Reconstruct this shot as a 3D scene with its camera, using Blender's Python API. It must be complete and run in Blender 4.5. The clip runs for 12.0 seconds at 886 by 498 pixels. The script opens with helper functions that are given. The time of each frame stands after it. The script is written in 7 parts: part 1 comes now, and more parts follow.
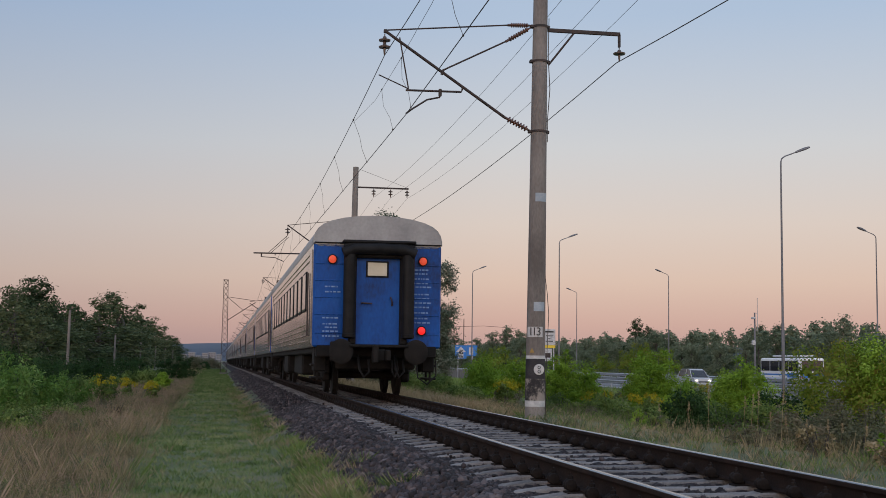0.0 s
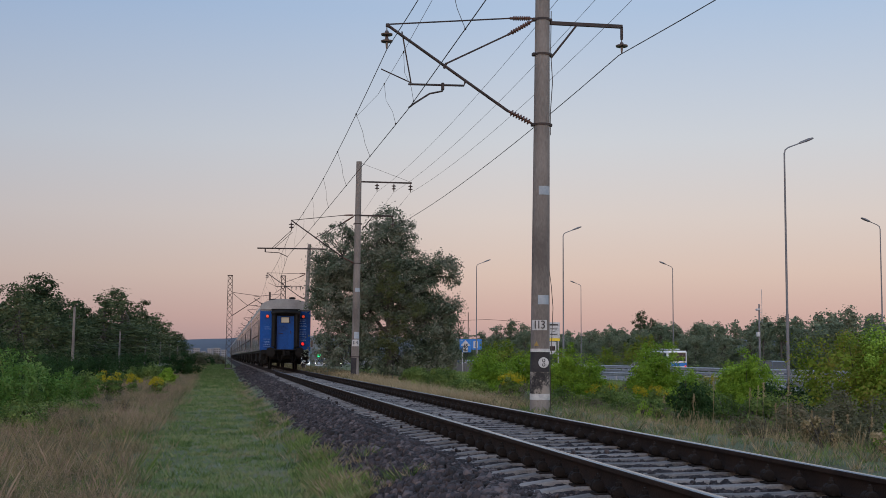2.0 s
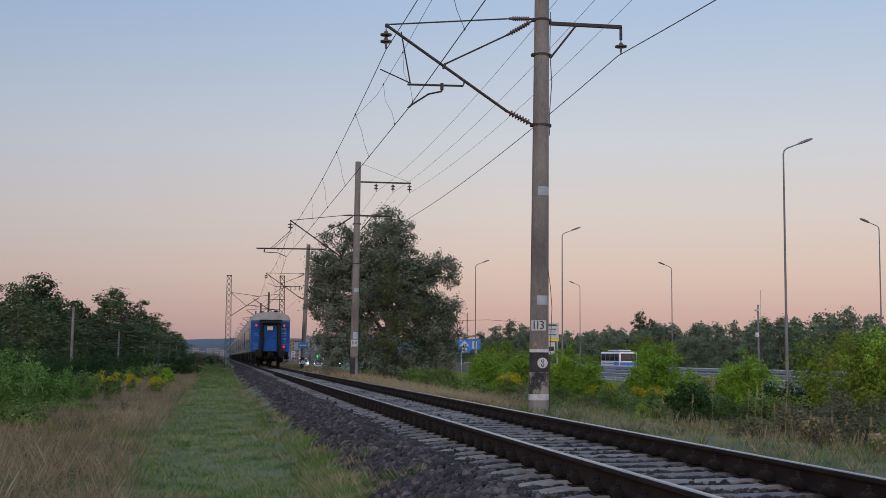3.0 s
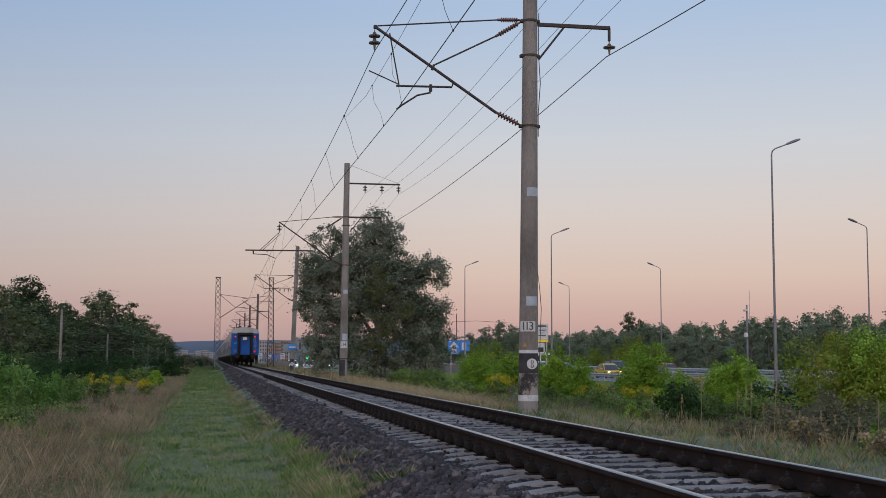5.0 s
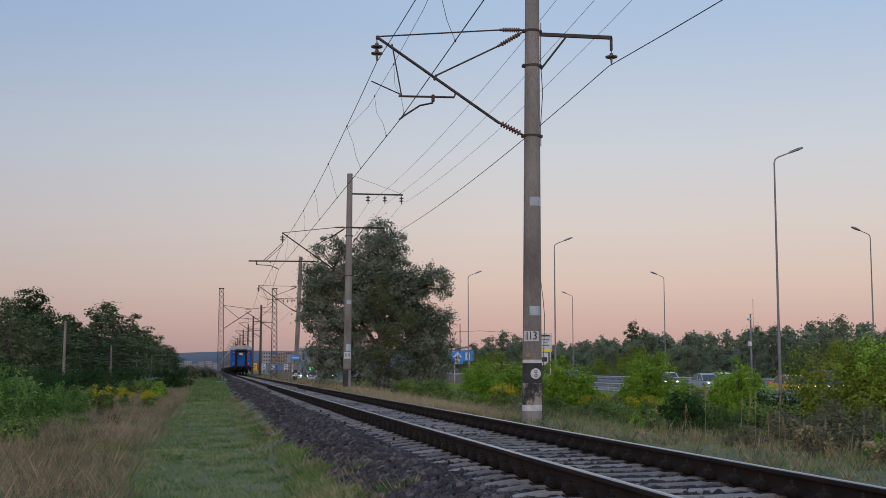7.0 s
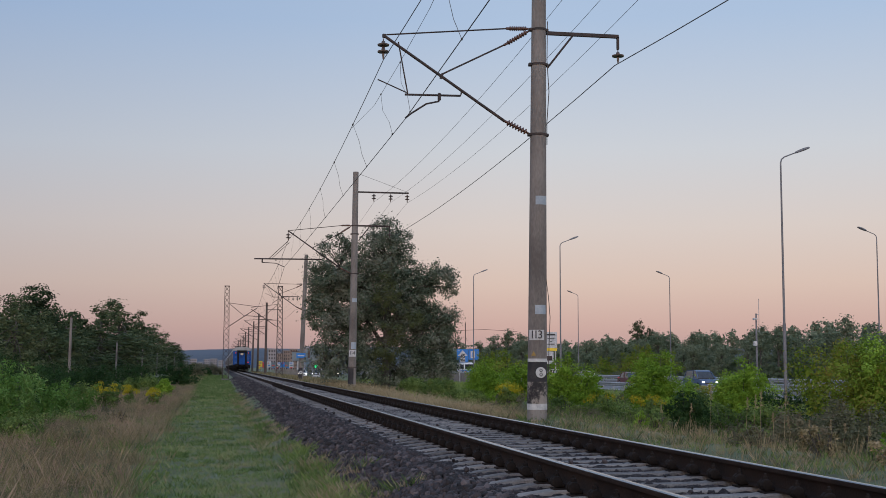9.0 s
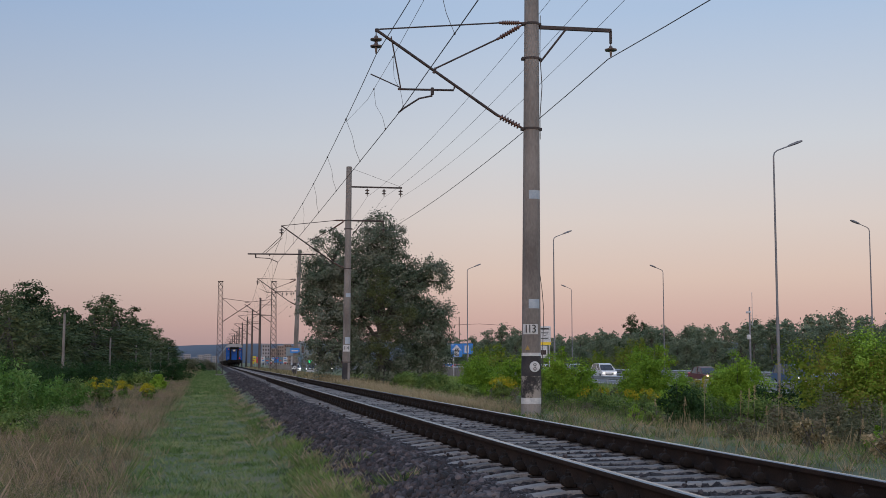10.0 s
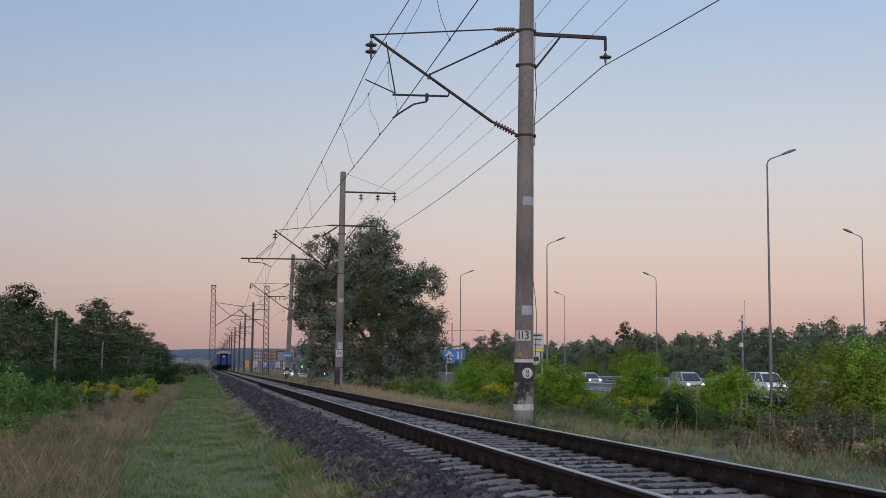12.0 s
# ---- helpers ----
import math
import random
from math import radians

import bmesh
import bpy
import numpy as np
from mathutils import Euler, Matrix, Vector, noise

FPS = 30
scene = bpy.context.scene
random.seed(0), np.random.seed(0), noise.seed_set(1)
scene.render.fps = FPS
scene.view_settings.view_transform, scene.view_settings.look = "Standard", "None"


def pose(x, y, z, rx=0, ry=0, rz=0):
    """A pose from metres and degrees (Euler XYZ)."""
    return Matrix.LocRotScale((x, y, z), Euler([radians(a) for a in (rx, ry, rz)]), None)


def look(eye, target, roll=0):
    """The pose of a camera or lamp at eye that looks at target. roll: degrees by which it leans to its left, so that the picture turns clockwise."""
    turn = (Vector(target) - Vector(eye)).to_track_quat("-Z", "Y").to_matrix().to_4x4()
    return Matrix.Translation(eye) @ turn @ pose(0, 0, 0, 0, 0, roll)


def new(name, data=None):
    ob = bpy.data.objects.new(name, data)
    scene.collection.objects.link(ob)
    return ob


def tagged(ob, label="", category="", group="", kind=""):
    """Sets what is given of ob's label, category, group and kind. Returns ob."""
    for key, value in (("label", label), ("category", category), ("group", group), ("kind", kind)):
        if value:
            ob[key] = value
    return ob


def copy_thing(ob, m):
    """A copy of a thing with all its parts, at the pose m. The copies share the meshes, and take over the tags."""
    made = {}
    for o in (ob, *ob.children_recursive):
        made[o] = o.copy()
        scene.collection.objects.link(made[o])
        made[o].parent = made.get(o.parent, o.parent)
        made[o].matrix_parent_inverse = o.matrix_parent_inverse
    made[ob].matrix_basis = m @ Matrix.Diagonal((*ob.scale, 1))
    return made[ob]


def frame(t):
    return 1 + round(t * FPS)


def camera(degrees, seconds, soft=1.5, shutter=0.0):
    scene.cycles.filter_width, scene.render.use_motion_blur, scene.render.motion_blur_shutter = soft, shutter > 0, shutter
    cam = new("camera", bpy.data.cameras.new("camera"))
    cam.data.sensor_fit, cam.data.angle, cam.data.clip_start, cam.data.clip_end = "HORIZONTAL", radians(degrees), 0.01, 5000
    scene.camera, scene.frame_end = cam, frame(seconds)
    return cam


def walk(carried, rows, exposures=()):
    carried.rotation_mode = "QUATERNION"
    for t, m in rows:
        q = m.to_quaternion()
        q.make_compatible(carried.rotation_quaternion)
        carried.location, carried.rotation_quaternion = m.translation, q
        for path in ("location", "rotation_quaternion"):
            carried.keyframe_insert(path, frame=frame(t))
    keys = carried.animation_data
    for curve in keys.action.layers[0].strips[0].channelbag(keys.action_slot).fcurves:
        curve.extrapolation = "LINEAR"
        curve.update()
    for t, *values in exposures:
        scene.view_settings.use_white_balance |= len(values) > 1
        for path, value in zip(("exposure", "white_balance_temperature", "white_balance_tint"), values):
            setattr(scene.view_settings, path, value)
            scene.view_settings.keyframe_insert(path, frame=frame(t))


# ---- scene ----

# Track centre line is x = 0, the rails run along +y, the rail heads' top is z = 0.
cam = camera(38.80, 12.0, soft=0.75)
EYE = Vector((-3.674, 0.0, 0.806))
# seconds, turn to the right of the track, tilt upward, lean
TURNS = [
    (0, 10.007, 5.195, 0.714),
    (0.5, 9.749, 5.162, 0.616),
    (1, 9.565, 5.048, 0.411),
    (1.5, 9.519, 4.935, 0.391),
    (2, 9.836, 4.915, 0.296),
    (2.5, 9.928, 4.932, 0.351),
    (3, 9.880, 4.928, 0.346),
    (5, 10.373, 4.987, 0.125),
    (5.5, 10.358, 5.021, -0.067),
    (6, 10.332, 5.119, -0.259),
    (6.5, 10.315, 5.341, -0.136),
    (7, 10.231, 5.443, -0.109),
    (9, 9.974, 5.374, 0.147),
    (9.5, 10.234, 5.168, -0.141),
    (10, 10.268, 5.127, -0.081),
    (10.5, 10.317, 5.143, 0.240),
    (11, 10.351, 5.241, 0.280),
    (11.5, 10.378, 5.343, 0.496),
    (12, 10.567, 5.393, 0.313),
]


def aim(turn, tilt, lean):
    a, b = radians(turn), radians(tilt)
    way = Vector((math.sin(a) * math.cos(b), math.cos(a) * math.cos(b), math.sin(b)))
    return look(EYE, EYE + way, lean)


# the picture is a little warmer while the train is near
walk(cam, [(t, aim(a, b, c)) for t, a, b, c in TURNS], [(0.0, 0.0, 6730, 10), (1.0, 0.0, 6490, 10), (2.0, 0.0, 6430, 10), (12.0, 0.0, 6400, 10)])

# ---- light: dusk, the sun just down behind the camera's left shoulder ----
world = bpy.data.worlds.new("dusk_sky")
scene.world = world
world.use_nodes = True
wn, wl = world.node_tree.nodes, world.node_tree.links
wn.clear()
w_out = wn.new("ShaderNodeOutputWorld")
w_bg = wn.new("ShaderNodeBackground")
w_sky = wn.new("ShaderNodeTexSky")
w_sky.sky_type = "NISHITA"
w_sky.sun_disc = False
w_sky.sun_elevation = radians(1.0)
w_sky.sun_rotation = radians(215)
w_co = wn.new("ShaderNodeTexCoord")
w_sep = wn.new("ShaderNodeSeparateXYZ")
w_ramp = wn.new("ShaderNodeValToRGB")
w_mix = wn.new("ShaderNodeMix")
w_mix.data_type, w_mix.blend_type = "RGBA", "ADD"
w_mix.inputs[0].default_value = 0.03
wl.new(w_co.outputs["Generated"], w_sep.inputs[0])
wl.new(w_sep.outputs["Z"], w_ramp.inputs[0])
wl.new(w_ramp.outputs[0], w_mix.inputs["A"])
wl.new(w_sky.outputs[0], w_mix.inputs["B"])
# the sky is brighter and warmer toward the sunset behind the camera
w_glow, w_tint = wn.new("ShaderNodeMapRange"), wn.new("ShaderNodeMix")
w_glow.inputs["From Min"].default_value, w_glow.inputs["From Max"].default_value = 0.80, -0.9
w_glow.interpolation_type = "SMOOTHSTEP"
w_tint.data_type, w_tint.blend_type = "RGBA", "MULTIPLY"
w_tint.inputs["B"].default_value = (3.0, 2.6, 2.2, 1)
wl.new(w_sep.outputs["Y"], w_glow.inputs["Value"])
wl.new(w_glow.outputs[0], w_tint.inputs[0])
wl.new(w_mix.outputs["Result"], w_tint.inputs["A"])
w_east, w_dim = wn.new("ShaderNodeMapRange"), wn.new("ShaderNodeMix")
w_east.inputs["From Min"].default_value, w_east.inputs["From Max"].default_value = 0.22, -0.25
w_dim.data_type, w_dim.blend_type = "RGBA", "MULTIPLY"
w_dim.inputs["B"].default_value = (0.76, 0.80, 0.86, 1)
wl.new(w_sep.outputs["X"], w_east.inputs["Value"])
wl.new(w_east.outputs[0], w_dim.inputs[0])
wl.new(w_tint.outputs["Result"], w_dim.inputs["A"])
wl.new(w_dim.outputs["Result"], w_bg.inputs[0])
wl.new(w_bg.outputs[0], w_out.inputs[0])
w_bg.inputs[1].default_value = 1.0


def lin(r, g, b):
    return tuple((c / 255 / 12.92) if c < 10 else ((c / 255 + 0.055) / 1.055) ** 2.4 for c in (r, g, b)) + (1,)


SKY = [(0.0, (176, 147, 147)), (0.03, (199, 167, 160)), (0.065, (210, 187, 177)), (0.11, (210, 198, 194)),
       (0.17, (199, 202, 209)), (0.27, (168, 188, 215)), (0.5, (150, 172, 205)), (1.0, (135, 160, 200))]
el = w_ramp.color_ramp.elements
while len(el) < len(SKY):
    el.new(0.5)
for e, (pos, col) in zip(el, SKY):
    e.position, e.color = pos, lin(*col)

sun = new("sun", bpy.data.lights.new("sun", "SUN"))
sun.data.energy, sun.data.angle, sun.data.color = 0.6, radians(25), (1.0, 0.80, 0.68)
sun.matrix_world = look((-60, -80, 22), (0, 0, 0))
scene.view_settings.exposure = 0.0


# ---- materials ----
def material(name, colours, rough=0.8, scale=4.0, fine=40.0, bump=0.15, metal=0.0, spread=(0.3, 0.7), island=0.0, objrand=0.0, spec=0.5, stretch=(1, 1, 1)):
    """Two or three base colours mixed by coarse and fine noise at real size, with a fine relief."""
    m = bpy.data.materials.new(name)
    m.use_nodes = True
    n, l = m.node_tree.nodes, m.node_tree.links
    b = n["Principled BSDF"]
    b.inputs["Roughness"].default_value, b.inputs["Metallic"].default_value = rough, metal
    b.inputs["Specular IOR Level"].default_value = spec
    co = n.new("ShaderNodeTexCoord")
    mp = n.new("ShaderNodeMapping")
    mp.inputs["Scale"].default_value = stretch
    l.new(co.outputs["Object"], mp.inputs[0])
    coarse, grain = n.new("ShaderNodeTexNoise"), n.new("ShaderNodeTexNoise")
    for t, s, d in ((coarse, scale, 4), (grain, fine, 3)):
        t.inputs["Scale"].default_value, t.inputs["Detail"].default_value = s, d
        l.new(mp.outputs[0], t.inputs["Vector"])
    add = n.new("ShaderNodeMath")
    add.operation = "MULTIPLY_ADD"
    l.new(grain.outputs["Fac"], add.inputs[0])
    add.inputs[1].default_value = 0.4
    l.new(coarse.outputs["Fac"], add.inputs[2])
    off = n.new("ShaderNodeMath")
    off.operation = "SUBTRACT"
    l.new(add.outputs[0], off.inputs[0])
    off.inputs[1].default_value = 0.2
    last = off.outputs[0]
    for amount, node, out in ((island, "ShaderNodeNewGeometry", "Random Per Island"), (objrand, "ShaderNodeObjectInfo", "Random")):
        if amount:
            g = n.new(node)
            k = n.new("ShaderNodeMath")
            k.operation = "MULTIPLY_ADD"
            l.new(g.outputs[out], k.inputs[0])
            k.inputs[1].default_value = amount
            l.new(last, k.inputs[2])
            k2 = n.new("ShaderNodeMath")
            k2.operation = "SUBTRACT"
            l.new(k.outputs[0], k2.inputs[0])
            k2.inputs[1].default_value = amount / 2
            last = k2.outputs[0]
    r = n.new("ShaderNodeValToRGB")
    e = r.color_ramp.elements
    while len(e) < len(colours):
        e.new(0.5)
    for i, c in enumerate(colours):
        e[i].position = spread[0] + (spread[1] - spread[0]) * i / max(1, len(colours) - 1)
        e[i].color = (*c, 1)
    l.new(last, r.inputs[0])
    l.new(r.outputs[0], b.inputs["Base Color"])
    if bump:
        bp = n.new("ShaderNodeBump")
        bp.inputs["Strength"].default_value, bp.inputs["Distance"].default_value = bump, 0.02
        l.new(grain.outputs["Fac"], bp.inputs["Height"])
        l.new(bp.outputs[0], b.inputs["Normal"])
    return m


def leaf_material(name, colours, through_light=0.3, scale=0.6, island=0.24):
    m = material(name, colours, rough=0.6, scale=scale, fine=5 * scale, bump=0, island=island, objrand=0.25, spec=0.07)
    n, l = m.node_tree.nodes, m.node_tree.links
    b, out = n["Principled BSDF"], n["Material Output"]
    tr, mx = n.new("ShaderNodeBsdfTranslucent"), n.new("ShaderNodeMixShader")
    l.new(b.inputs["Base Color"].links[0].from_socket, tr.inputs[0])
    mx.inputs[0].default_value = through_light
    l.new(b.outputs[0], mx.inputs[1])
    l.new(tr.outputs[0], mx.inputs[2])
    l.new(mx.outputs[0], out.inputs[0])
    return m


def glow(name, colour, strength):
    m = bpy.data.materials.new(name)
    m.use_nodes = True
    b = m.node_tree.nodes["Principled BSDF"]
    b.inputs["Base Color"].default_value = (*colour, 1)
    b.inputs["Emission Color"].default_value = (*colour, 1)
    b.inputs["Emission Strength"].default_value = strength
    return m


M_EARTH = material("earth_and_turf", [(0.055, 0.052, 0.022), (0.072, 0.1, 0.034), (0.11, 0.102, 0.048)], scale=0.5, fine=9, bump=0.5)
M_BALLAST = material("crushed_granite_bed", [(0.009, 0.0065, 0.0066), (0.034, 0.025, 0.0255)], scale=10, fine=60, bump=0.8, spec=0.2)
M_STONE = material("crushed_granite", [(0.007, 0.0046, 0.0048), (0.02, 0.0138, 0.0145), (0.041, 0.0295, 0.0305), (0.12, 0.096, 0.095)], scale=3, fine=50, bump=0.3, island=0.75, objrand=0.6, spread=(0.15, 0.98))
M_SLEEPER = material("weathered_concrete_sleeper", [(0.065, 0.057, 0.053), (0.15, 0.135, 0.127), (0.23, 0.21, 0.197)], scale=3, fine=45, bump=0.35, objrand=0.25)
M_RAILSIDE = material("rusty_rail_web", [(0.012, 0.008, 0.007), (0.026, 0.016, 0.012)], rough=0.85, scale=3, fine=60, bump=0.3, spec=0.12)
M_RAILTOP = material("polished_rail_head", [(0.3, 0.28, 0.27), (0.42, 0.4, 0.38)], rough=0.27, scale=1.5, fine=30, bump=0.03, metal=1.0, stretch=(8, 0.2, 1))
M_CLIP = material("dark_greased_steel", [(0.008, 0.0065, 0.006), (0.02, 0.015, 0.013)], rough=0.85, scale=9, fine=60, bump=0.3, spec=0.12)
M_POLE = material("spun_concrete_pole", [(0.09, 0.078, 0.072), (0.15, 0.133, 0.122), (0.215, 0.195, 0.182)], scale=1.3, fine=26, bump=0.25, stretch=(1, 1, 0.35))
M_TAR = material("tar_paint", [(0.007, 0.007, 0.01), (0.014, 0.013, 0.017), (0.035, 0.032, 0.032)], scale=3, fine=30, bump=0.2, rough=0.7)
M_WHITEPAINT = material("worn_white_paint", [(0.3, 0.31, 0.32), (0.52, 0.52, 0.52)], scale=6, fine=40, bump=0.1)
M_TAPE = material("pale_blue_grey_paper", [(0.22, 0.27, 0.32), (0.33, 0.37, 0.41)], scale=5, fine=30, bump=0.1)
M_RUST = material("rusty_painted_steel", [(0.017, 0.0125, 0.0125), (0.042, 0.025, 0.021)], rough=0.7, scale=5, fine=50, bump=0.2)
M_LAMPPOST = material("dull_galvanised_mast", [(0.10, 0.10, 0.112), (0.17, 0.175, 0.19)], rough=0.6, scale=0.6, fine=12, bump=0.05, metal=0.2)
M_FADEDYELLOW = material("faded_yellow_paint", [(0.2, 0.14, 0.05), (0.3, 0.2, 0.06)], scale=6, fine=40, bump=0)
M_STAIN = material("stained_concrete", [(0.012, 0.011, 0.013), (0.05, 0.045, 0.043), (0.19, 0.17, 0.152), (0.23, 0.205, 0.185)], scale=3.2, fine=22, bump=0.2, spread=(0.38, 0.62))
M_FARPOLE = material("dark_brown_concrete_pole", [(0.05, 0.036, 0.032), (0.085, 0.064, 0.056)], scale=1.0, fine=12, bump=0.1)
# coach panes: pale base colour stands in for the sky mirrored in the glass
M_PANE = material("window_pane_sky_tint", [(0.20, 0.19, 0.18), (0.28, 0.26, 0.25)], rough=0.12, scale=0.4, fine=3, bump=0, objrand=0.5)
M_TALLWEED = leaf_material("tall_weed_leaves", [(0.0715, 0.154, 0.033), (0.121, 0.231, 0.055), (0.187, 0.297, 0.099)])
M_DEW = leaf_material("pale_dewy_grass", [(0.17, 0.22, 0.17), (0.25, 0.30, 0.25)], 0.15)
M_STEELGREY = material("galvanised_steel", [(0.28, 0.29, 0.31), (0.42, 0.43, 0.45)], rough=0.45, scale=3, fine=30, bump=0.05, metal=0.6)
M_WIRE = material("tarnished_copper_wire", [(0.025, 0.02, 0.02), (0.05, 0.04, 0.035)], rough=0.6, scale=3, fine=30, bump=0)
M_PORCELAIN = material("brown_glazed_porcelain", [(0.06, 0.025, 0.018), (0.1, 0.045, 0.03)], rough=0.25, scale=5, fine=30, bump=0)
M_GLASSINS = material("grey_glass_disc", [(0.045, 0.03, 0.025), (0.085, 0.06, 0.05)], rough=0.3, scale=5, fine=30, bump=0)
M_BLUE = material("blue_coach_paint", [(0.006, 0.03, 0.12), (0.003, 0.052, 0.23), (0.003, 0.068, 0.29), (0.006, 0.084, 0.33)], rough=0.4, scale=1.1, fine=16, bump=0.08, spec=0.2, stretch=(1, 1, 0.5))
# coach sides: the sunset sky's grazing reflection is put into these warm pale tones
M_SIDE = material("dusty_coach_side_sky_tint", [(0.102, 0.109, 0.123), (0.217, 0.196, 0.174), (0.348, 0.297, 0.246)], rough=0.13, scale=0.8, fine=14, bump=0.03, objrand=0.3, stretch=(1, 0.5, 2))
M_ROOF = material("pale_grey_roof_paint", [(0.2, 0.2, 0.205), (0.31, 0.31, 0.31)], rough=0.5, scale=1.2, fine=14, bump=0.1)
M_RUBBER = material("black_rubber", [(0.004, 0.004, 0.0045), (0.011, 0.011, 0.012)], rough=0.6, scale=4, fine=30, bump=0.2, spec=0.18)
M_UNDER = material("sooty_underframe", [(0.003, 0.003, 0.003), (0.011, 0.009, 0.008)], rough=0.8, scale=4, fine=30, bump=0.3, spec=0.25)
M_DARKGLASS = material("dark_window_glass", [(0.02, 0.022, 0.027), (0.035, 0.037, 0.04)], rough=0.06, scale=1, fine=4, bump=0)
# door window: the bright sky's reflection painted as a pale yellow base
M_PALEGLASS = material("door_pane_sky_tint", [(0.46, 0.43, 0.34), (0.54, 0.5, 0.4)], rough=0.3, scale=3, fine=20, bump=0)
M_TAIL = glow("red_tail_lamp", (1.0, 0.02, 0.02), 0.55)
M_TAILOFF = glow("orange_red_lens", (0.8, 0.08, 0.03), 0.28)
M_HEAD = glow("headlamp", (1.0, 0.9, 0.75), 5.0)
M_HEADWARM = glow("warm_headlamp", (1.0, 0.66, 0.34), 4.0)
M_TAILCAR = glow("car_tail_lamp", (0.9, 0.04, 0.03), 0.6)
M_ASPHALT = material("worn_asphalt", [(0.10, 0.10, 0.105), (0.145, 0.145, 0.15)], scale=0.4, fine=30, bump=0.2)
M_LINE = material("road_line_paint", [(0.6, 0.6, 0.6), (0.75, 0.75, 0.75)], scale=3, fine=30, bump=0)
M_BARK = material("grey_bark", [(0.035, 0.032, 0.028), (0.085, 0.08, 0.07)], scale=5, fine=30, bump=0.5, stretch=(1, 1, 0.3))
M_POPLAR = leaf_material("silver_poplar_leaves", [(0.06, 0.084, 0.056), (0.108, 0.14, 0.092), (0.2, 0.215, 0.165)])
M_WILLOW = leaf_material("olive_willow_leaves", [(0.085, 0.1, 0.042), (0.13, 0.145, 0.065)])
M_MAPLE = leaf_material("bright_box_elder_leaves", [(0.105, 0.195, 0.02), (0.185, 0.31, 0.035), (0.28, 0.42, 0.07)])
M_MAPLE2 = leaf_material("yellowing_box_elder_leaves", [(0.09, 0.15, 0.018), (0.16, 0.235, 0.03), (0.21, 0.19, 0.045)])
M_DARKLEAF = leaf_material("dark_shrub_leaves", [(0.0184, 0.046, 0.0149), (0.0391, 0.0782, 0.0253)])
# leaves beyond the road: lifted and greyed, with distance haze in the colour
M_WOOD1 = leaf_material("hazed_woodland_leaves", [(0.095, 0.132, 0.082), (0.145, 0.185, 0.118), (0.19, 0.225, 0.15)])
M_WOOD2 = leaf_material("dark_woodland_leaves", [(0.026, 0.0468, 0.0234), (0.0546, 0.0819, 0.0377), (0.0975, 0.125, 0.0585)])
M_WOOD3 = leaf_material("olive_woodland_leaves", [(0.0438, 0.07, 0.0325), (0.0775, 0.106, 0.05), (0.125, 0.144, 0.0725)])
M_WEED = leaf_material("weed_leaves", [(0.0633, 0.109, 0.0322), (0.127, 0.19, 0.0517), (0.207, 0.27, 0.0805)])
M_SCRUB = leaf_material("grey_brown_scrub", [(0.09, 0.1, 0.055), (0.14, 0.14, 0.085), (0.17, 0.145, 0.095)])
M_GOLD = leaf_material("goldenrod_flowers", [(0.28, 0.24, 0.02), (0.46, 0.41, 0.03)])
M_TURF = leaf_material("short_turf", [(0.054, 0.094, 0.03), (0.12, 0.185, 0.058), (0.185, 0.24, 0.09), (0.28, 0.27, 0.14)], 0.2, 1.3, 0.3)
M_DRY = leaf_material("dry_grass", [(0.12, 0.105, 0.058), (0.20, 0.176, 0.092), (0.30, 0.24, 0.145), (0.38, 0.295, 0.195)], 0.25, 0.8, 0.3)
M_RUSSET = leaf_material("russet_seeding_grass", [(0.17, 0.12, 0.085), (0.26, 0.175, 0.13), (0.33, 0.25, 0.18)], 0.25, 0.9, 0.25)
M_STRAW = leaf_material("straw_stalks", [(0.27, 0.21, 0.12), (0.40, 0.32, 0.20)], 0.2)
# the hills' blue-grey is air haze mixed into the base colour
M_HILL = material("hazed_wooded_hill", [(0.048, 0.064, 0.088), (0.07, 0.088, 0.115)], scale=0.01, fine=0.05, bump=0)
# pale plaster, dulled and blued to carry the haze of distance
M_BLOCK = material("hazed_plastered_block", [(0.19, 0.19, 0.21), (0.27, 0.265, 0.28)], scale=0.1, fine=2, bump=0)
M_BRICKTAN = material("tan_brick_block", [(0.17, 0.13, 0.11), (0.25, 0.2, 0.17)], scale=0.1, fine=2, bump=0)
M_BLOCKDARK = material("grey_block_panels", [(0.17, 0.18, 0.20), (0.25, 0.26, 0.28)], scale=0.1, fine=2, bump=0)
M_SIGNBLUE = material("blue_sign_sheet", [(0.01, 0.13, 0.42), (0.015, 0.17, 0.5)], rough=0.4, scale=1, fine=9, bump=0)
M_YELLOW = material("yellow_sheet", [(0.6, 0.42, 0.02), (0.7, 0.5, 0.04)], rough=0.5, scale=1, fine=9, bump=0)
M_REDSHEET = material("red_sheet", [(0.45, 0.03, 0.03), (0.55, 0.05, 0.04)], rough=0.5, scale=1, fine=9, bump=0)
M_BLACK = material("black_print", [(0.015, 0.015, 0.017), (0.03, 0.03, 0.032)], rough=0.6, scale=5, fine=30, bump=0)
M_BRICKGREY = material("grey_block_wall", [(0.13, 0.12, 0.11), (0.2, 0.18, 0.165)], scale=1.5, fine=12, bump=0.3)
M_TEAL = material("blue_grey_glass_wall", [(0.10, 0.15, 0.18), (0.16, 0.21, 0.24)], rough=0.15, scale=0.5, fine=3, bump=0)
M_PAPERTEXT = material("pale_stencil", [(0.08, 0.17, 0.38), (0.19, 0.3, 0.5)], scale=20, fine=60, bump=0)
M_GREENGLOW = glow("green_signal", (0.02, 0.8, 0.25), 2.0)


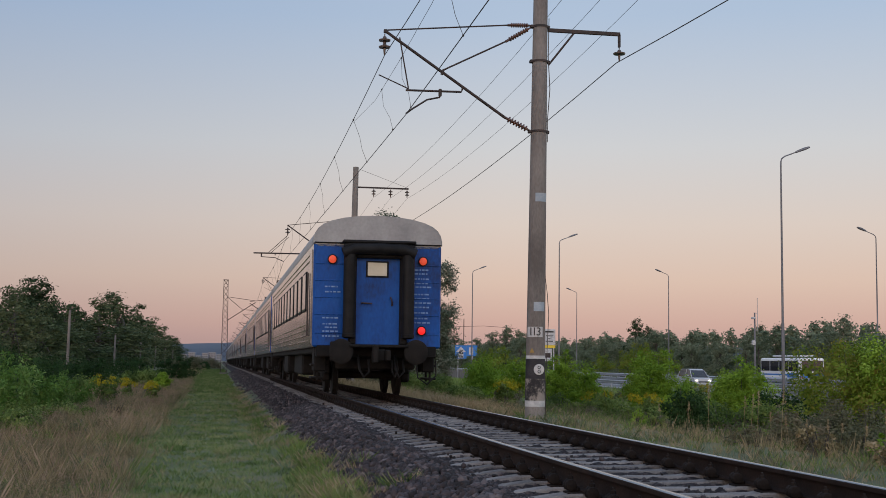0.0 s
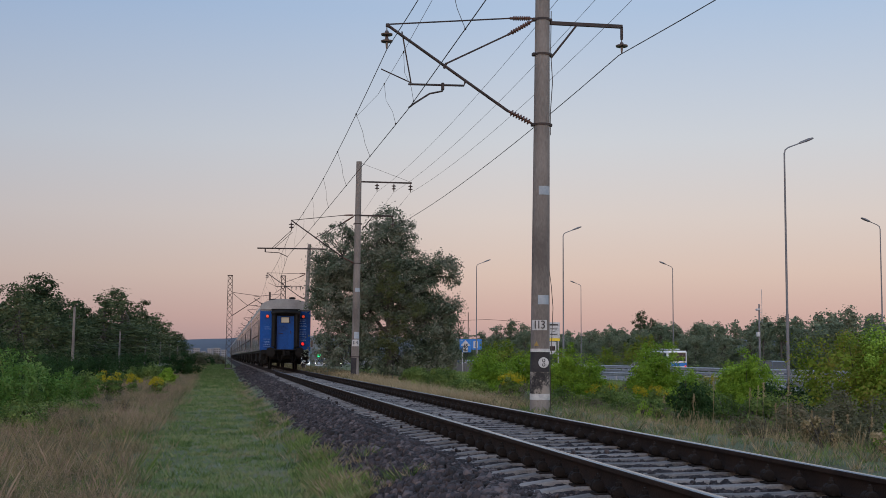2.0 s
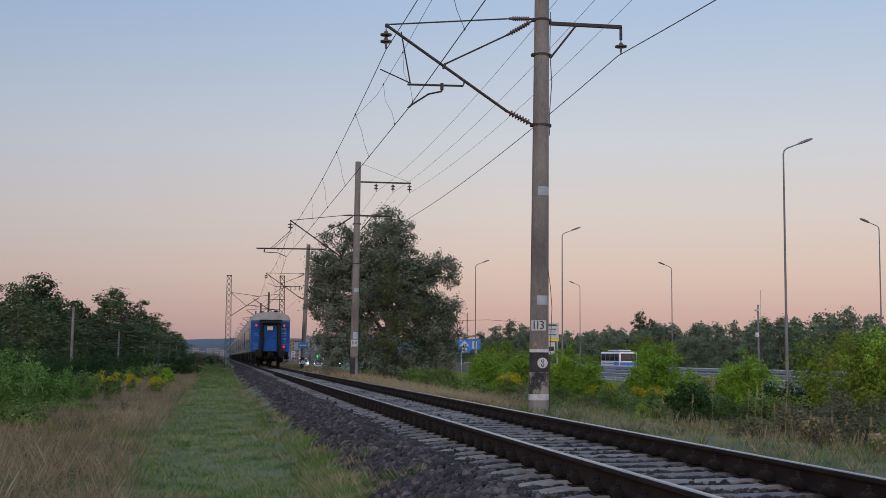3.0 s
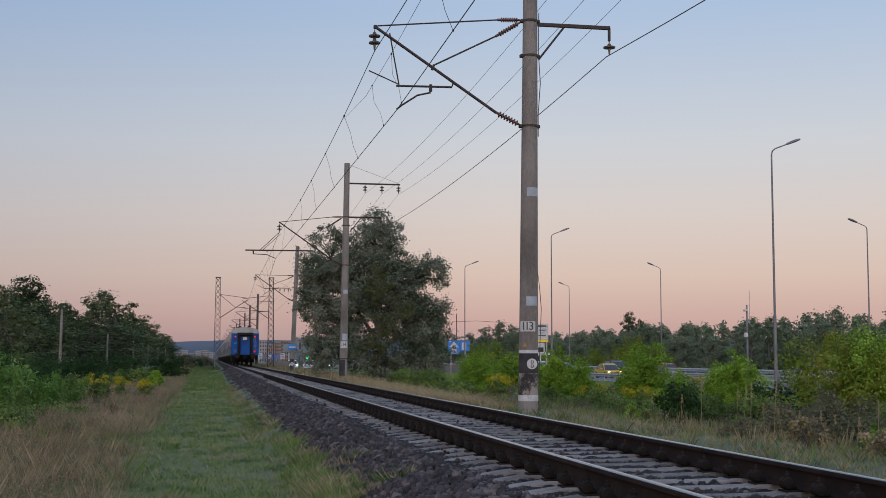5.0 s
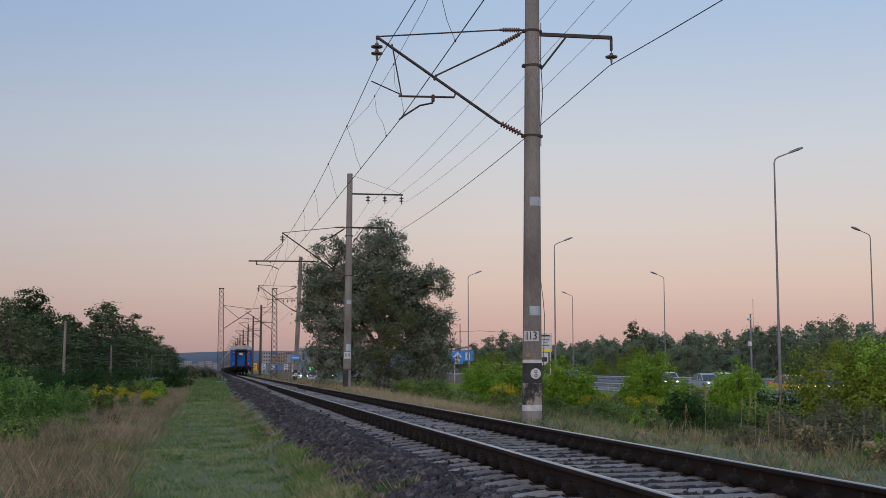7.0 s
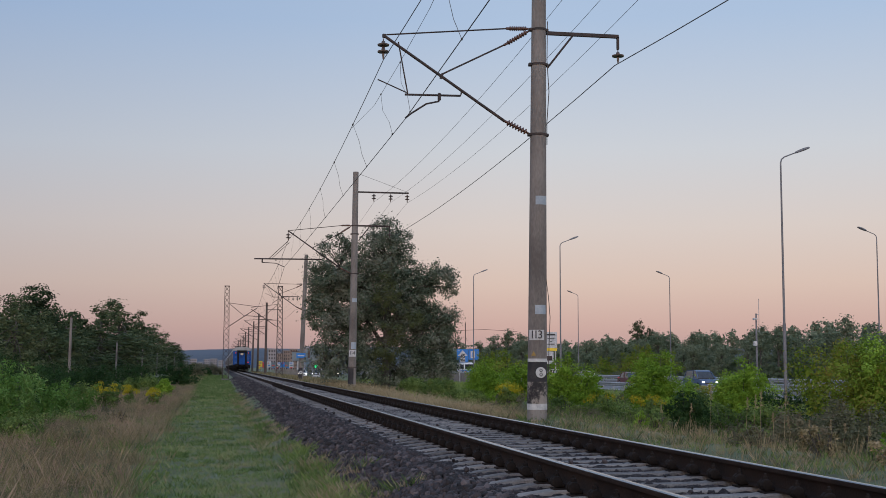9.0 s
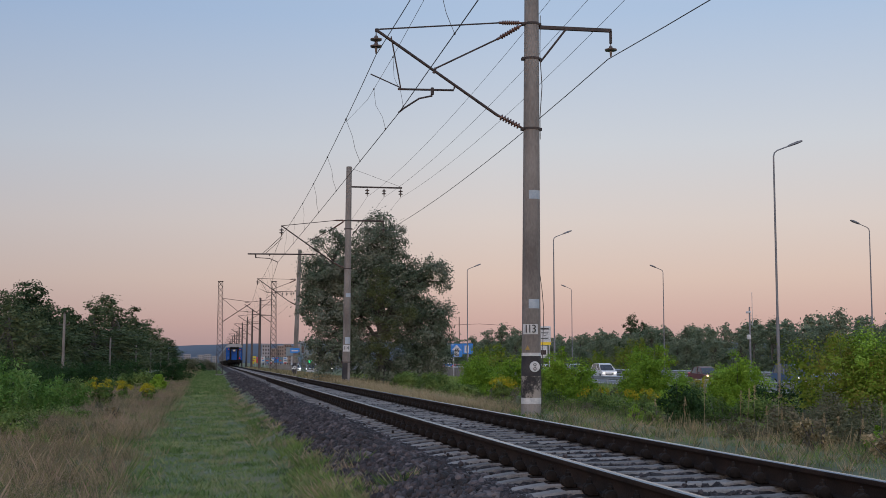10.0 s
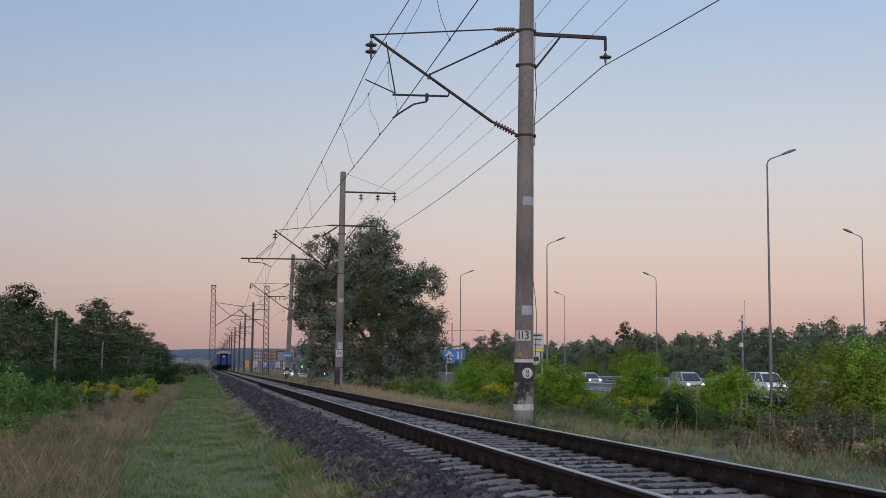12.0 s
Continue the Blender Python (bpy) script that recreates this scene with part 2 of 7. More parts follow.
# ---- mesh builder ----
class Shape:
    """Collects rounded boxes, tubes and lathes into one mesh."""

    def __init__(self):
        self.v, self.f = [], []

    def box(self, c, s, bev=0.01, m=None):
        hx, hy, hz = s[0] / 2, s[1] / 2, s[2] / 2
        b = min(bev, hx * 0.6, hy * 0.6, hz * 0.6)
        o = len(self.v)
        idx = {}
        for sx in (-1, 1):
            for sy in (-1, 1):
                for sz in (-1, 1):
                    for ax in range(3):
                        p = [hx - b, hy - b, hz - b]
                        p[ax] += b
                        q = Vector((sx * p[0], sy * p[1], sz * p[2])) + Vector(c)
                        idx[sx, sy, sz, ax] = o + len(idx)
                        self.v.append(tuple(m @ q) if m else tuple(q))
        for ax in range(3):
            u, w = [a for a in range(3) if a != ax]
            for s1 in (-1, 1):
                quad = []
                for a, d in ((-1, -1), (1, -1), (1, 1), (-1, 1)):
                    k = [0, 0, 0]
                    k[ax], k[u], k[w] = s1, a, d
                    quad.append(idx[(*k, ax)])
                self.f.append(quad if (s1 > 0) != (ax == 1) else quad[::-1])
            for a in (-1, 1):
                for d in (-1, 1):
                    k0, k1 = [0, 0, 0], [0, 0, 0]
                    k0[ax], k1[ax] = -1, 1
                    for k in (k0, k1):
                        k[u], k[w] = a, d
                    self.f.append([idx[(*k0, u)], idx[(*k1, u)], idx[(*k1, w)], idx[(*k0, w)]])
        for sx in (-1, 1):
            for sy in (-1, 1):
                for sz in (-1, 1):
                    self.f.append([idx[sx, sy, sz, a] for a in range(3)])
        return self

    def tube(self, pts, r, n=8, r1=None):
        pts = [Vector(p) for p in pts]
        o = len(self.v)
        for i, p in enumerate(pts):
            d = (pts[min(i + 1, len(pts) - 1)] - pts[max(i - 1, 0)]).normalized()
            a = d.orthogonal().normalized() if abs(d.z) > 0.99 else d.cross(Vector((0, 0, 1))).normalized()
            b = d.cross(a)
            rr = r if r1 is None else r + (r1 - r) * i / (len(pts) - 1)
            for k in range(n):
                t = 2 * math.pi * k / n
                self.v.append(tuple(p + a * (rr * math.cos(t)) + b * (rr * math.sin(t))))
        for i in range(len(pts) - 1):
            for k in range(n):
                q = o + i * n
                self.f.append([q + k, q + (k + 1) % n, q + n + (k + 1) % n, q + n + k])
        self.f.append([o + k for k in range(n)][::-1])
        self.f.append([o + (len(pts) - 1) * n + k for k in range(n)])
        return self

    def lathe(self, base, axis, prof, n=12):
        """prof: rows of (distance along the axis, radius)."""
        axis = Vector(axis).normalized()
        a = axis.orthogonal().normalized()
        b = axis.cross(a)
        o = len(self.v)
        for h, r in prof:
            for k in range(n):
                t = 2 * math.pi * k / n
                self.v.append(tuple(Vector(base) + axis * h + a * (r * math.cos(t)) + b * (r * math.sin(t))))
        for i in range(len(prof) - 1):
            for k in range(n):
                q = o + i * n
                self.f.append([q + k, q + (k + 1) % n, q + n + (k + 1) % n, q + n + k])
        self.f.append([o + k for k in range(n)][::-1])
        self.f.append([o + (len(prof) - 1) * n + k for k in range(n)])
        return self

    def loft(self, rings, closed=True, caps=True):
        o, n = len(self.v), len(rings[0])
        for r in rings:
            self.v += [tuple(p) for p in r]
        for i in range(len(rings) - 1):
            for k in range(n if closed else n - 1):
                q = o + i * n
                self.f.append([q + k, q + (k + 1) % n, q + n + (k + 1) % n, q + n + k])
        if caps:
            self.f.append([o + k for k in range(n)][::-1])
            self.f.append([o + (len(rings) - 1) * n + k for k in range(n)])
        return self

    def make(self, name, mat, parent=None, label="", smooth=35):
        me = bpy.data.meshes.new(name)
        me.from_pydata(self.v, [], self.f)
        bm = bmesh.new()
        bm.from_mesh(me)
        bmesh.ops.recalc_face_normals(bm, faces=bm.faces)
        bm.to_mesh(me)
        bm.free()
        if smooth:
            me.shade_smooth()
            me.set_sharp_from_angle(angle=radians(smooth))
        me.materials.append(mat)
        ob = new(name, me)
        if parent:
            ob.parent = parent
        return tagged(ob, label)


def raw_mesh(name, verts, quads, mat, parent=None, label="", smooth=False):
    """A mesh straight from arrays: verts (n, 3), quads (m, 3 or 4)."""
    me = bpy.data.meshes.new(name)
    verts, quads = np.asarray(verts, np.float32), np.asarray(quads, np.int32)
    k = quads.shape[1]
    me.vertices.add(len(verts))
    me.vertices.foreach_set("co", verts.ravel())
    me.loops.add(quads.size)
    me.loops.foreach_set("vertex_index", quads.ravel())
    me.polygons.add(len(quads))
    me.polygons.foreach_set("loop_start", np.arange(0, quads.size, k, dtype=np.int32))
    me.polygons.foreach_set("loop_total", np.full(len(quads), k, np.int32))
    me.update(calc_edges=True)
    if smooth:
        me.shade_smooth()
    me.materials.append(mat)
    ob = new(name, me)
    if parent:
        ob.parent = parent
    return tagged(ob, label)


def thing(name, x, y, z, label, category, group="", rz=0.0, kind=""):
    ob = new(name)
    ob.matrix_basis = pose(x, y, z, 0, 0, rz)
    ob.empty_display_size = 0.2
    return tagged(ob, label, category, group, kind)


def lettering(words, size, m, mat, parent, name="lettering", depth=0.002, bold=0.0):
    """Words in the built-in font, as a mesh under parent, at the pose m in the parent's space."""
    cu = bpy.data.curves.new("words", "FONT")
    cu.body, cu.size, cu.extrude, cu.align_x, cu.align_y = words, size, depth, "CENTER", "CENTER"
    cu.offset = bold
    tmp = new("words_curve", cu)
    bpy.context.view_layer.update()
    me = bpy.data.meshes.new_from_object(tmp.evaluated_get(bpy.context.evaluated_depsgraph_get()))
    bpy.data.objects.remove(tmp)
    me.materials.clear()
    me.materials.append(mat)
    ob = new(name, me)
    ob.parent = parent
    ob.matrix_basis = m
    return ob


# ---- ground ----
def smooth_step(a, b, x):
    t = np.clip((x - a) / (b - a), 0, 1)
    return t * t * (3 - 2 * t)


def bumps(x, y, s, seed=0):
    """Cheap smooth waves for uneven ground."""
    return (np.sin(x / s + seed) * np.cos(y / s * 0.83 + 1.3 * seed) + 0.6 * np.sin(x / s * 2.3 + y / s * 1.7 + seed) + 0.4 * np.cos(y / s * 3.1 - x / s * 1.9)) / 2


def ground_z(x, y):
    x, y = np.asarray(x, float), np.asarray(y, float)
    left = -0.72 + 0.22 * smooth_step(-2.9, -2.2, x)
    right = -0.36 - 0.45 * smooth_step(3.8, 7.5, x) - 0.4 * smooth_step(12, 26, x)
    z = np.where(x < 0, left, right)
    z = z - 0.4 * smooth_step(-6, -14, x)
    rough = np.where(np.abs(x) < 2.8, 0.0, 1.0) * smooth_step(600, 300, np.abs(y)) * np.where((x > 27) & (x < 58), 0.0, 1.0)
    z = z + 0.05 * rough * bumps(x, y, 1.9) + 0.10 * rough * smooth_step(4, 9, np.abs(x)) * bumps(x, y, 6.0, 2.0)
    z = z + 0.75 * np.exp(-((x + 8.2) / 2.6) ** 2 - ((y - 165) / 30) ** 2)
    return z


def ground_sheet():
    xs = np.unique(np.concatenate([np.linspace(-3500, -120, 18), np.linspace(-120, -16, 30), np.arange(-16, 20, 0.6), np.linspace(20, 120, 40), np.linspace(120, 3500, 18)]))
    ys = np.unique(np.concatenate([np.linspace(-600, -10, 12), np.arange(-10, 70, 0.8), np.arange(70, 320, 3.0), np.linspace(320, 4500, 40)]))
    X, Y = np.meshgrid(xs, ys)
    V = np.stack([X, Y, ground_z(X, Y)], -1).reshape(-1, 3)
    i = np.arange(len(ys) - 1)[:, None] * len(xs) + np.arange(len(xs) - 1)[None]
    Q = np.stack([i, i + 1, i + len(xs) + 1, i + len(xs)], -1).reshape(-1, 4)
    return tagged(raw_mesh("ground", V, Q, M_EARTH, smooth=True), "uneven earth with turf and weeds beside the railway", "ground", kind="structure")


ground_sheet()


def hills():
    rng = np.random.RandomState(4)
    xs = np.linspace(-1900, 2600, 160)
    top = 44 + 10 * smooth_step(-100, 700, xs) + 3 * np.sin(xs / 170) + 2 * np.sin(xs / 61 + 1) + rng.rand(160) * 1.6
    V, Q = [], []
    for k, (yy, h) in enumerate(((3000, 0.0), (3080, 0.55), (3200, 0.9), (3330, 1.0), (3700, 0.8), (4200, 0.0))):
        V += [(x, yy + 40 * math.sin(x / 300), -3 + h * (t + 3) * 1.0) for x, t in zip(xs, top)]
    for k in range(5):
        for i in range(159):
            a = k * 160 + i
            Q.append((a, a + 1, a + 161, a + 160))
    tagged(raw_mesh("backdrop", V, Q, M_HILL, smooth=True), "low wooded hills on the horizon, blue-grey haze put into their colour", "hills", kind="structure")


hills()


# ---- railway ----
SPACING, SLEEPER0 = 0.5432, 8.0   # sleepers every 0.543 m
track = thing("railway_track", 0, 0, 0, "single railway track with rusty rails on concrete sleepers", "track", kind="structure")


def rail_mesh(x, side):
    half = [(0.0, 0.0), (0.028, -0.002), (0.0355, -0.012), (0.036, -0.036), (0.020, -0.048), (0.010, -0.065), (0.009, -0.13), (0.020, -0.155), (0.074, -0.167), (0.075, -0.18)]
    prof = [(-a, b) for a, b in half[::-1]] + half[1:]
    s = Shape()
    s.loft([[(x + a, y, b) for a, b in prof] for y in (-40, 60, 160, 400, 900)])
    web = s.make("rail", M_RAILSIDE, track, "rusty steel rail with a polished head", smooth=30)
    top = Shape()
    top.loft([[(x + a, y, b) for a, b in ((-0.031, -0.0045), (-0.025, 0.0008), (0, 0.0025), (0.022, 0.0010), (0.026, -0.0035), (0, -0.0065))] for y in (-40, 60, 160, 400, 900)])
    top.make("running_surface", M_RAILTOP, web, "polished steel running surface", smooth=60)


for gx in (-0.796, 0.796):
    rail_mesh(gx, 0)


def sleeper_shape():
    s = Shape()
    rings = []
    for x, zt, w in ((-1.35, -0.258, 0.084), (-1.32, -0.238, 0.092), (-1.02, -0.200, 0.109), (-0.95, -0.190, 0.113), (-0.64, -0.190, 0.113), (-0.56, -0.202, 0.105), (-0.3, -0.206, 0.095),
                     (0.3, -0.206, 0.095), (0.56, -0.202, 0.105), (0.64, -0.190, 0.113), (0.95, -0.190, 0.113), (1.02, -0.200, 0.109), (1.32, -0.238, 0.092), (1.35, -0.258, 0.084)):
        rings.append([(x, -w - 0.04, -0.40), (x, -w, zt - 0.015), (x, -w + 0.015, zt), (x, w - 0.015, zt), (x, w, zt - 0.015), (x, w + 0.04, -0.40)])
    return s.loft(rings)


def fastening_shape(x):
    """A base plate with two bolted clips, one on each side of the rail foot."""
    s = Shape()
    s.box((x, 0, -0.186), (0.36, 0.15, 0.014), 0.004)
    for d in (-1, 1):
        cx = x + d * 0.115
        s.box((cx, 0, -0.158), (0.08, 0.085, 0.04), 0.012)
        s.lathe((cx + d * 0.03, -0.058, -0.128), (0, 1, 0), [(0, 0.02), (0.006, 0.043), (0.02, 0.048), (0.05, 0.046), (0.058, 0.036), (0.066, 0.046), (0.096, 0.048), (0.11, 0.043), (0.116, 0.02)], 10)
        s.lathe((cx + d * 0.025, 0, -0.09), (0, 0, 1), [(0, 0.024), (0.03, 0.022), (0.032, 0.012), (0.052, 0.011)], 6)
    return s


first = sleeper_shape().make("sleeper", M_SLEEPER, track, smooth=30)
fast = [fastening_shape(x).make("rail_fastening", M_CLIP, first, "dark steel base plate with bolted clips", smooth=30) for x in (-0.796, 0.796)]
first.location.y = SLEEPER0
rs = random.Random(3)
for i in range(1, 290):
    o = new("sleeper", first.data)
    o.parent = track
    o.location = (rs.uniform(-0.012, 0.012), SLEEPER0 + i * SPACING + rs.uniform(-0.012, 0.012), rs.uniform(-0.004, 0.003))
    o.rotation_euler = (0, 0, radians(rs.uniform(-0.5, 0.5)))
    if i < 110:
        for q in fast:
            c = new("rail_fastening", q.data)
            c.parent = o
far_sleepers = Shape()
for i in range(290, 800):
    far_sleepers.box((0, SLEEPER0 + i * SPACING, -0.3), (2.6, 0.2, 0.2), 0.01)
tagged(far_sleepers.make("distant_sleepers", M_SLEEPER, track, smooth=0), kind="stuff")


def ballast_z(x):
    x = np.abs(x)
    return -0.226 - 0.016 * smooth_step(0.98, 1.15, x) - 0.013 * smooth_step(1.36, 1.5, x) - 0.03 * smooth_step(1.5, 1.75, x) - 0.42 * smooth_step(1.55, 2.75, x)


def ballast_bed():
    rng = np.random.RandomState(5)
    xs = np.arange(-2.75, 2.76, 0.07)
    ys = np.unique(np.concatenate([np.arange(-12, 6, 0.5), np.arange(6, 42, 0.07), np.arange(42, 90, 0.25), np.arange(90, 300, 2.0), np.arange(300, 901, 20.0)]))
    X, Y = np.meshgrid(xs, ys)
    amp = np.where(Y < 90, 0.018, 0.008)
    Z = ballast_z(X) + rng.randn(*X.shape) * amp * 0.7 + 0.012 * bumps(X, Y, 0.35)
    Z = np.minimum(Z, np.where(np.abs(np.abs(X) - 0.796) < 0.2, -0.205, 1))
    V = np.stack([X + rng.randn(*X.shape) * 0.008, Y, Z], -1).reshape(-1, 3)
    i = np.arange(len(ys) - 1)[:, None] * len(xs) + np.arange(len(xs) - 1)[None]
    Q = np.stack([i, i + 1, i + len(xs) + 1, i + len(xs)], -1).reshape(-1, 4)
    return tagged(raw_mesh("ballast", V, Q, M_BALLAST), "dark grey-brown crushed stone ballast under the track", "ballast", kind="structure")


ballast = ballast_bed()

ICO = bmesh.new()
bmesh.ops.create_icosphere(ICO, subdivisions=1, radius=1.0)
ICO_V = np.array([v.co[:] for v in ICO.verts])
ICO_F = np.array([[v.index for v in f.verts] for f in ICO.faces])
ICO.free()


def rotations(rng, n):
    q = rng.randn(n, 4)
    q /= np.linalg.norm(q, axis=1)[:, None]
    w, x, y, z = q.T
    return np.stack([np.stack([1 - 2 * (y * y + z * z), 2 * (x * y - z * w), 2 * (x * z + y * w)], -1),
                     np.stack([2 * (x * y + z * w), 1 - 2 * (x * x + z * z), 2 * (y * z - x * w)], -1),
                     np.stack([2 * (x * z - y * w), 2 * (y * z + x * w), 1 - 2 * (x * x + y * y)], -1)], 1)


def stones(n, y0, y1, seed, size=(0.028, 0.054)):
    """Angular stones on the ballast, denser near y0."""
    rng = np.random.RandomState(seed)
    y = y0 + (y1 - y0) * rng.rand(n) ** 1.6
    x = np.where(rng.rand(n) < 0.5, rng.uniform(-2.6, -1.1, n), rng.uniform(-1.4, 1.9, n))
    keep = np.abs(np.abs(x) - 0.796) > 0.17
    on_sleeper = (np.abs((y - SLEEPER0 + SPACING / 2) % SPACING - SPACING / 2) < 0.13) & (np.abs(x) < 1.27)
    keep &= ~on_sleeper | (rng.rand(n) < 0.012)
    x, y, on_sleeper = x[keep], y[keep], on_sleeper[keep]
    n = len(x)
    s = rng.uniform(*size, n)[:, None] * (1 + 0.35 * rng.rand(n, 1) ** 4) * np.where(np.abs(x) < 1.4, 0.66, 1.0)[:, None]
    base = ICO_V[None] * rng.uniform(0.55, 1.25, (n, 12, 1)) * (s * rng.uniform(0.6, 1.2, (n, 3)))[:, None, :]
    v = np.einsum("nij,nkj->nki", rotations(rng, n), base)
    z = np.where(on_sleeper, -0.19, ballast_z(x)) + s[:, 0] * np.where(np.abs(x) < 1.4, -0.12, 0.35)
    v += np.stack([x, y, z], -1)[:, None, :]
    f = ICO_F[None] + (np.arange(n) * 12)[:, None, None]
    return v.reshape(-1, 3), f.reshape(-1, 3)


for (n, a, b, sd) in ((17500, 8.5, 32.0, 11), (6500, 28.0, 62.0, 12), (5200, 58.0, 150.0, 13)):
    v, f = stones(n, a, b, sd, (0.028, 0.054) if a < 50 else (0.05, 0.085))
    tagged(raw_mesh("loose_ballast", v, f, M_STONE, ballast), kind="stuff")
stone_meshes = []
rng0 = np.random.RandomState(8)
for k in range(8):
    v = ICO_V * rng0.uniform(0.6, 1.25, (12, 1)) * rng0.uniform(0.035, 0.06, (1, 3))
    ob = raw_mesh("ballast_stone", v, ICO_F, M_STONE, ballast)
    ob.location = (-1.9 - 0.05 * k, 11.6 + 0.11 * k, float(ballast_z(-1.9 - 0.05 * k)) + 0.03)
    stone_meshes.append(ob.data)
for k in range(290):
    x, y = rs.uniform(-2.45, -1.5), rs.uniform(11.0, 17.0)
    ob = new("ballast_stone", stone_meshes[k % 8])
    ob.parent = ballast
    ob.location = (x, y, float(ballast_z(x)) + 0.025)
    ob.rotation_euler = (rs.uniform(0, 6), rs.uniform(0, 6), rs.uniform(0, 6))


# ---- overhead line ----
def insulator(s, p0, p1, n=7, r=0.055):
    """A ribbed rod insulator from p0 to p1."""
    p0, p1 = Vector(p0), Vector(p1)
    L = (p1 - p0).length
    prof = [(0, 0.02)]
    for k in range(n):
        a = L * (0.12 + 0.76 * k / n)
        w = L * 0.76 / n
        prof += [(a, 0.028), (a + w * 0.25, r), (a + w * 0.6, r * 0.9), (a + w * 0.75, 0.028)]
    prof += [(L * 0.9, 0.03), (L, 0.03)]
    s.lathe(p0, p1 - p0, prof, 12)
    return s


def disc_insulator(s, top, n=2, r=0.13):
    """Hanging cap-and-pin discs below the point top."""
    x, y, z = top
    prof = [(0, 0.012), (0.05, 0.012)]
    for k in range(n):
        a = 0.06 + 0.15 * k
        prof += [(a, 0.035), (a + 0.05, 0.05), (a + 0.07, r), (a + 0.10, r * 0.96), (a + 0.105, 0.03)]
    prof += [(0.06 + 0.15 * n + 0.03, 0.025), (0.06 + 0.15 * n + 0.10, 0.015)]
    s.lathe((x, y, z), (0, 0, -1), prof, 14)
    return 0.06 + 0.15 * n + 0.10


def pole_shaft(parent, lean, height, r0=0.215, r1=0.145, base=-0.35, mat=M_POLE):
    s = Shape()
    rings = []
    for k in range(9):
        t = k / 8
        r = r0 + (r1 - r0) * t
        rings.append([(lean * t + r * math.cos(a), r * math.sin(a), base + (height - base) * t) for a in [2 * math.pi * j / 24 for j in range(24)]])
    return s.loft(rings).make("shaft", mat, parent, "tapered concrete shaft", smooth=40)


def sleeve(parent, z0, z1, lean, mat, name, label, a0=0, a1=360, base=-0.35, height=11.1):
    """A painted band lying on the shaft between two angles (270 faces the camera), following its taper."""
    s = Shape()
    n = max(1, (a1 - a0) // 15)
    def ring(z, d):
        t = (z - base) / (height - base)
        r = 0.215 - 0.07 * t + d
        return [(lean * t + r * math.cos(radians(a0 + 15 * k)), r * math.sin(radians(a0 + 15 * k)), z) for k in range(n + 1)]
    s.loft([ring(z0, 0.004), ring(z1, 0.004), ring(z1, -0.01), ring(z0, -0.01), ring(z0, 0.004)], closed=False, caps=False)
    return s.make(name, mat, parent, label, smooth=40)


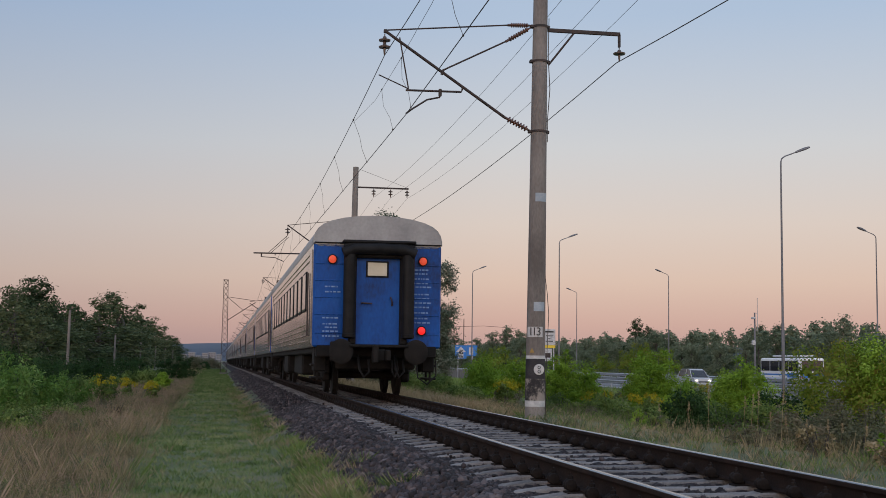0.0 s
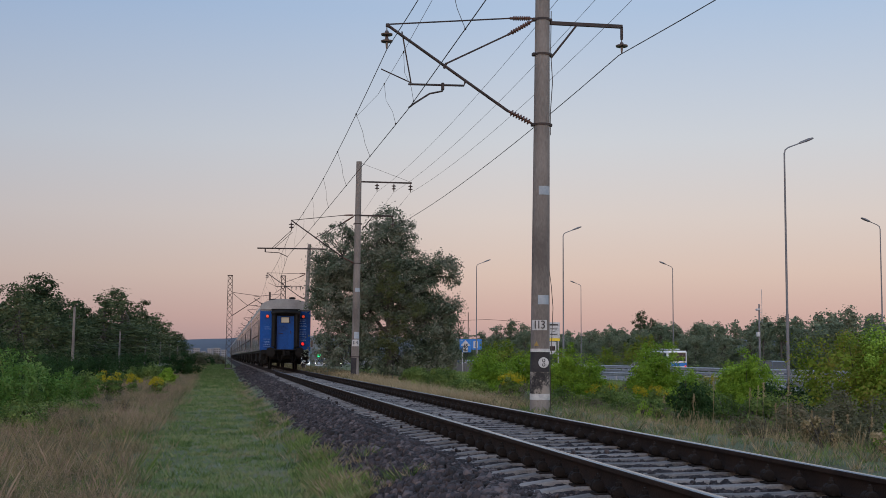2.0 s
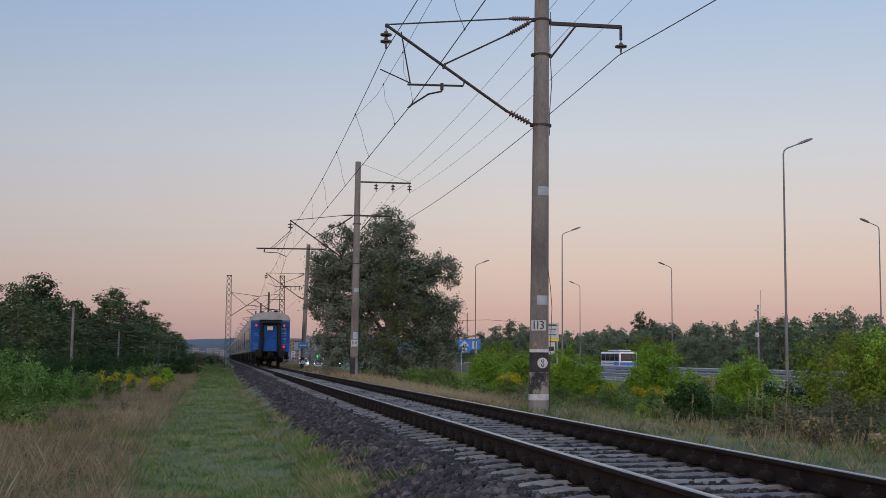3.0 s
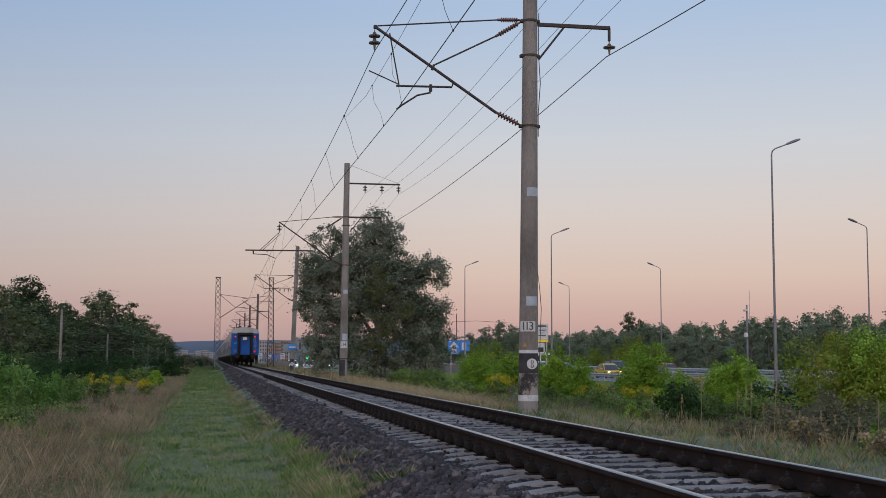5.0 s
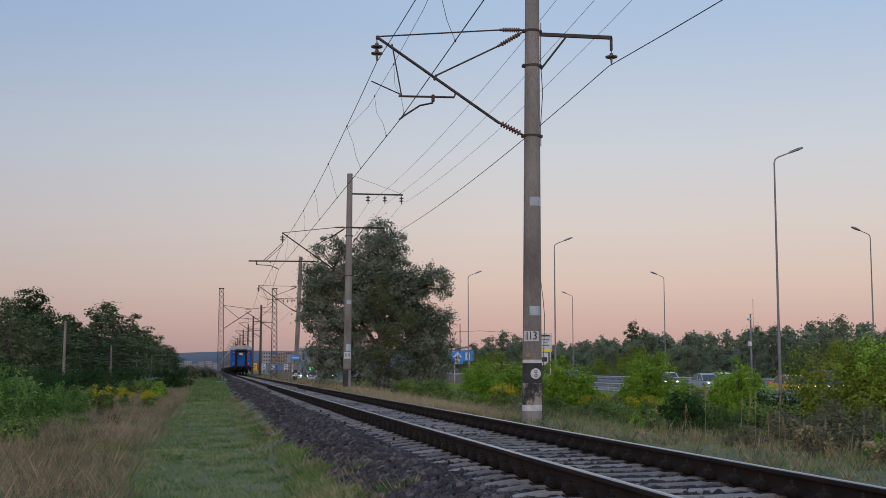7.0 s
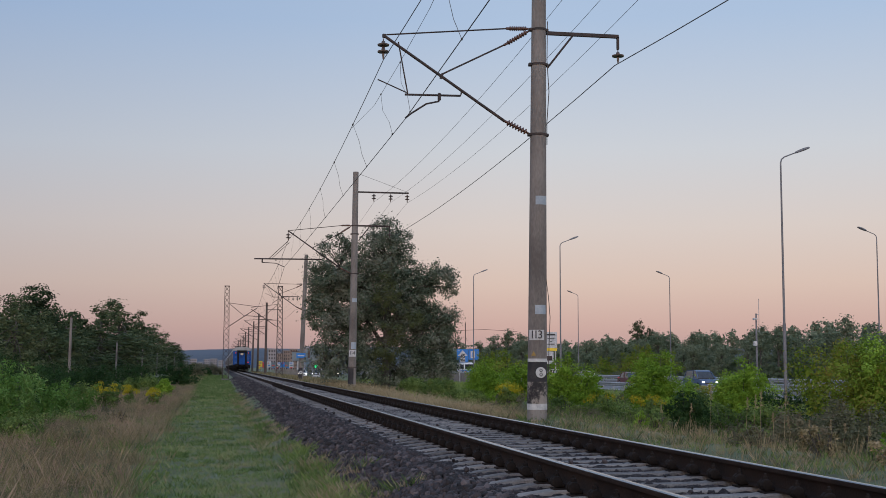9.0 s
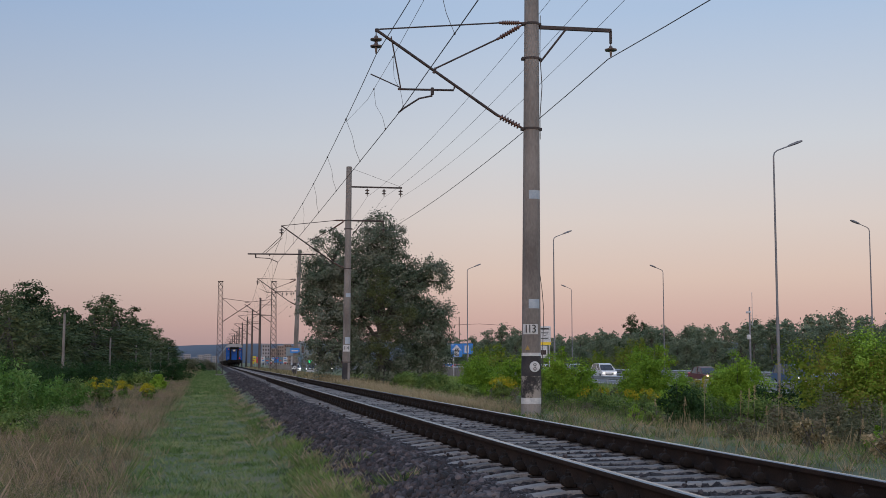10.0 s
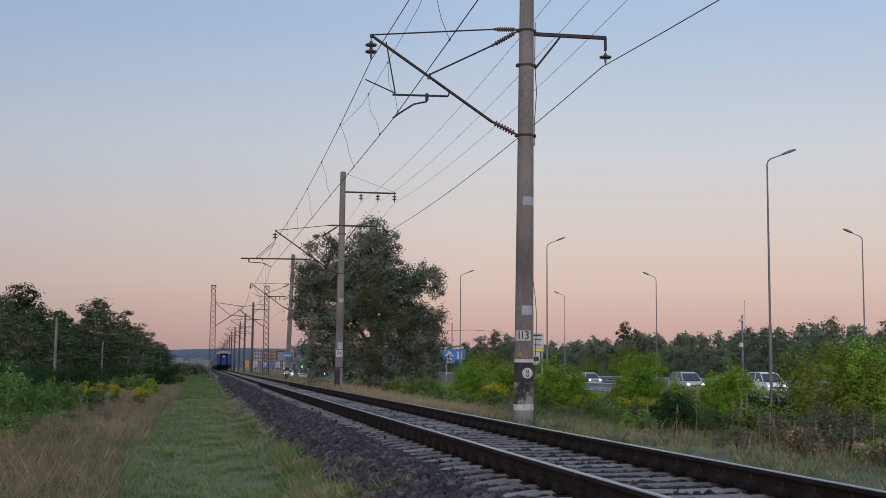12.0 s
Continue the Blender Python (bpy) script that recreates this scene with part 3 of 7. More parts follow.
def cantilever(parent, px, top=8.3, low=5.93, end=(-0.29, 8.0), steady=(0.18, 6.2), reverse=False, full=True):
    """The hinged bracket that carries the wires, in the plane across the track."""
    d = -1 if px > 0 else 1
    hinge = px + d * 0.17
    fx = lambda t: hinge + (end[0] - hinge) * t
    lowz, topz, ez = low, top, end[1]
    arm = Shape().tube([(fx(0.17), 0, lowz + (ez - lowz) * 0.13), (end[0], 0, ez)], 0.032, 10)
    arm.box((end[0], 0, ez), (0.09, 0.06, 0.09), 0.015)
    arm.make("bracket_tube", M_RUST, parent, "dark brown steel bracket tube")
    tie = Shape().tube([(fx(0.155), 0, topz - 0.05 * 0.4), (end[0] + 0.05, 0, ez + 0.03)], 0.017, 8)
    tie.make("tie_rod", M_RUST, parent)
    j = (fx(0.6), 0, lowz + (ez - lowz) * 0.575)
    q = 0.28
    strut = Shape().tube([(hinge + (j[0] - hinge) * q, 0, topz - 0.05 + (j[2] - topz) * q), (j[0], 0, j[2] + 0.09)], 0.019, 8)
    strut.tube([(j[0], 0, j[2] + 0.10), (j[0] - d * -0.05, 0, j[2] - 0.02)], 0.028, 8)
    strut.make("strut", M_RUST, parent)
    ins = Shape()
    insulator(ins, (hinge, 0, lowz + 0.01), (fx(0.18), 0, lowz + (ez - lowz) * 0.14), 7, 0.07)
    ins.make("rod_insulator", M_PORCELAIN, parent, "ribbed brown porcelain insulator")
    ins = Shape()
    insulator(ins, (hinge, 0, topz), (fx(0.16), 0, topz - 0.02), 8)
    ins.make("rod_insulator", M_PORCELAIN, parent, "ribbed brown porcelain insulator")
    ins = Shape()
    insulator(ins, (hinge, 0, topz - 0.05), (hinge + (j[0] - hinge) * 0.29, 0, topz - 0.05 + (j[2] - topz) * 0.29), 8)
    ins.make("rod_insulator", M_PORCELAIN, parent, "ribbed brown porcelain insulator")
    hang = Shape()
    disc_insulator(hang, (end[0] - 0.02, 0, ez - 0.06), 2)
    hang.make("disc_insulator", M_GLASSINS, parent, "two hanging grey disc insulators")
    reg = Shape()
    sx, sz = steady
    if not reverse:
        reg.tube([(sx - 0.01, 0, sz + 0.52), (sx + 1.22, 0, sz + 0.54), (sx + 1.25, 0, sz + 0.63)], 0.024, 8)
        reg.tube([(0.02 if px > 0 else end[0] + d * -0.3, 0, ez - 0.12), (sx + 0.05, 0, sz + 0.55)], 0.016, 6)
        reg.tube([(sx - 0.61, 0, sz + 0.83), (sx + 0.06, 0, sz + 0.55)], 0.014, 6)
        reg.box((sx + 0.75, 0, sz + 0.50), (0.07, 0.06, 0.17), 0.015)
        reg.make("registration_arm", M_RUST, parent)
        st = Shape().tube([(sx, 0, sz), (sx + 0.12, 0, sz + 0.10), (sx + 0.46, 0, sz + 0.33), (sx + 0.75, 0, sz + 0.40)], 0.02, 8)
        st.make("steady_arm", M_RUST, parent)
    else:
        reg.tube([(-2.05, 0, 6.41), (1.45, 0, 6.43)], 0.036, 8)
        reg.tube([(end[0], 0, ez - 0.5), (-1.29, 0, 6.43)], 0.018, 6)
        reg.tube([(end[0] + 0.05, 0, ez - 0.6), (-1.15, 0, 6.43)], 0.014, 6)
        reg.box((-1.64, 0, 6.32), (0.07, 0.06, 0.22), 0.015)
        reg.box((-0.93, 0, 6.37), (0.05, 0.05, 0.12), 0.01)
        reg.make("registration_arm", M_RUST, parent)
        st = Shape().tube([(-1.64, 0, 6.22), (-0.93, 0, 6.19), (-0.49, 0, 6.0)], 0.02, 8)
        st.make("steady_arm", M_RUST, parent)


def feeder_arm(parent, px, z=8.28, reach=1.68):
    s = Shape().box((px + 0.18 + reach / 2, 0, z - 0.03), (reach, 0.06, 0.085), 0.008)
    s.box((px + 0.16 + reach, 0, z - 0.18), (0.055, 0.06, 0.30), 0.008)
    s.tube([(px + 0.2, 0, z - 0.82), (px + 0.78, 0, z - 0.07)], 0.026, 6)
    s.make("feeder_arm", M_RUST, parent, "dark brown angle-steel side arm")
    i = Shape()
    disc_insulator(i, (px + 0.16 + reach, 0, z - 0.33), 1, 0.14)
    i.make("disc_insulator", M_GLASSINS, parent)


def top_arm(parent, px, z=10.05, reach=2.85, xs=(0.98, 1.88, 2.77)):
    s = Shape().box((px + reach / 2, 0, z), (reach, 0.07, 0.08), 0.008)
    s.tube([(px + 0.1, 0, z + 1.0), (px + reach, 0, z + 0.03)], 0.008, 5)
    s.make("cross_arm", M_RUST, parent, "dark brown steel cross arm")
    for x in xs:
        i = Shape()
        disc_insulator(i, (px + x, 0, z - 0.04), 2, 0.12)
        i.make("disc_insulator", M_GLASSINS, parent)


def collar(parent, x, z, r):
    s = Shape().lathe((x, 0, z - 0.025), (0, 0, 1), [(0, r + 0.010), (0.05, r + 0.010)], 24)
    s.box((x - r - 0.02, 0, z), (0.09, 0.12, 0.07), 0.01)
    s.box((x + r + 0.02, 0, z), (0.06, 0.08, 0.07), 0.01)
    s.make("steel_collar", M_RUST, parent, "rusty steel collar")


def plate(parent, x, y, z, w, h, mat, name, label):
    s = Shape().box((x, y, z), (w, 0.012, h), 0.004)
    return s.make(name, mat, parent, label)


FACE = pose(0, 0, 0, 90, 0, 0)   # writing that faces -y


def near_pole():
    p = thing("catenary_pole", 3.1, 26.7, 0, "weathered concrete overhead-line pole with black and white painted base", "pole", "overhead-line poles along the track")
    pole_shaft(p, 0.10, 11.1)
    b = new("bracket")
    b.parent = p
    b.location = (-3.1, 0, 0)
    tagged(b, "hinged dark steel bracket with porcelain insulators")
    cantilever(b, 3.12, 8.32, 5.94)
    feeder_arm(p, 0.07, 8.27)
    top_arm(p, 0.1)
    for z, x, r in ((8.3, 0.08, 0.165), (7.51, 0.075, 0.17), (5.93, 0.06, 0.18)):
        collar(p, x, z, r)
    sleeve(p, 0.50, 0.93, 0.10, M_TAR, "black_band", "black tar-painted band")
    sleeve(p, 0.03, 0.50, 0.10, M_STAIN, "stained_ring", "concrete with worn black stains")
    sleeve(p, 0.93, 1.0, 0.10, M_WHITEPAINT, "white_ring", "thin worn white painted ring")
    sleeve(p, -0.10, 0.03, 0.10, M_WHITEPAINT, "white_ring", "worn white painted ring")
    sleeve(p, 4.36, 4.55, 0.10, M_TAPE, "paper_patch", "pale paper patch", 240, 330)
    sleeve(p, 1.96, 2.16, 0.10, M_TAPE, "paper_patch", "pale paper patch", 240, 315)
    sleeve(p, 1.40, 1.62, 0.10, M_WHITEPAINT, "number_plate", "white painted patch with the pole's number", 195, 300)
    for x, n in ((-0.135, "1"), (-0.068, "1"), (0.022, "3")):
        lettering(n, 0.25, pose(x, -math.sqrt(0.21 ** 2 - (x - 0.016) ** 2) - 0.009, 1.51) @ FACE, M_BLACK, p)
    s = Shape().lathe((0.035, -0.205, 0.70), (0, -1, 0), [(0, 0.115), (0.012, 0.115), (0.018, 0.108)], 24)
    disc = s.make("round_plate", M_WHITEPAINT, p, "round white plate with black figures")
    for z in (0.745, 0.655):
        ring = Shape()
        ring.loft([[(0.035 + r * math.sin(a) * 0.85, -0.227, z + r * math.cos(a)) for a in [radians(20 + 32 * k) for k in range(11)]] for r in (0.022, 0.042)], closed=False, caps=False)
        ring.make("figure", M_BLACK, disc, smooth=0)
    t = Shape().loft([[(-0.17, -0.18, 1.06), (-0.07, -0.216, 1.06), (-0.12, -0.205, 1.16)], [(-0.17, -0.172, 1.06), (-0.07, -0.208, 1.06), (-0.12, -0.197, 1.16)]])
    t.make("warning_triangle", M_FADEDYELLOW, p, "faded yellow warning triangle", smooth=0)
    cable = Shape()
    upper = Shape()
    upper.tube([(0.27, -0.03, 8.5), (0.25, -0.05, 7.6), (0.29, -0.06, 6.9), (0.24, -0.05, 6.2), (0.24, -0.05, 5.7)], 0.010, 5)
    cable.tube([(0.19, -0.1, 2.75), (0.25, -0.07, 2.35), (0.29, -0.05, 1.9), (0.26, -0.05, 1.2), (0.23, -0.05, 0.4), (0.23, -0.05, -0.36)], 0.008, 5)
    upper.make("earth_cable", M_WIRE, p, "thin dark cable hanging from the arm")
    cable.make("earth_cable", M_WIRE, p, "thin dark earthing cable hanging beside the shaft")
    g = Shape()
    for k in range(26):
        a, r = rs.uniform(0, 6.28), rs.uniform(0.2, 0.55)
        g.lathe((r * math.cos(a), r * math.sin(a), -0.42), (rs.uniform(-.3, .3), rs.uniform(-.3, .3), 1), [(0, 0.09), (0.05, 0.08), (0.09, 0.02)], 6)
    g.make("earth_mound", M_EARTH, p, "clods of earth around the foot")
    return p


near_pole()


def second_pole():
    p = thing("catenary_pole", 3.1, 65.9, 0, "concrete overhead-line pole with a three-insulator top arm", "pole", "overhead-line poles along the track")
    pole_shaft(p, 0.11, 11.12, base=-0.5)
    b = new("bracket")
    b.parent = p
    b.location = (-3.1, 0, 0)
    cantilever(b, 3.14, 8.26, 5.72, (-0.29, 7.89), reverse=True)
    feeder_arm(p, 0.08, 8.28, 1.7)
    top_arm(p, 0.1)
    for z, x, r in ((8.25, 0.09, 0.165), (7.8, 0.09, 0.17), (5.7, 0.06, 0.18), (0.8, 0.02, 0.206)):
        collar(p, x, z, r)
    sleeve(p, 4.2, 4.4, 0.11, M_TAPE, "paper_patch", "", 240, 330, -0.5, 11.12)
    sleeve(p, 1.75, 2.1, 0.11, M_TAPE, "paper_patch", "", 240, 330, -0.5, 11.12)
    sleeve(p, 1.35, 1.7, 0.11, M_WHITEPAINT, "number_plate", "white painted number patch", 210, 330, -0.5, 11.12)
    for x, n in ((-0.1, "1"), (-0.03, "1"), (0.07, "4")):
        lettering(n, 0.26, pose(x, -math.sqrt(0.21 ** 2 - x ** 2) - 0.009, 1.53) @ FACE, M_BLACK, p)
    sleeve(p, -0.2, 0.75, 0.11, M_TAR, "black_band", "black tar-painted band, worn", 165, 285, -0.5, 11.12)


second_pole()


def third_pole():
    p = thing("catenary_pole", 2.92, 106, 0, "leaning concrete overhead-line pole with a blue sign", "pole", "overhead-line poles along the track")
    pole_shaft(p, 0.36, 10.23, base=-0.6)
    b = new("bracket")
    b.parent = p
    b.location = (-2.92, 0, 0)
    cantilever(b, 3.16, 7.75, 5.56, (-0.2, 7.74), (0.5, 6.1))
    feeder_arm(p, 0.28, 7.75, 1.4)
    top_arm(p, 0.3, 9.1, 2.3, (0.9, 1.5, 2.2))
    s = Shape().box((0.0, -0.24, 1.75), (0.75, 0.03, 0.42), 0.03)
    s.make("blue_sign", M_SIGNBLUE, p, "small blue sign with white bars")
    plate(p, 0.0, -0.262, 1.75, 0.55, 0.10, M_WHITEPAINT, "bar", "")
    sleeve(p, -0.2, 0.75, 0.36, M_TAR, "black_band", "", 150, 300, -0.6, 10.23)
    s = Shape().lathe((0.0, -0.215, 0.35), (0, -1, 0), [(0, 0.15), (0.015, 0.14)], 16)
    s.make("round_plate", M_WHITEPAINT, p)
    plate(p, 0.0, -0.235, 0.35, 0.09, 0.09, M_BLACK, "figure", "")


third_pole()


def lattice_mast(x, y, h, base, side):
    p = thing("lattice_mast", x, y, 0, "slender rusty steel lattice mast beside the track", "mast", "lattice masts beside the track")
    w0, w1 = 0.36, 0.24
    leg = lambda sx, sy, z: (sx * (w0 + (w1 - w0) * (z - base) / (h - base)), sy * (w0 + (w1 - w0) * (z - base) / (h - base)), z)
    for sx in (-1, 1):
        for sy in (-1, 1):
            Shape().tube([leg(sx, sy, base), leg(sx, sy, h)], 0.04, 4).make("leg", M_RUST, p)
    n = 17
    for face in range(4):
        s = Shape()
        for k in range(n):
            z0, z1 = base + (h - base) * k / n, base + (h - base) * (k + 1) / n
            a, b = ((-1, -1), (1, -1), (1, 1), (-1, 1))[face], ((1, -1), (1, 1), (-1, 1), (-1, -1))[face]
            s.tube([leg(*a, z0), leg(*b, z1)], 0.02, 4)
            s.tube([leg(*b, z0), leg(*a, z1)], 0.02, 4)
        s.make("bracing", M_RUST, p)
    Shape().box((0, 0, h), (0.62, 0.62, 0.06), 0.01).make("cap", M_RUST, p)
    Shape().box((0, 0, base + 0.1), (1.0, 1.0, 0.7), 0.05).make("footing", M_BRICKGREY, p, "concrete footing")
    b = new("bracket")
    b.parent = p
    b.location = (-x, 0, 0)
    s = Shape()
    hx = x + (0.3 if x < 0 else -0.3)
    ex = 0.29 if x < 0 else -0.3
    s.tube([(hx, 0, 8.08), (ex, 0, 7.69)], 0.03, 6)
    s.tube([(hx, 0, 5.43), (ex, 0, 7.5)], 0.045, 6)
    s.tube([(hx, 0, 8.0), (hx + (ex - hx) * 0.55, 0, 6.6)], 0.03, 6)
    s.tube([(ex * 0.2, 0, 6.6), (hx + (ex - hx) * 0.55, 0, 6.65)], 0.035, 6)
    s.make("bracket_tubes", M_RUST, b)
    if x > 0:
        top_arm(p, 0.2, 9.0, 2.0, (0.8, 1.3, 1.8))
    return p


lattice_mast(-3.09, 146, 10.02, -1.0, -1)
lattice_mast(3.05, 148, 10.19, -0.8, 1)


def far_poles():
    p = thing("catenary_pole", 3.1, 196, 0, "dark far overhead-line pole with bracket and arm", "pole", "overhead-line poles along the track")
    pole_shaft(p, 0.1, 10.7, base=-0.8, mat=M_FARPOLE)
    s = Shape()
    s.tube([(0, 0, 8.2), (-3.3, 0, 7.9)], 0.03, 6)
    s.tube([(0, 0, 5.7), (-3.3, 0, 7.9)], 0.05, 6)
    s.tube([(0, 0, 8.2), (-2.0, 0, 7.0)], 0.03, 6)
    s.tube([(-3.3, 0, 6.5), (-1.6, 0, 6.6)], 0.04, 6)
    s.tube([(0, 0, 8.0), (1.7, 0, 8.0)], 0.05, 6)
    s.tube([(0, 0, 9.6), (2.6, 0, 9.6)], 0.05, 6)
    s.make("bracket", M_RUST, p)
    for k, y in enumerate((237, 278, 320, 362, 405, 450, 500, 552, 610)):
        copy_thing(p, pose(3.1 + 0.05 * math.sin(k * 2.1), y, 0, 0, 0.4 * math.sin(k * 1.7), 0))


far_poles()


def wires():
    """Messenger, contact and feeder wires from support to support, with droppers."""
    ys = [-13, 26.7, 65.9, 106, 147, 196, 237, 278, 320, 362, 405, 450, 500]
    def sagging(name, label, xs, zs, sag, r):
        s, pts = Shape(), []
        for i in range(len(ys) - 1):
            n = 12 if i < 4 else 4
            for k in range(0 if i == 0 else 1, n + 1):
                t = k / n
                pts.append((xs[i] + (xs[i + 1] - xs[i]) * t, ys[i] + (ys[i + 1] - ys[i]) * t, zs[i] + (zs[i + 1] - zs[i]) * t - sag * 4 * t * (1 - t)))
        s.tube(pts, r, 5)
        return tagged(s.make(name, M_WIRE, None, smooth=60), label, "wire", "overhead wires")
    N = len(ys)
    mx = [-0.1, -0.31, -0.31, -0.24, 0.2] + [-0.2] * (N - 5)
    mz = [7.5, 7.46, 7.4, 7.28, 7.4] + [7.5] * (N - 5)
    cx = [-0.18, 0.18, -0.49, 0.5, -0.2] + [0.0] * (N - 5)
    cz = [6.15, 6.18, 6.0, 6.08, 6.1] + [6.1] * (N - 5)
    sagging("messenger_wire", "thin dark messenger wire over the track", mx, mz, 0.35, 0.009)
    sagging("contact_wire", "thin dark contact wire over the track", cx, cz, 0.03, 0.0095)
    for x in (4.18, 5.08, 5.97):
        sagging("feeder_wire", "thin feeder wire on the poles' top arms", [x] * 3 + [x - 0.35] + [x - 0.6] * (N - 4), [9.6, 9.6, 9.53, 8.7, 8.7] + [9.3] * (N - 5), 0.45, 0.006)
    sagging("side_wire", "dark wire on the poles' side arms", [6.9, 4.94, 4.95, 4.6] + [4.7] * (N - 4), [7.62, 7.58, 7.6, 7.3, 7.4] + [7.7] * (N - 5), 0.34, 0.011)
    st = Shape().tube([(-0.25, 17.5, 7.24), (-0.05, 22.0, 7.30), (0.02, 26.7, 7.36), (-0.10, 30.0, 7.16), (-0.31, 33.2, 7.20)], 0.005, 4)
    tagged(st.make("stitch_wire", M_WIRE, None), "thin stitch wire under the messenger wire", "wire", "overhead wires")
    for i in range(4):
        for k in range(1, 7):
            t = k / 7 + (0.02 if i else -0.03)
            lerp = lambda a: a[i] + (a[i + 1] - a[i]) * t
            y = ys[i] + (ys[i + 1] - ys[i]) * t
            zt, zb = lerp(mz) - 0.35 * 4 * t * (1 - t), lerp(cz) - 0.03 * 4 * t * (1 - t)
            s = Shape()
            xm, xc = lerp(mx), lerp(cx)
            s.tube([(xm, y, zt), (xm * 0.6 + xc * 0.4 + 0.03, y + 0.05, zt * 0.6 + zb * 0.4), (xm * 0.3 + xc * 0.7 - 0.02, y, zt * 0.3 + zb * 0.7), (xc, y, zb)], 0.005, 4)
            s.box((xm, y, zt), (0.04, 0.05, 0.05), 0.008)
            s.box((xc, y, zb), (0.03, 0.04, 0.04), 0.008)
            tagged(s.make("dropper_wire", M_WIRE, None), "thin dropper wire between messenger and contact wire", "wire", "droppers")


wires()


def stitch_droppers():
    """Two short droppers from the stitch wire beside the near pole."""
    for y, x0, z0, x1 in ((29.0, -0.07, 7.21, 0.14), (26.4, 0.02, 7.35, 0.17)):
        s = Shape().tube([(x0, y, z0), (x0 * 0.6 + x1 * 0.4 - 0.05, y - 0.1, z0 * 0.6 + 6.18 * 0.4), (x0 * 0.3 + x1 * 0.7 + 0.02, y - 0.3, z0 * 0.3 + 6.18 * 0.7), (x1, y - 0.5, 6.18)], 0.005, 4)
        for p in ((x0, y, z0), (x1, y - 0.5, 6.18)):
            s.box(p, (0.03, 0.04, 0.04), 0.008)
        tagged(s.make("dropper_wire", M_WIRE, None), "thin wavy dropper wire under the stitch wire", "wire", "droppers")


stitch_droppers()


# ---- road ----
ROAD_Z = -1.12


def road():
    s = Shape()
    s.box((43.3, 420, ROAD_Z - 0.15), (26, 1000, 0.3), 0.02)
    r = s.make("road", M_ASPHALT, None)
    tagged(r, "grey worn asphalt dual carriageway", "road", kind="structure")
    for x in (31.2, 41.6, 44.8, 55.2):
        Shape().box((x, 420, ROAD_Z + 0.004), (0.15, 1000, 0.006), 0.001).make("edge_line", M_LINE, r)
    for x in (36.3, 50.0):
        s = Shape()
        for k in range(90):
            s.box((x, -20 + 9 * k, ROAD_Z + 0.004), (0.12, 4, 0.006), 0.001)
        tagged(s.make("lane_dashes", M_LINE, r, smooth=0), kind="stuff")


road()


def guard_rail(x, y0, y1, top, label, double=False):
    g = thing("guard_rail", x, y0, ROAD_Z, label, "guard rail")
    h = top - ROAD_Z
    for z in ([h - 0.16] + ([h - 0.62] if double else [])):
        prof = [(-0.03, -0.155), (0.05, -0.11), (0.05, -0.05), (-0.02, 0), (0.05, 0.05), (0.05, 0.11), (-0.03, 0.155), (-0.045, 0.15), (0.02, 0.1), (0.02, 0.05), (-0.04, 0.0), (0.02, -0.05), (0.02, -0.1), (-0.045, -0.15)]
        Shape().loft([[(-a - 0.08, y, z + b) for a, b in prof] for y in (0, (y1 - y0) / 2, y1 - y0)]).make("beam", M_STEELGREY, g, "galvanised corrugated beam", smooth=30)
    first = Shape().box((0, 0, (h - 0.1) / 2 - 0.1), (0.10, 0.12, h - 0.06 + 0.2), 0.01).make("post", M_STEELGREY, g)
    for k in range(1, int((y1 - y0) / 3.0)):
        o = new("post", first.data)
        o.parent = g
        o.location.y = 3.0 * k


guard_rail(30.4, 20, 150, -0.44, "galvanised steel guard rail along the road's near edge")
guard_rail(42.6, 20, 330, -0.08, "galvanised steel guard rail on the median", True)
guard_rail(43.8, 20, 330, -0.08, "galvanised steel guard rail on the median", True)


def parapet():
    s = Shape()
    for k in range(20):
        s.box((30.0, 166 + 6.02 * k, -0.65), (0.35, 6.0, 1.3), 0.04)
    tagged(s.make("concrete_parapet", M_BRICKGREY, None), "low plain grey concrete parapet along the road", "parapet", kind="structure")


parapet()


def street_lamp(x, y, side, top=13.3):
    """side: +1 has its arm toward +x."""
    p = thing("street_lamp", x, y, ROAD_Z, "tall slim galvanised street lamp with a curved arm, unlit", "street lamp", "street lamps along the road")
    h = top - ROAD_Z
    m = Shape().tube([(0, 0, -0.5), (0, 0, h * 0.3), (0, 0, h * 0.32)], 0.105, 12, 0.092)
    m.tube([(0, 0, h * 0.3), (0, 0, h * 0.7), (0, 0, h)], 0.074, 12, 0.048)
    m.make("mast", M_LAMPPOST, p)
    Shape().lathe((0, 0, 0), (0, 0, 1), [(0, 0.16), (0.5, 0.15), (0.55, 0.1)], 12).make("base_sleeve", M_LAMPPOST, p)
    a = Shape().tube([(0, 0, h - 0.05), (side * 0.06, 0, h + 0.18), (side * 0.26, 0, h + 0.34), (side * 1.1, 0, h + 0.66)], 0.048, 8, 0.036)
    a.make("arm", M_LAMPPOST, p)
    hd = Shape()
    mm = pose(side * 1.45, 0, h + 0.79, 0, -side * 21, 0)
    hd.loft([[tuple(mm @ Vector((side * u, v * w, z * t))) for v, z in ((-1, 0), (-0.7, 1), (0.7, 1), (1, 0), (0.7, -0.6), (-0.7, -0.6))] for u, w, t in ((-0.5, 0.06, 0.06), (-0.35, 0.12, 0.09), (0.1, 0.19, 0.11), (0.42, 0.13, 0.07), (0.5, 0.03, 0.03))])
    hd.make("lamp_head", M_LAMPPOST, p, "grey flat lamp head")
    return p


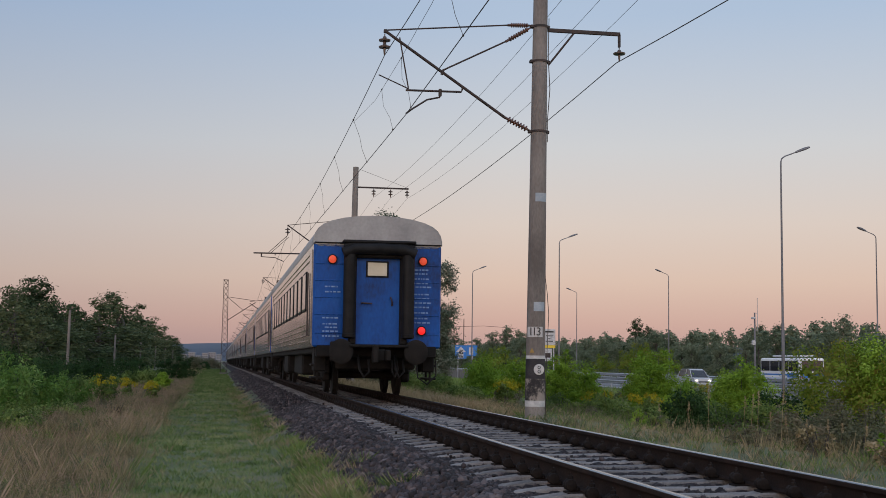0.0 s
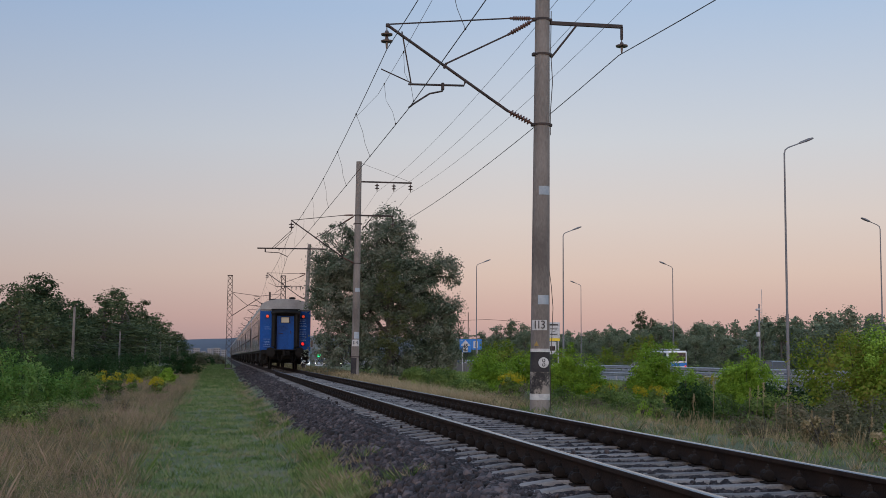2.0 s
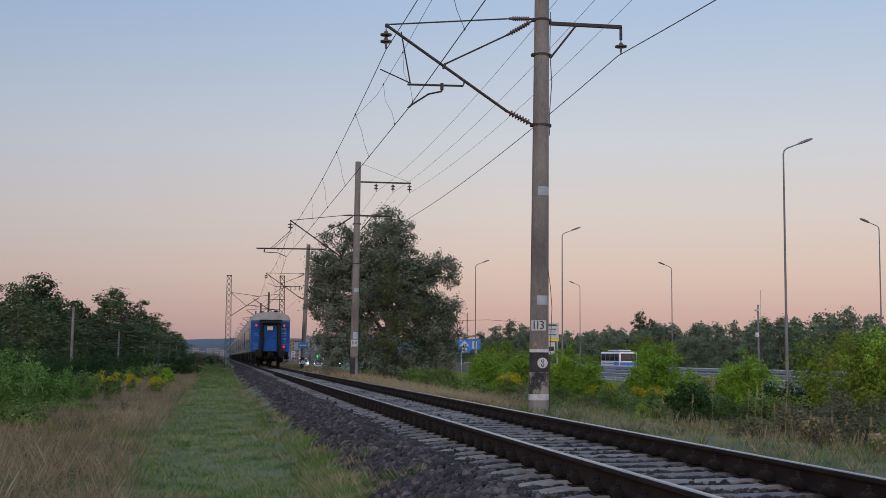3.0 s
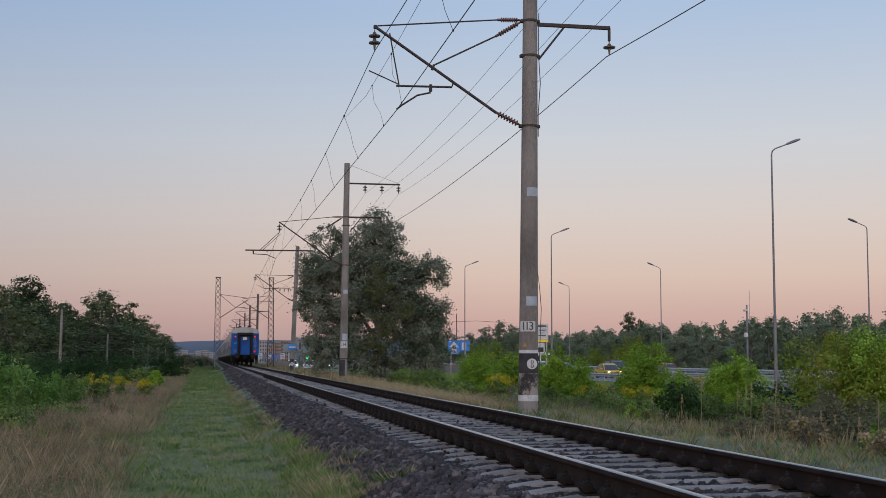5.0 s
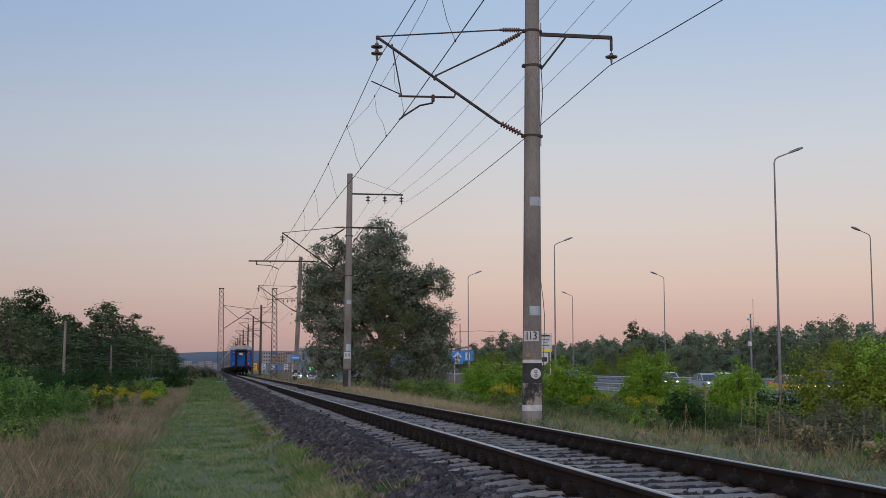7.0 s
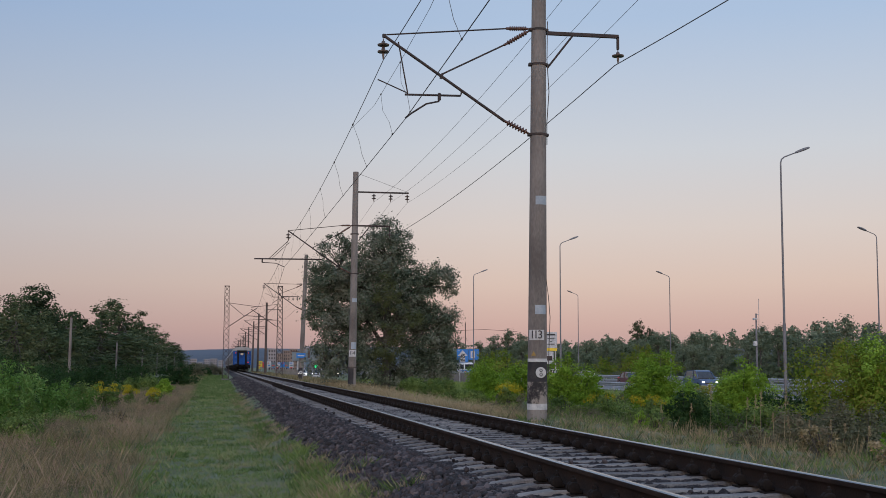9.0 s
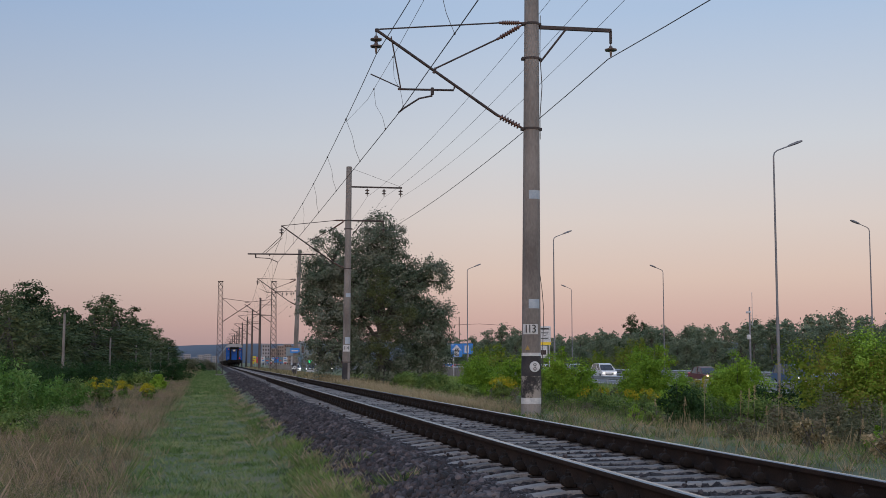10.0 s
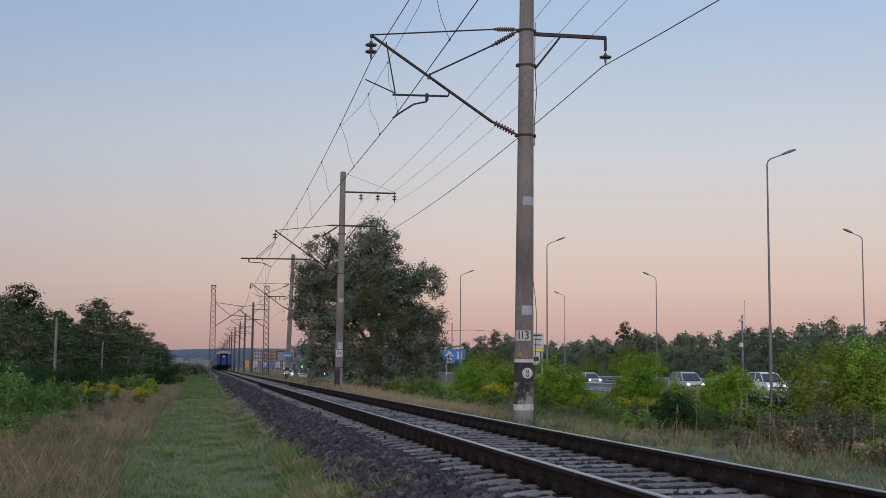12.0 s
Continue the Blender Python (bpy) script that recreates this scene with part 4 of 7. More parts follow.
la = street_lamp(29.7, 71.1, 1)
for y in (121.9, 165.9):
    copy_thing(la, pose(29.7, y, ROAD_Z - 0.3))
lb = street_lamp(56.4, 108, -1, 12.95)
for y in (163.2, 208):
    copy_thing(lb, pose(56.4, y, ROAD_Z))


# ---- plants ----
def unit(v):
    return v / (np.linalg.norm(v, axis=1)[:, None] + 1e-9)


def leaf_cloud(rng, centres, size, droop=0.0, aspect=0.55, up=0.6, out=None):
    """One small folded leaf quad at each centre; out: the way each leaf's face turns."""
    n = len(centres)
    nrm = rng.randn(n, 3)
    if out is not None:
        nrm = nrm * 0.55 + out
    nrm[:, 2] += up * (0.5 if out is not None else 1.0)
    nrm = unit(nrm)
    d = rng.randn(n, 3)
    d[:, 2] = d[:, 2] * 0.7 - droop
    d = unit(d - nrm * (d * nrm).sum(1)[:, None])
    side = np.cross(nrm, d)
    s = (size * rng.uniform(0.6, 1.35, n))[:, None]
    fold = nrm * s * 0.12
    a, b = centres - d * s * 0.5, centres + d * s * 0.5
    v = np.stack([a, centres + side * s * aspect * 0.5 + fold, b, centres - side * s * aspect * 0.5 + fold], 1).reshape(-1, 3)
    return v, np.arange(4 * n).reshape(-1, 4)


def crown_points(rng, lobes, clusters, per, spread, shell=0.55):
    """Leaf places on ragged puffs in the outer part of each lobe (x, y, z, rx, ry, rz), with gaps between them."""
    lobes = np.asarray(lobes, float)
    puffs, per = max(6, clusters // 4), per * 4
    vol = lobes[:, 3] * lobes[:, 5]
    pick = rng.choice(len(lobes), puffs, p=vol / vol.sum())
    d = unit(rng.randn(puffs, 3))
    r = shell + (1.0 - shell) * rng.rand(puffs) ** 0.6
    c = lobes[pick, :3] + d * r[:, None] * lobes[pick, 3:]
    way = unit(d + (0, 0, 0.35))
    big = np.repeat(spread * 2.2 * rng.uniform(0.55, 1.3, puffs), per)[:, None]
    e = unit(rng.randn(puffs * per, 3) + 0.55 * np.repeat(way, per, 0))
    reach = 0.25 + 0.85 * rng.rand(puffs * per, 1) ** 0.7
    reach += (rng.rand(puffs * per, 1) < 0.16) * rng.rand(puffs * per, 1) * 0.9
    pts = np.repeat(c, per, 0) + e * (1, 1, 0.8) * big * reach
    return c, pts, unit(e + 0.5 * np.repeat(way, per, 0))


def foliage(rng, lobes, clusters, per, spread, shell, leaf, droop=0.0, aspect=0.55, low=None):
    """Puffs of leaves over a sparse heart of larger leaves that closes the crown."""
    c, pts, out = crown_points(rng, lobes, clusters, per, spread, shell)
    lb = np.repeat(np.asarray(lobes, float), 26, 0)
    heart = lb[:, :3] + unit(rng.randn(len(lb), 3)) * (0.7 * rng.rand(len(lb), 1)) * lb[:, 3:]
    size = np.concatenate([np.full(len(pts), leaf), np.minimum(0.36 * lb[:, 3:].min(1), 0.5)])
    allp = np.concatenate([pts, heart])
    if low is not None:
        allp[:, 2] = np.maximum(allp[:, 2], low)
    v, q = leaf_cloud(rng, allp, size, droop, aspect, 0.6, np.concatenate([out, rng.randn(len(lb), 3)]))
    return c, v, q


def branches(rng, base, lobes, clusters, r0, trunk_top, n_twigs=60):
    s = Shape()
    bx = Vector(base)
    tt = Vector(trunk_top)
    mid = (bx + tt) / 2 + Vector((rng.uniform(-.15, .15), rng.uniform(-.15, .15), 0))
    s.tube([bx, mid, tt], r0, 8, r0 * 0.45)
    for l in lobes:
        e = Vector(l[:3])
        t = rng.uniform(0.35, 0.9)
        o = bx.lerp(tt, t)
        k = o.lerp(e, 0.5) + Vector((0, 0, 0.12 * (e - o).length))
        s.tube([o, k, e], r0 * 0.4, 6, r0 * 0.12)
    for c in clusters[:n_twigs]:
        e = Vector(c)
        l = min(lobes, key=lambda q: (Vector(q[:3]) - e).length)
        o = Vector(l[:3])
        s.tube([o, o.lerp(e, 0.5) + Vector((0, 0, 0.05)), e], r0 * 0.1, 4, r0 * 0.04)
    return s


def big_tree():
    rng = np.random.RandomState(21)
    p = thing("poplar_tree", 5.9, 74.0, -0.8, "large grey-green poplar with an uneven crown down to the ground", "tree")
    lobes = [(0.0, 0, 8.3, 1.6, 1.5, 2.0), (0.5, 0, 8.9, 0.9, 0.9, 1.2), (-2.7, 0.2, 7.5, 1.6, 1.5, 1.9), (-3.8, 0, 6.6, 1.0, 1.2, 1.2), (-3.5, 0.3, 4.7, 1.2, 1.4, 1.4), (-0.4, 0.5, 5.5, 2.7, 2.4, 2.8),
             (1.6, 0, 6.6, 1.3, 1.4, 1.3), (2.9, -0.3, 7.1, 1.2, 1.0, 0.75), (3.7, -0.3, 6.4, 0.6, 0.6, 0.5), (2.4, -0.2, 3.9, 1.7, 1.6, 1.6), (3.4, 0, 3.2, 0.9, 1.0, 1.1),
             (-2.4, 0, 2.4, 1.9, 1.5, 1.3), (-3.6, 0, 1.9, 0.9, 1.0, 1.0), (0.2, 0, 1.8, 2.9, 2.0, 1.5), (2.6, 0, 1.5, 1.4, 1.4, 1.2), (-1.6, 0.2, 6.2, 1.5, 1.4, 1.6), (1.7, 0.1, 5.2, 1.5, 1.5, 1.4),
             (-2.2, 0.1, 3.7, 1.5, 1.4, 1.4), (3.6, 0, 4.2, 0.8, 0.9, 0.9), (-4.0, 0, 5.6, 0.7, 0.8, 0.8), (3.4, 0, 1.7, 0.9, 1.0, 1.0)]
    c, v, q = foliage(rng, lobes, 5200, 22, 0.2, 0.3, 0.135)
    branches(rng, (0, 0, -0.4), lobes, c, 0.32, (0.2, 0.2, 8.0), 420).make("trunk", M_BARK, p, "grey bark trunk and limbs")
    raw_mesh("crown", v, q, M_POPLAR, p, "grey-green leaves with silvery undersides")
    lob2 = [(-0.2, -2.2, 5.9, 0.8, 0.4, 1.2), (0.0, -2.4, 3.0, 1.0, 0.4, 1.2), (1.2, -2.3, 4.4, 0.8, 0.4, 0.8), (-0.8, -2.2, 2.2, 0.9, 0.4, 0.8)]
    c, v, q = foliage(rng, lob2, 230, 26, 0.15, 0.3, 0.12, 0.6, 0.3)
    raw_mesh("crown", v, q, M_WILLOW, p, "olive narrow leaves in front")


big_tree()


def shrub(x, y, w, h, seed, mat, label, leaf=0.10, n=420, per=22, sprouts=True, group="roadside shrubs", z=None):
    rng = np.random.RandomState(seed)
    gz = float(ground_z(x, y)) if z is None else z
    p = thing("shrub", x, y, gz, label, "shrub", group)
    lobes, s = [], Shape()
    for k in range(9 if sprouts else 6):
        a = rng.uniform(0, 6.28)
        r = w * 0.5 * rng.uniform(0.15, 0.75)
        hh = h * rng.uniform(0.62, 1.0) * (1 - 0.35 * (r / (w * 0.5)) ** 2)
        lobes.append((r * math.cos(a), r * math.sin(a), hh * 0.68, w * 0.2, w * 0.2, hh * 0.33))
        lobes.append((r * 1.1 * math.cos(a), r * 1.1 * math.sin(a), hh * 0.3, w * 0.22, w * 0.22, hh * 0.3))
        s.tube([(0.1 * math.cos(a), 0.1 * math.sin(a), -0.15), (r * 0.6 * math.cos(a), r * 0.6 * math.sin(a), hh * 0.45), (r * math.cos(a), r * math.sin(a), hh * 0.98)], 0.02, 5, 0.004)
    c, v, q = foliage(rng, lobes, n, per, w * 0.045, 0.45, leaf, 0.35, low=0.02)
    for e in c[:18]:
        s.tube([(e[0] * 0.5, e[1] * 0.5, max(0.05, e[2] - 0.25)), tuple(e)], 0.006, 4, 0.003)
    s.make("branchwork", M_BARK, p, "thin brown stems")
    raw_mesh("foliage", v, q, mat, p)
    return p


def place(px_turn, dist):
    """A ground place at a bearing from the track's direction, seen from beside the track."""
    a = radians(px_turn)
    return -3.674 + dist * math.sin(a), dist * math.cos(a)


BRIGHT = "bright green box-elder shrub beside the road"
for turn, dist, w, h, seed, mat, label in (
        (12.05, 53, 2.4, 2.2, 31, M_MAPLE, BRIGHT), (13.4, 55, 1.6, 2.1, 32, M_MAPLE, BRIGHT), (15.6, 50, 1.9, 2.2, 33, M_MAPLE, BRIGHT), (16.6, 44, 1.3, 1.5, 34, M_MAPLE, BRIGHT),
        (19.4, 40, 2.0, 2.25, 35, M_MAPLE, "bright green pointed box-elder shrub"), (20.4, 42, 1.3, 1.5, 39, M_MAPLE, BRIGHT),
        (23.2, 41, 2.1, 2.15, 36, M_MAPLE, "green bushy box-elder shrub"),
        (28.4, 33, 2.7, 2.75, 37, M_MAPLE2, "large yellowing box-elder shrub with twigs"), (30.4, 33, 2.5, 2.8, 38, M_MAPLE, "large green box-elder shrub"),
        (10.0, 60, 1.7, 1.2, 40, M_WEED, "dull green low shrub at the tree's foot"), (8.6, 62, 1.8, 1.0, 41, M_WEED, "dull green low shrub at the tree's foot"), (11.0, 50, 1.6, 0.6, 42, M_WEED, "dull green low shrub")):
    x, y = place(turn, dist)
    shrub(x, y, w * (1.12 if h > 1.3 else 1.05), h, seed, mat, label, 0.075, 860 if w > 1.7 else 480)
for turn, dist, w, h, seed, mat, label in (
        (20.9, 27.5, 1.9, 1.15, 51, M_DARKLEAF, "low dark green dense bush"), (25.4, 36, 2.0, 1.25, 52, M_DARKLEAF, "low dark green bush"), (26.5, 30, 2.0, 0.85, 53, M_SCRUB, "grey-brown dry scrub"),
        (25.5, 25, 1.9, 0.8, 54, M_SCRUB, "grey-brown dry scrub"), (28.3, 24, 2.0, 0.85, 55, M_SCRUB, "grey-brown dry scrub"), (29.6, 21.5, 0.8, 0.6, 56, M_MAPLE, "small bright green weed clump"),
        (17.6, 38, 1.8, 0.9, 57, M_WEED, "green weeds"), (22.6, 31, 1.8, 0.8, 58, M_WEED, "green weeds"), (24.2, 30, 1.6, 1.0, 59, M_WEED, "green weeds"), (15.0, 42, 1.6, 0.8, 60, M_WEED, "green weeds"),
        (18.6, 31, 1.5, 0.7, 61, M_WEED, "green weeds"), (28.0, 28.5, 2.0, 1.0, 62, M_SCRUB, "brown dry scrub"), (13.0, 45, 1.8, 0.75, 63, M_SCRUB, "dry pale scrub"),
        (22.0, 36, 2.0, 0.8, 64, M_WEED, "green weeds"), (27.0, 40, 2.2, 1.0, 65, M_SCRUB, "brown dry scrub"), (30.3, 27, 1.8, 1.1, 66, M_WEED, "green weeds")):
    x, y = place(turn, dist)
    shrub(x, y, w, h, seed, mat, label + " in the rough ground beside the track", 0.065, 220, 16, False)
for turn, dist, w, h, seed in ((19.3, 35, 1.3, 0.8, 71), (13.0, 38, 0.9, 0.75, 72), (21.7, 48, 1.6, 0.9, 73), (17.2, 41, 1.5, 0.7, 74), (-4.95, 46, 1.15, 0.95, 75), (-3.9, 50, 0.9, 0.8, 76), (-2.9, 47, 0.8, 0.7, 77)):
    x, y = place(turn, dist)
    p = shrub(x, y, w, h, seed, M_WEED, "goldenrod clump with yellow flower heads", 0.07, 110, 20, False, "goldenrod clumps")
    rng = np.random.RandomState(seed)
    c, pts, out = crown_points(rng, [(0, 0, h * 0.85, w * 0.45, w * 0.45, h * 0.22)], 88, 10, 0.045, 0.2)
    v, q = leaf_cloud(rng, pts, 0.045, out=out)
    raw_mesh("flower_head", v, q, M_GOLD, p, "yellow flower heads")
# the overgrown strip on the other side
for turn, dist, w, h, seed, mat, label in (
        (-8.4, 34, 2.0, 0.85, 81, M_WEED, "tall green leafy weeds"), (-10.3, 35, 2.2, 0.8, 82, M_WEED, "tall green leafy weeds"), (-7.2, 38, 2.0, 0.75, 83, M_WEED, "green leafy weeds"),
        (-9.0, 27, 1.7, 0.5, 84, M_WEED, "green leafy weeds"), (-6.2, 42, 2.2, 0.7, 85, M_WEED, "green leafy weeds"), (-5.6, 62, 2.4, 0.9, 86, M_WEED, "green leafy weeds"),
        (-8.0, 30, 1.7, 0.5, 87, M_WEED, "tall green leafy weeds"), (-3.6, 70, 2.6, 1.2, 88, M_WEED, "green leafy weeds"), (-7.9, 45, 3.0, 1.1, 89, M_DARKLEAF, "dark green bush"),
        (-5.4, 75, 4.0, 2.1, 90, M_DARKLEAF, "dark green bush"), (-3.7, 95, 4.5, 2.3, 91, M_DARKLEAF, "dark green bush"), (-9.2, 60, 5.0, 2.8, 92, M_DARKLEAF, "dark green bush"),
        (-1.9, 96, 3.2, 2.1, 93, M_DARKLEAF, "round dark green bush beside the track"), (-2.35, 62, 1.1, 1.1, 94, M_MAPLE, "small bright green shrub"), (-6.9, 80, 5.0, 2.3, 95, M_DARKLEAF, "dark green bush"),
        (-6.9, 34, 1.6, 0.5, 97, M_WEED, "green leafy weeds"), (-5.9, 46, 1.6, 0.55, 98, M_WEED, "green leafy weeds"), (-8.6, 40, 2.4, 0.9, 99, M_DARKLEAF, "dark leafy weeds")):
    x, y = place(turn, dist)
    shrub(x, y, w, h, seed, mat, label + " before the wood", 0.06 if dist < 50 else 0.11, 420 if dist < 50 else 260, 18, h > 1.3, "weeds and bushes beside the track")


for turn, dist, w, h, seed, mat in ((-1.55, 150, 3.5, 1.5, 241, M_SCRUB), (-1.15, 175, 4.0, 1.7, 242, M_SCRUB), (-0.75, 205, 4.0, 1.6, 243, M_DARKLEAF), (-1.3, 230, 5.0, 2.2, 244, M_SCRUB), (-0.45, 250, 4.5, 1.9, 245, M_SCRUB),
                                    (-0.95, 290, 5.0, 2.4, 246, M_DARKLEAF), (-0.35, 320, 5.0, 2.4, 247, M_SCRUB), (-1.5, 330, 6.0, 3.0, 248, M_DARKLEAF)):
    x, y = place(turn, dist)
    shrub(x, y, w, h, seed, mat, "grey-brown scrub on the bank before the town", 0.2, 150, 14, False, "scrub on the far bank")


# ---- woods ----
def wood_tree(seed, h, w, mat, kind="broad", clusters=240):
    rng = np.random.RandomState(seed)
    p = thing("tree", 0, 0, 0, "dark green broadleaf tree in the woodland edge" if kind == "broad" else "dark pointed pine above the woodland", "tree", "woodland edge")
    lobes = []
    if kind == "broad":
        for k in range(16):
            a, t = rng.uniform(0, 6.28), 0.1 + 0.8 * (k + rng.rand()) / 16
            r = w * 0.5 * (0.75 * math.sin(math.pi * min(1, t * 0.85 + 0.15)) ** 0.7) * rng.uniform(0.2, 0.9)
            s = w * rng.uniform(0.16, 0.28)
            lobes.append((r * math.cos(a), r * math.sin(a), h * t, s, s, s * rng.uniform(0.9, 1.3)))
        lobes.append((0, 0, h * 0.9, w * 0.14, w * 0.14, h * 0.12))
    else:
        for k in range(12):
            t = 0.25 + 0.75 * k / 12
            a = k * 2.4
            s = w * 0.5 * (1.12 - t)
            lobes.append((s * 0.7 * math.cos(a), s * 0.7 * math.sin(a), h * t, s * 0.8 + 0.2, s * 0.8 + 0.2, h * 0.06))
    c, v, q = foliage(rng, lobes, clusters, 14, w * 0.05, 0.45, 0.085 * h ** 0.5)
    branches(rng, (0, 0, -0.5), lobes, c, 0.14, (0, 0, h * 0.85), 5).make("trunk", M_BARK, p)
    raw_mesh("crown", v, q, mat, p)
    return p


def join_wood(name, label, kinds, spots, mat, grow=1.25):
    """Back rows of a wood, which cannot be told apart, in one mesh."""
    vs, qs, o = [], [], 0
    for i, (x, y, z, s, turn) in enumerate(spots):
        me = [o for o in kinds[i % len(kinds)].children if o.name.startswith("crown")][0].data
        v = np.zeros(len(me.vertices) * 3)
        me.vertices.foreach_get("co", v)
        v = v.reshape(-1, 4, 3)[i % 4::4]
        ctr = v.mean(1, keepdims=True)
        v = (ctr + (v - ctr) * grow).reshape(-1, 3)
        c, n = math.cos(turn), math.sin(turn)
        vs.append(np.stack([v[:, 0] * c - v[:, 1] * n, v[:, 0] * n + v[:, 1] * c, v[:, 2]], -1) * s + (x, y, z))
        qs.append(np.arange(len(v)).reshape(-1, 4) + o)
        o += len(v)
    tagged(raw_mesh(name, np.concatenate(vs), np.concatenate(qs), mat), label, "wood", kind="stuff")


def woods():
    r = random.Random(17)
    # wood beyond the road
    kinds = [wood_tree(101, 7.6, 5.0, M_WOOD1), wood_tree(102, 7.2, 4.2, M_WOOD1), wood_tree(103, 8.2, 4.6, M_WOOD1), wood_tree(104, 6.6, 5.4, M_WOOD1), wood_tree(105, 8.0, 3.6, M_WOOD1)]
    y, i = 112.0, 0
    while y < 430:
        s = r.uniform(0.8, 1.06) * (1 - 0.28 * math.exp(-((y - 178) / 9) ** 2))
        m = pose(69 + r.uniform(-2, 2), y, -1.3, 0, 0, r.uniform(0, 360)) @ Matrix.Diagonal((s * 1.12, s * 1.12, s * r.uniform(0.9, 1.1), 1))
        if i < 5:
            kinds[i].matrix_basis = m
        else:
            copy_thing(kinds[r.randrange(5)], m)
        i += 1
        y += r.uniform(3.2, 5.2) * (1 + 0.002 * y)
    back = []
    for x0 in (74, 80):
        y = 118.0
        while y < 460:
            back.append((x0 + r.uniform(-2, 2), y, -1.3, r.uniform(0.92, 1.1), r.uniform(0, 6.28)))
            y += r.uniform(3.0, 4.4) * (1 + 0.002 * y)
    join_wood("woodland", "dense green woodland behind the road", kinds, back, M_WOOD1, 2.0)
    pine = wood_tree(106, 9.2, 4.5, M_WOOD2, "pine")
    x, y = place(18.75, 225)
    pine.matrix_basis = pose(x, y, -1.2) @ Matrix.Scale(1.16, 4)
    x, y = place(19.35, 222)
    copy_thing(pine, pose(x, y, -1.2, 0, 0, 90) @ Matrix.Scale(0.86, 4))
    lt = wood_tree(107, 5.0, 6.0, M_MAPLE2)
    tagged(lt, "rounded olive-green tree before the woodland")
    x, y = place(19.2, 190)
    lt.matrix_basis = pose(x, y, -1.2)
    for turn, d, s in ((18.5, 192, 0.8), (19.9, 195, 0.85), (17.2, 200, 0.7), (12.2, 112, 0.62), (12.9, 130, 0.7), (27.5, 130, 0.8), (14.0, 170, 0.7), (15.3, 175, 0.6)):
        x, y = place(turn, d)
        copy_thing(lt, pose(x, y, -1.2, 0, 0, r.uniform(0, 360)) @ Matrix.Scale(s, 4))
    for turn, d, s in ((11.6, 330, 1.15), (12.3, 340, 1.3), (12.9, 335, 1.25), (13.5, 345, 1.2), (14.1, 330, 1.1), (10.9, 320, 1.0), (10.1, 330, 1.0), (14.8, 340, 1.0)):
        x, y = place(turn, d)
        copy_thing(kinds[r.randrange(5)], pose(x, y, -1.2, 0, 0, r.uniform(0, 360)) @ Matrix.Diagonal((s * 1.25, s * 1.25, s * 1.18, 1)))
    # wood on the other side of the track
    def height(y):
        return 8.6 - 2.4 * math.exp(-((y - 176) / 16) ** 2) + 2.0 * math.exp(-((y - 222) / 28) ** 2)
    lk = [wood_tree(111, 10.0, 6.2, M_WOOD2, clusters=330), wood_tree(112, 9.6, 6.8, M_WOOD3, clusters=330), wood_tree(113, 10.4, 5.6, M_WOOD2, clusters=330)]
    tall = ((-8.89, 140, 10.0, 5.4), (-8.04, 150, 11.7, 6.6), (-7.13, 156, 9.9, 4.8), (-6.47, 182, 9.0, 4.7), (-5.88, 195, 8.9, 5.0), (-5.21, 230, 12.9, 10.1), (-4.47, 242, 12.1, 7.8), (-3.94, 262, 10.6, 6.8), (-3.48, 300, 10.6, 7.4), (-3.01, 335, 10.8, 7.3), (-2.55, 380, 11.5, 7.5), (-2.13, 400, 9.3, 6.6), (-1.76, 430, 7.3, 5.3))   # bearing, distance, height, width
    low = ((-8.75, 118, 6.3, 4.3), (-7.64, 134, 5.2, 5.9), (-6.4, 168, 5.1, 6.5), (-5.21, 190, 6.4, 9.3), (-4.08, 232, 6.3, 9.6), (-3.16, 290, 6.0, 9.0), (-2.38, 365, 5.7, 8.3), (-1.89, 440, 5.3, 6.8))
    used = set()
    for rows in (tall, low):
        for k, (turn, d, h, w) in enumerate(rows):
            q = 1 if rows is low or k in (5, 6, 8) else (0, 2)[k % 2]
            x, y = place(turn, d)
            m = pose(x, y, -1.3, 0, 0, r.uniform(0, 360)) @ Matrix.Diagonal((1.15 * w / (6.2, 6.8, 5.6)[q], 1.15 * w / (6.2, 6.8, 5.6)[q], 0.95 * h / (10.0, 9.6, 10.4)[q], 1))
            if q in used:
                copy_thing(lk[q], m)
            else:
                lk[q].matrix_basis = m
                used.add(q)
    back = []
    for x0 in (-29, -34):
        y = 125.0
        while y < 560:
            back.append((x0 + r.uniform(-1.5, 1.5), y, -1.3, height(y) / 10 * r.uniform(0.85, 1.08), r.uniform(0, 6.28)))
            y += r.uniform(4.0, 6.0) * (1 + 0.003 * y)
    join_wood("woodland", "dense dark green woodland beside the railway", lk, back, M_WOOD2, 2.0)
    under = [(-20.5 + r.uniform(-2, 2), 62 + 11 * k, -1.5, r.uniform(0.25, 0.38), r.uniform(0, 6.28)) for k in range(26)]
    join_wood("undergrowth", "dark green undergrowth at the wood's foot", lk, under, M_WOOD2, 1.8)


woods()


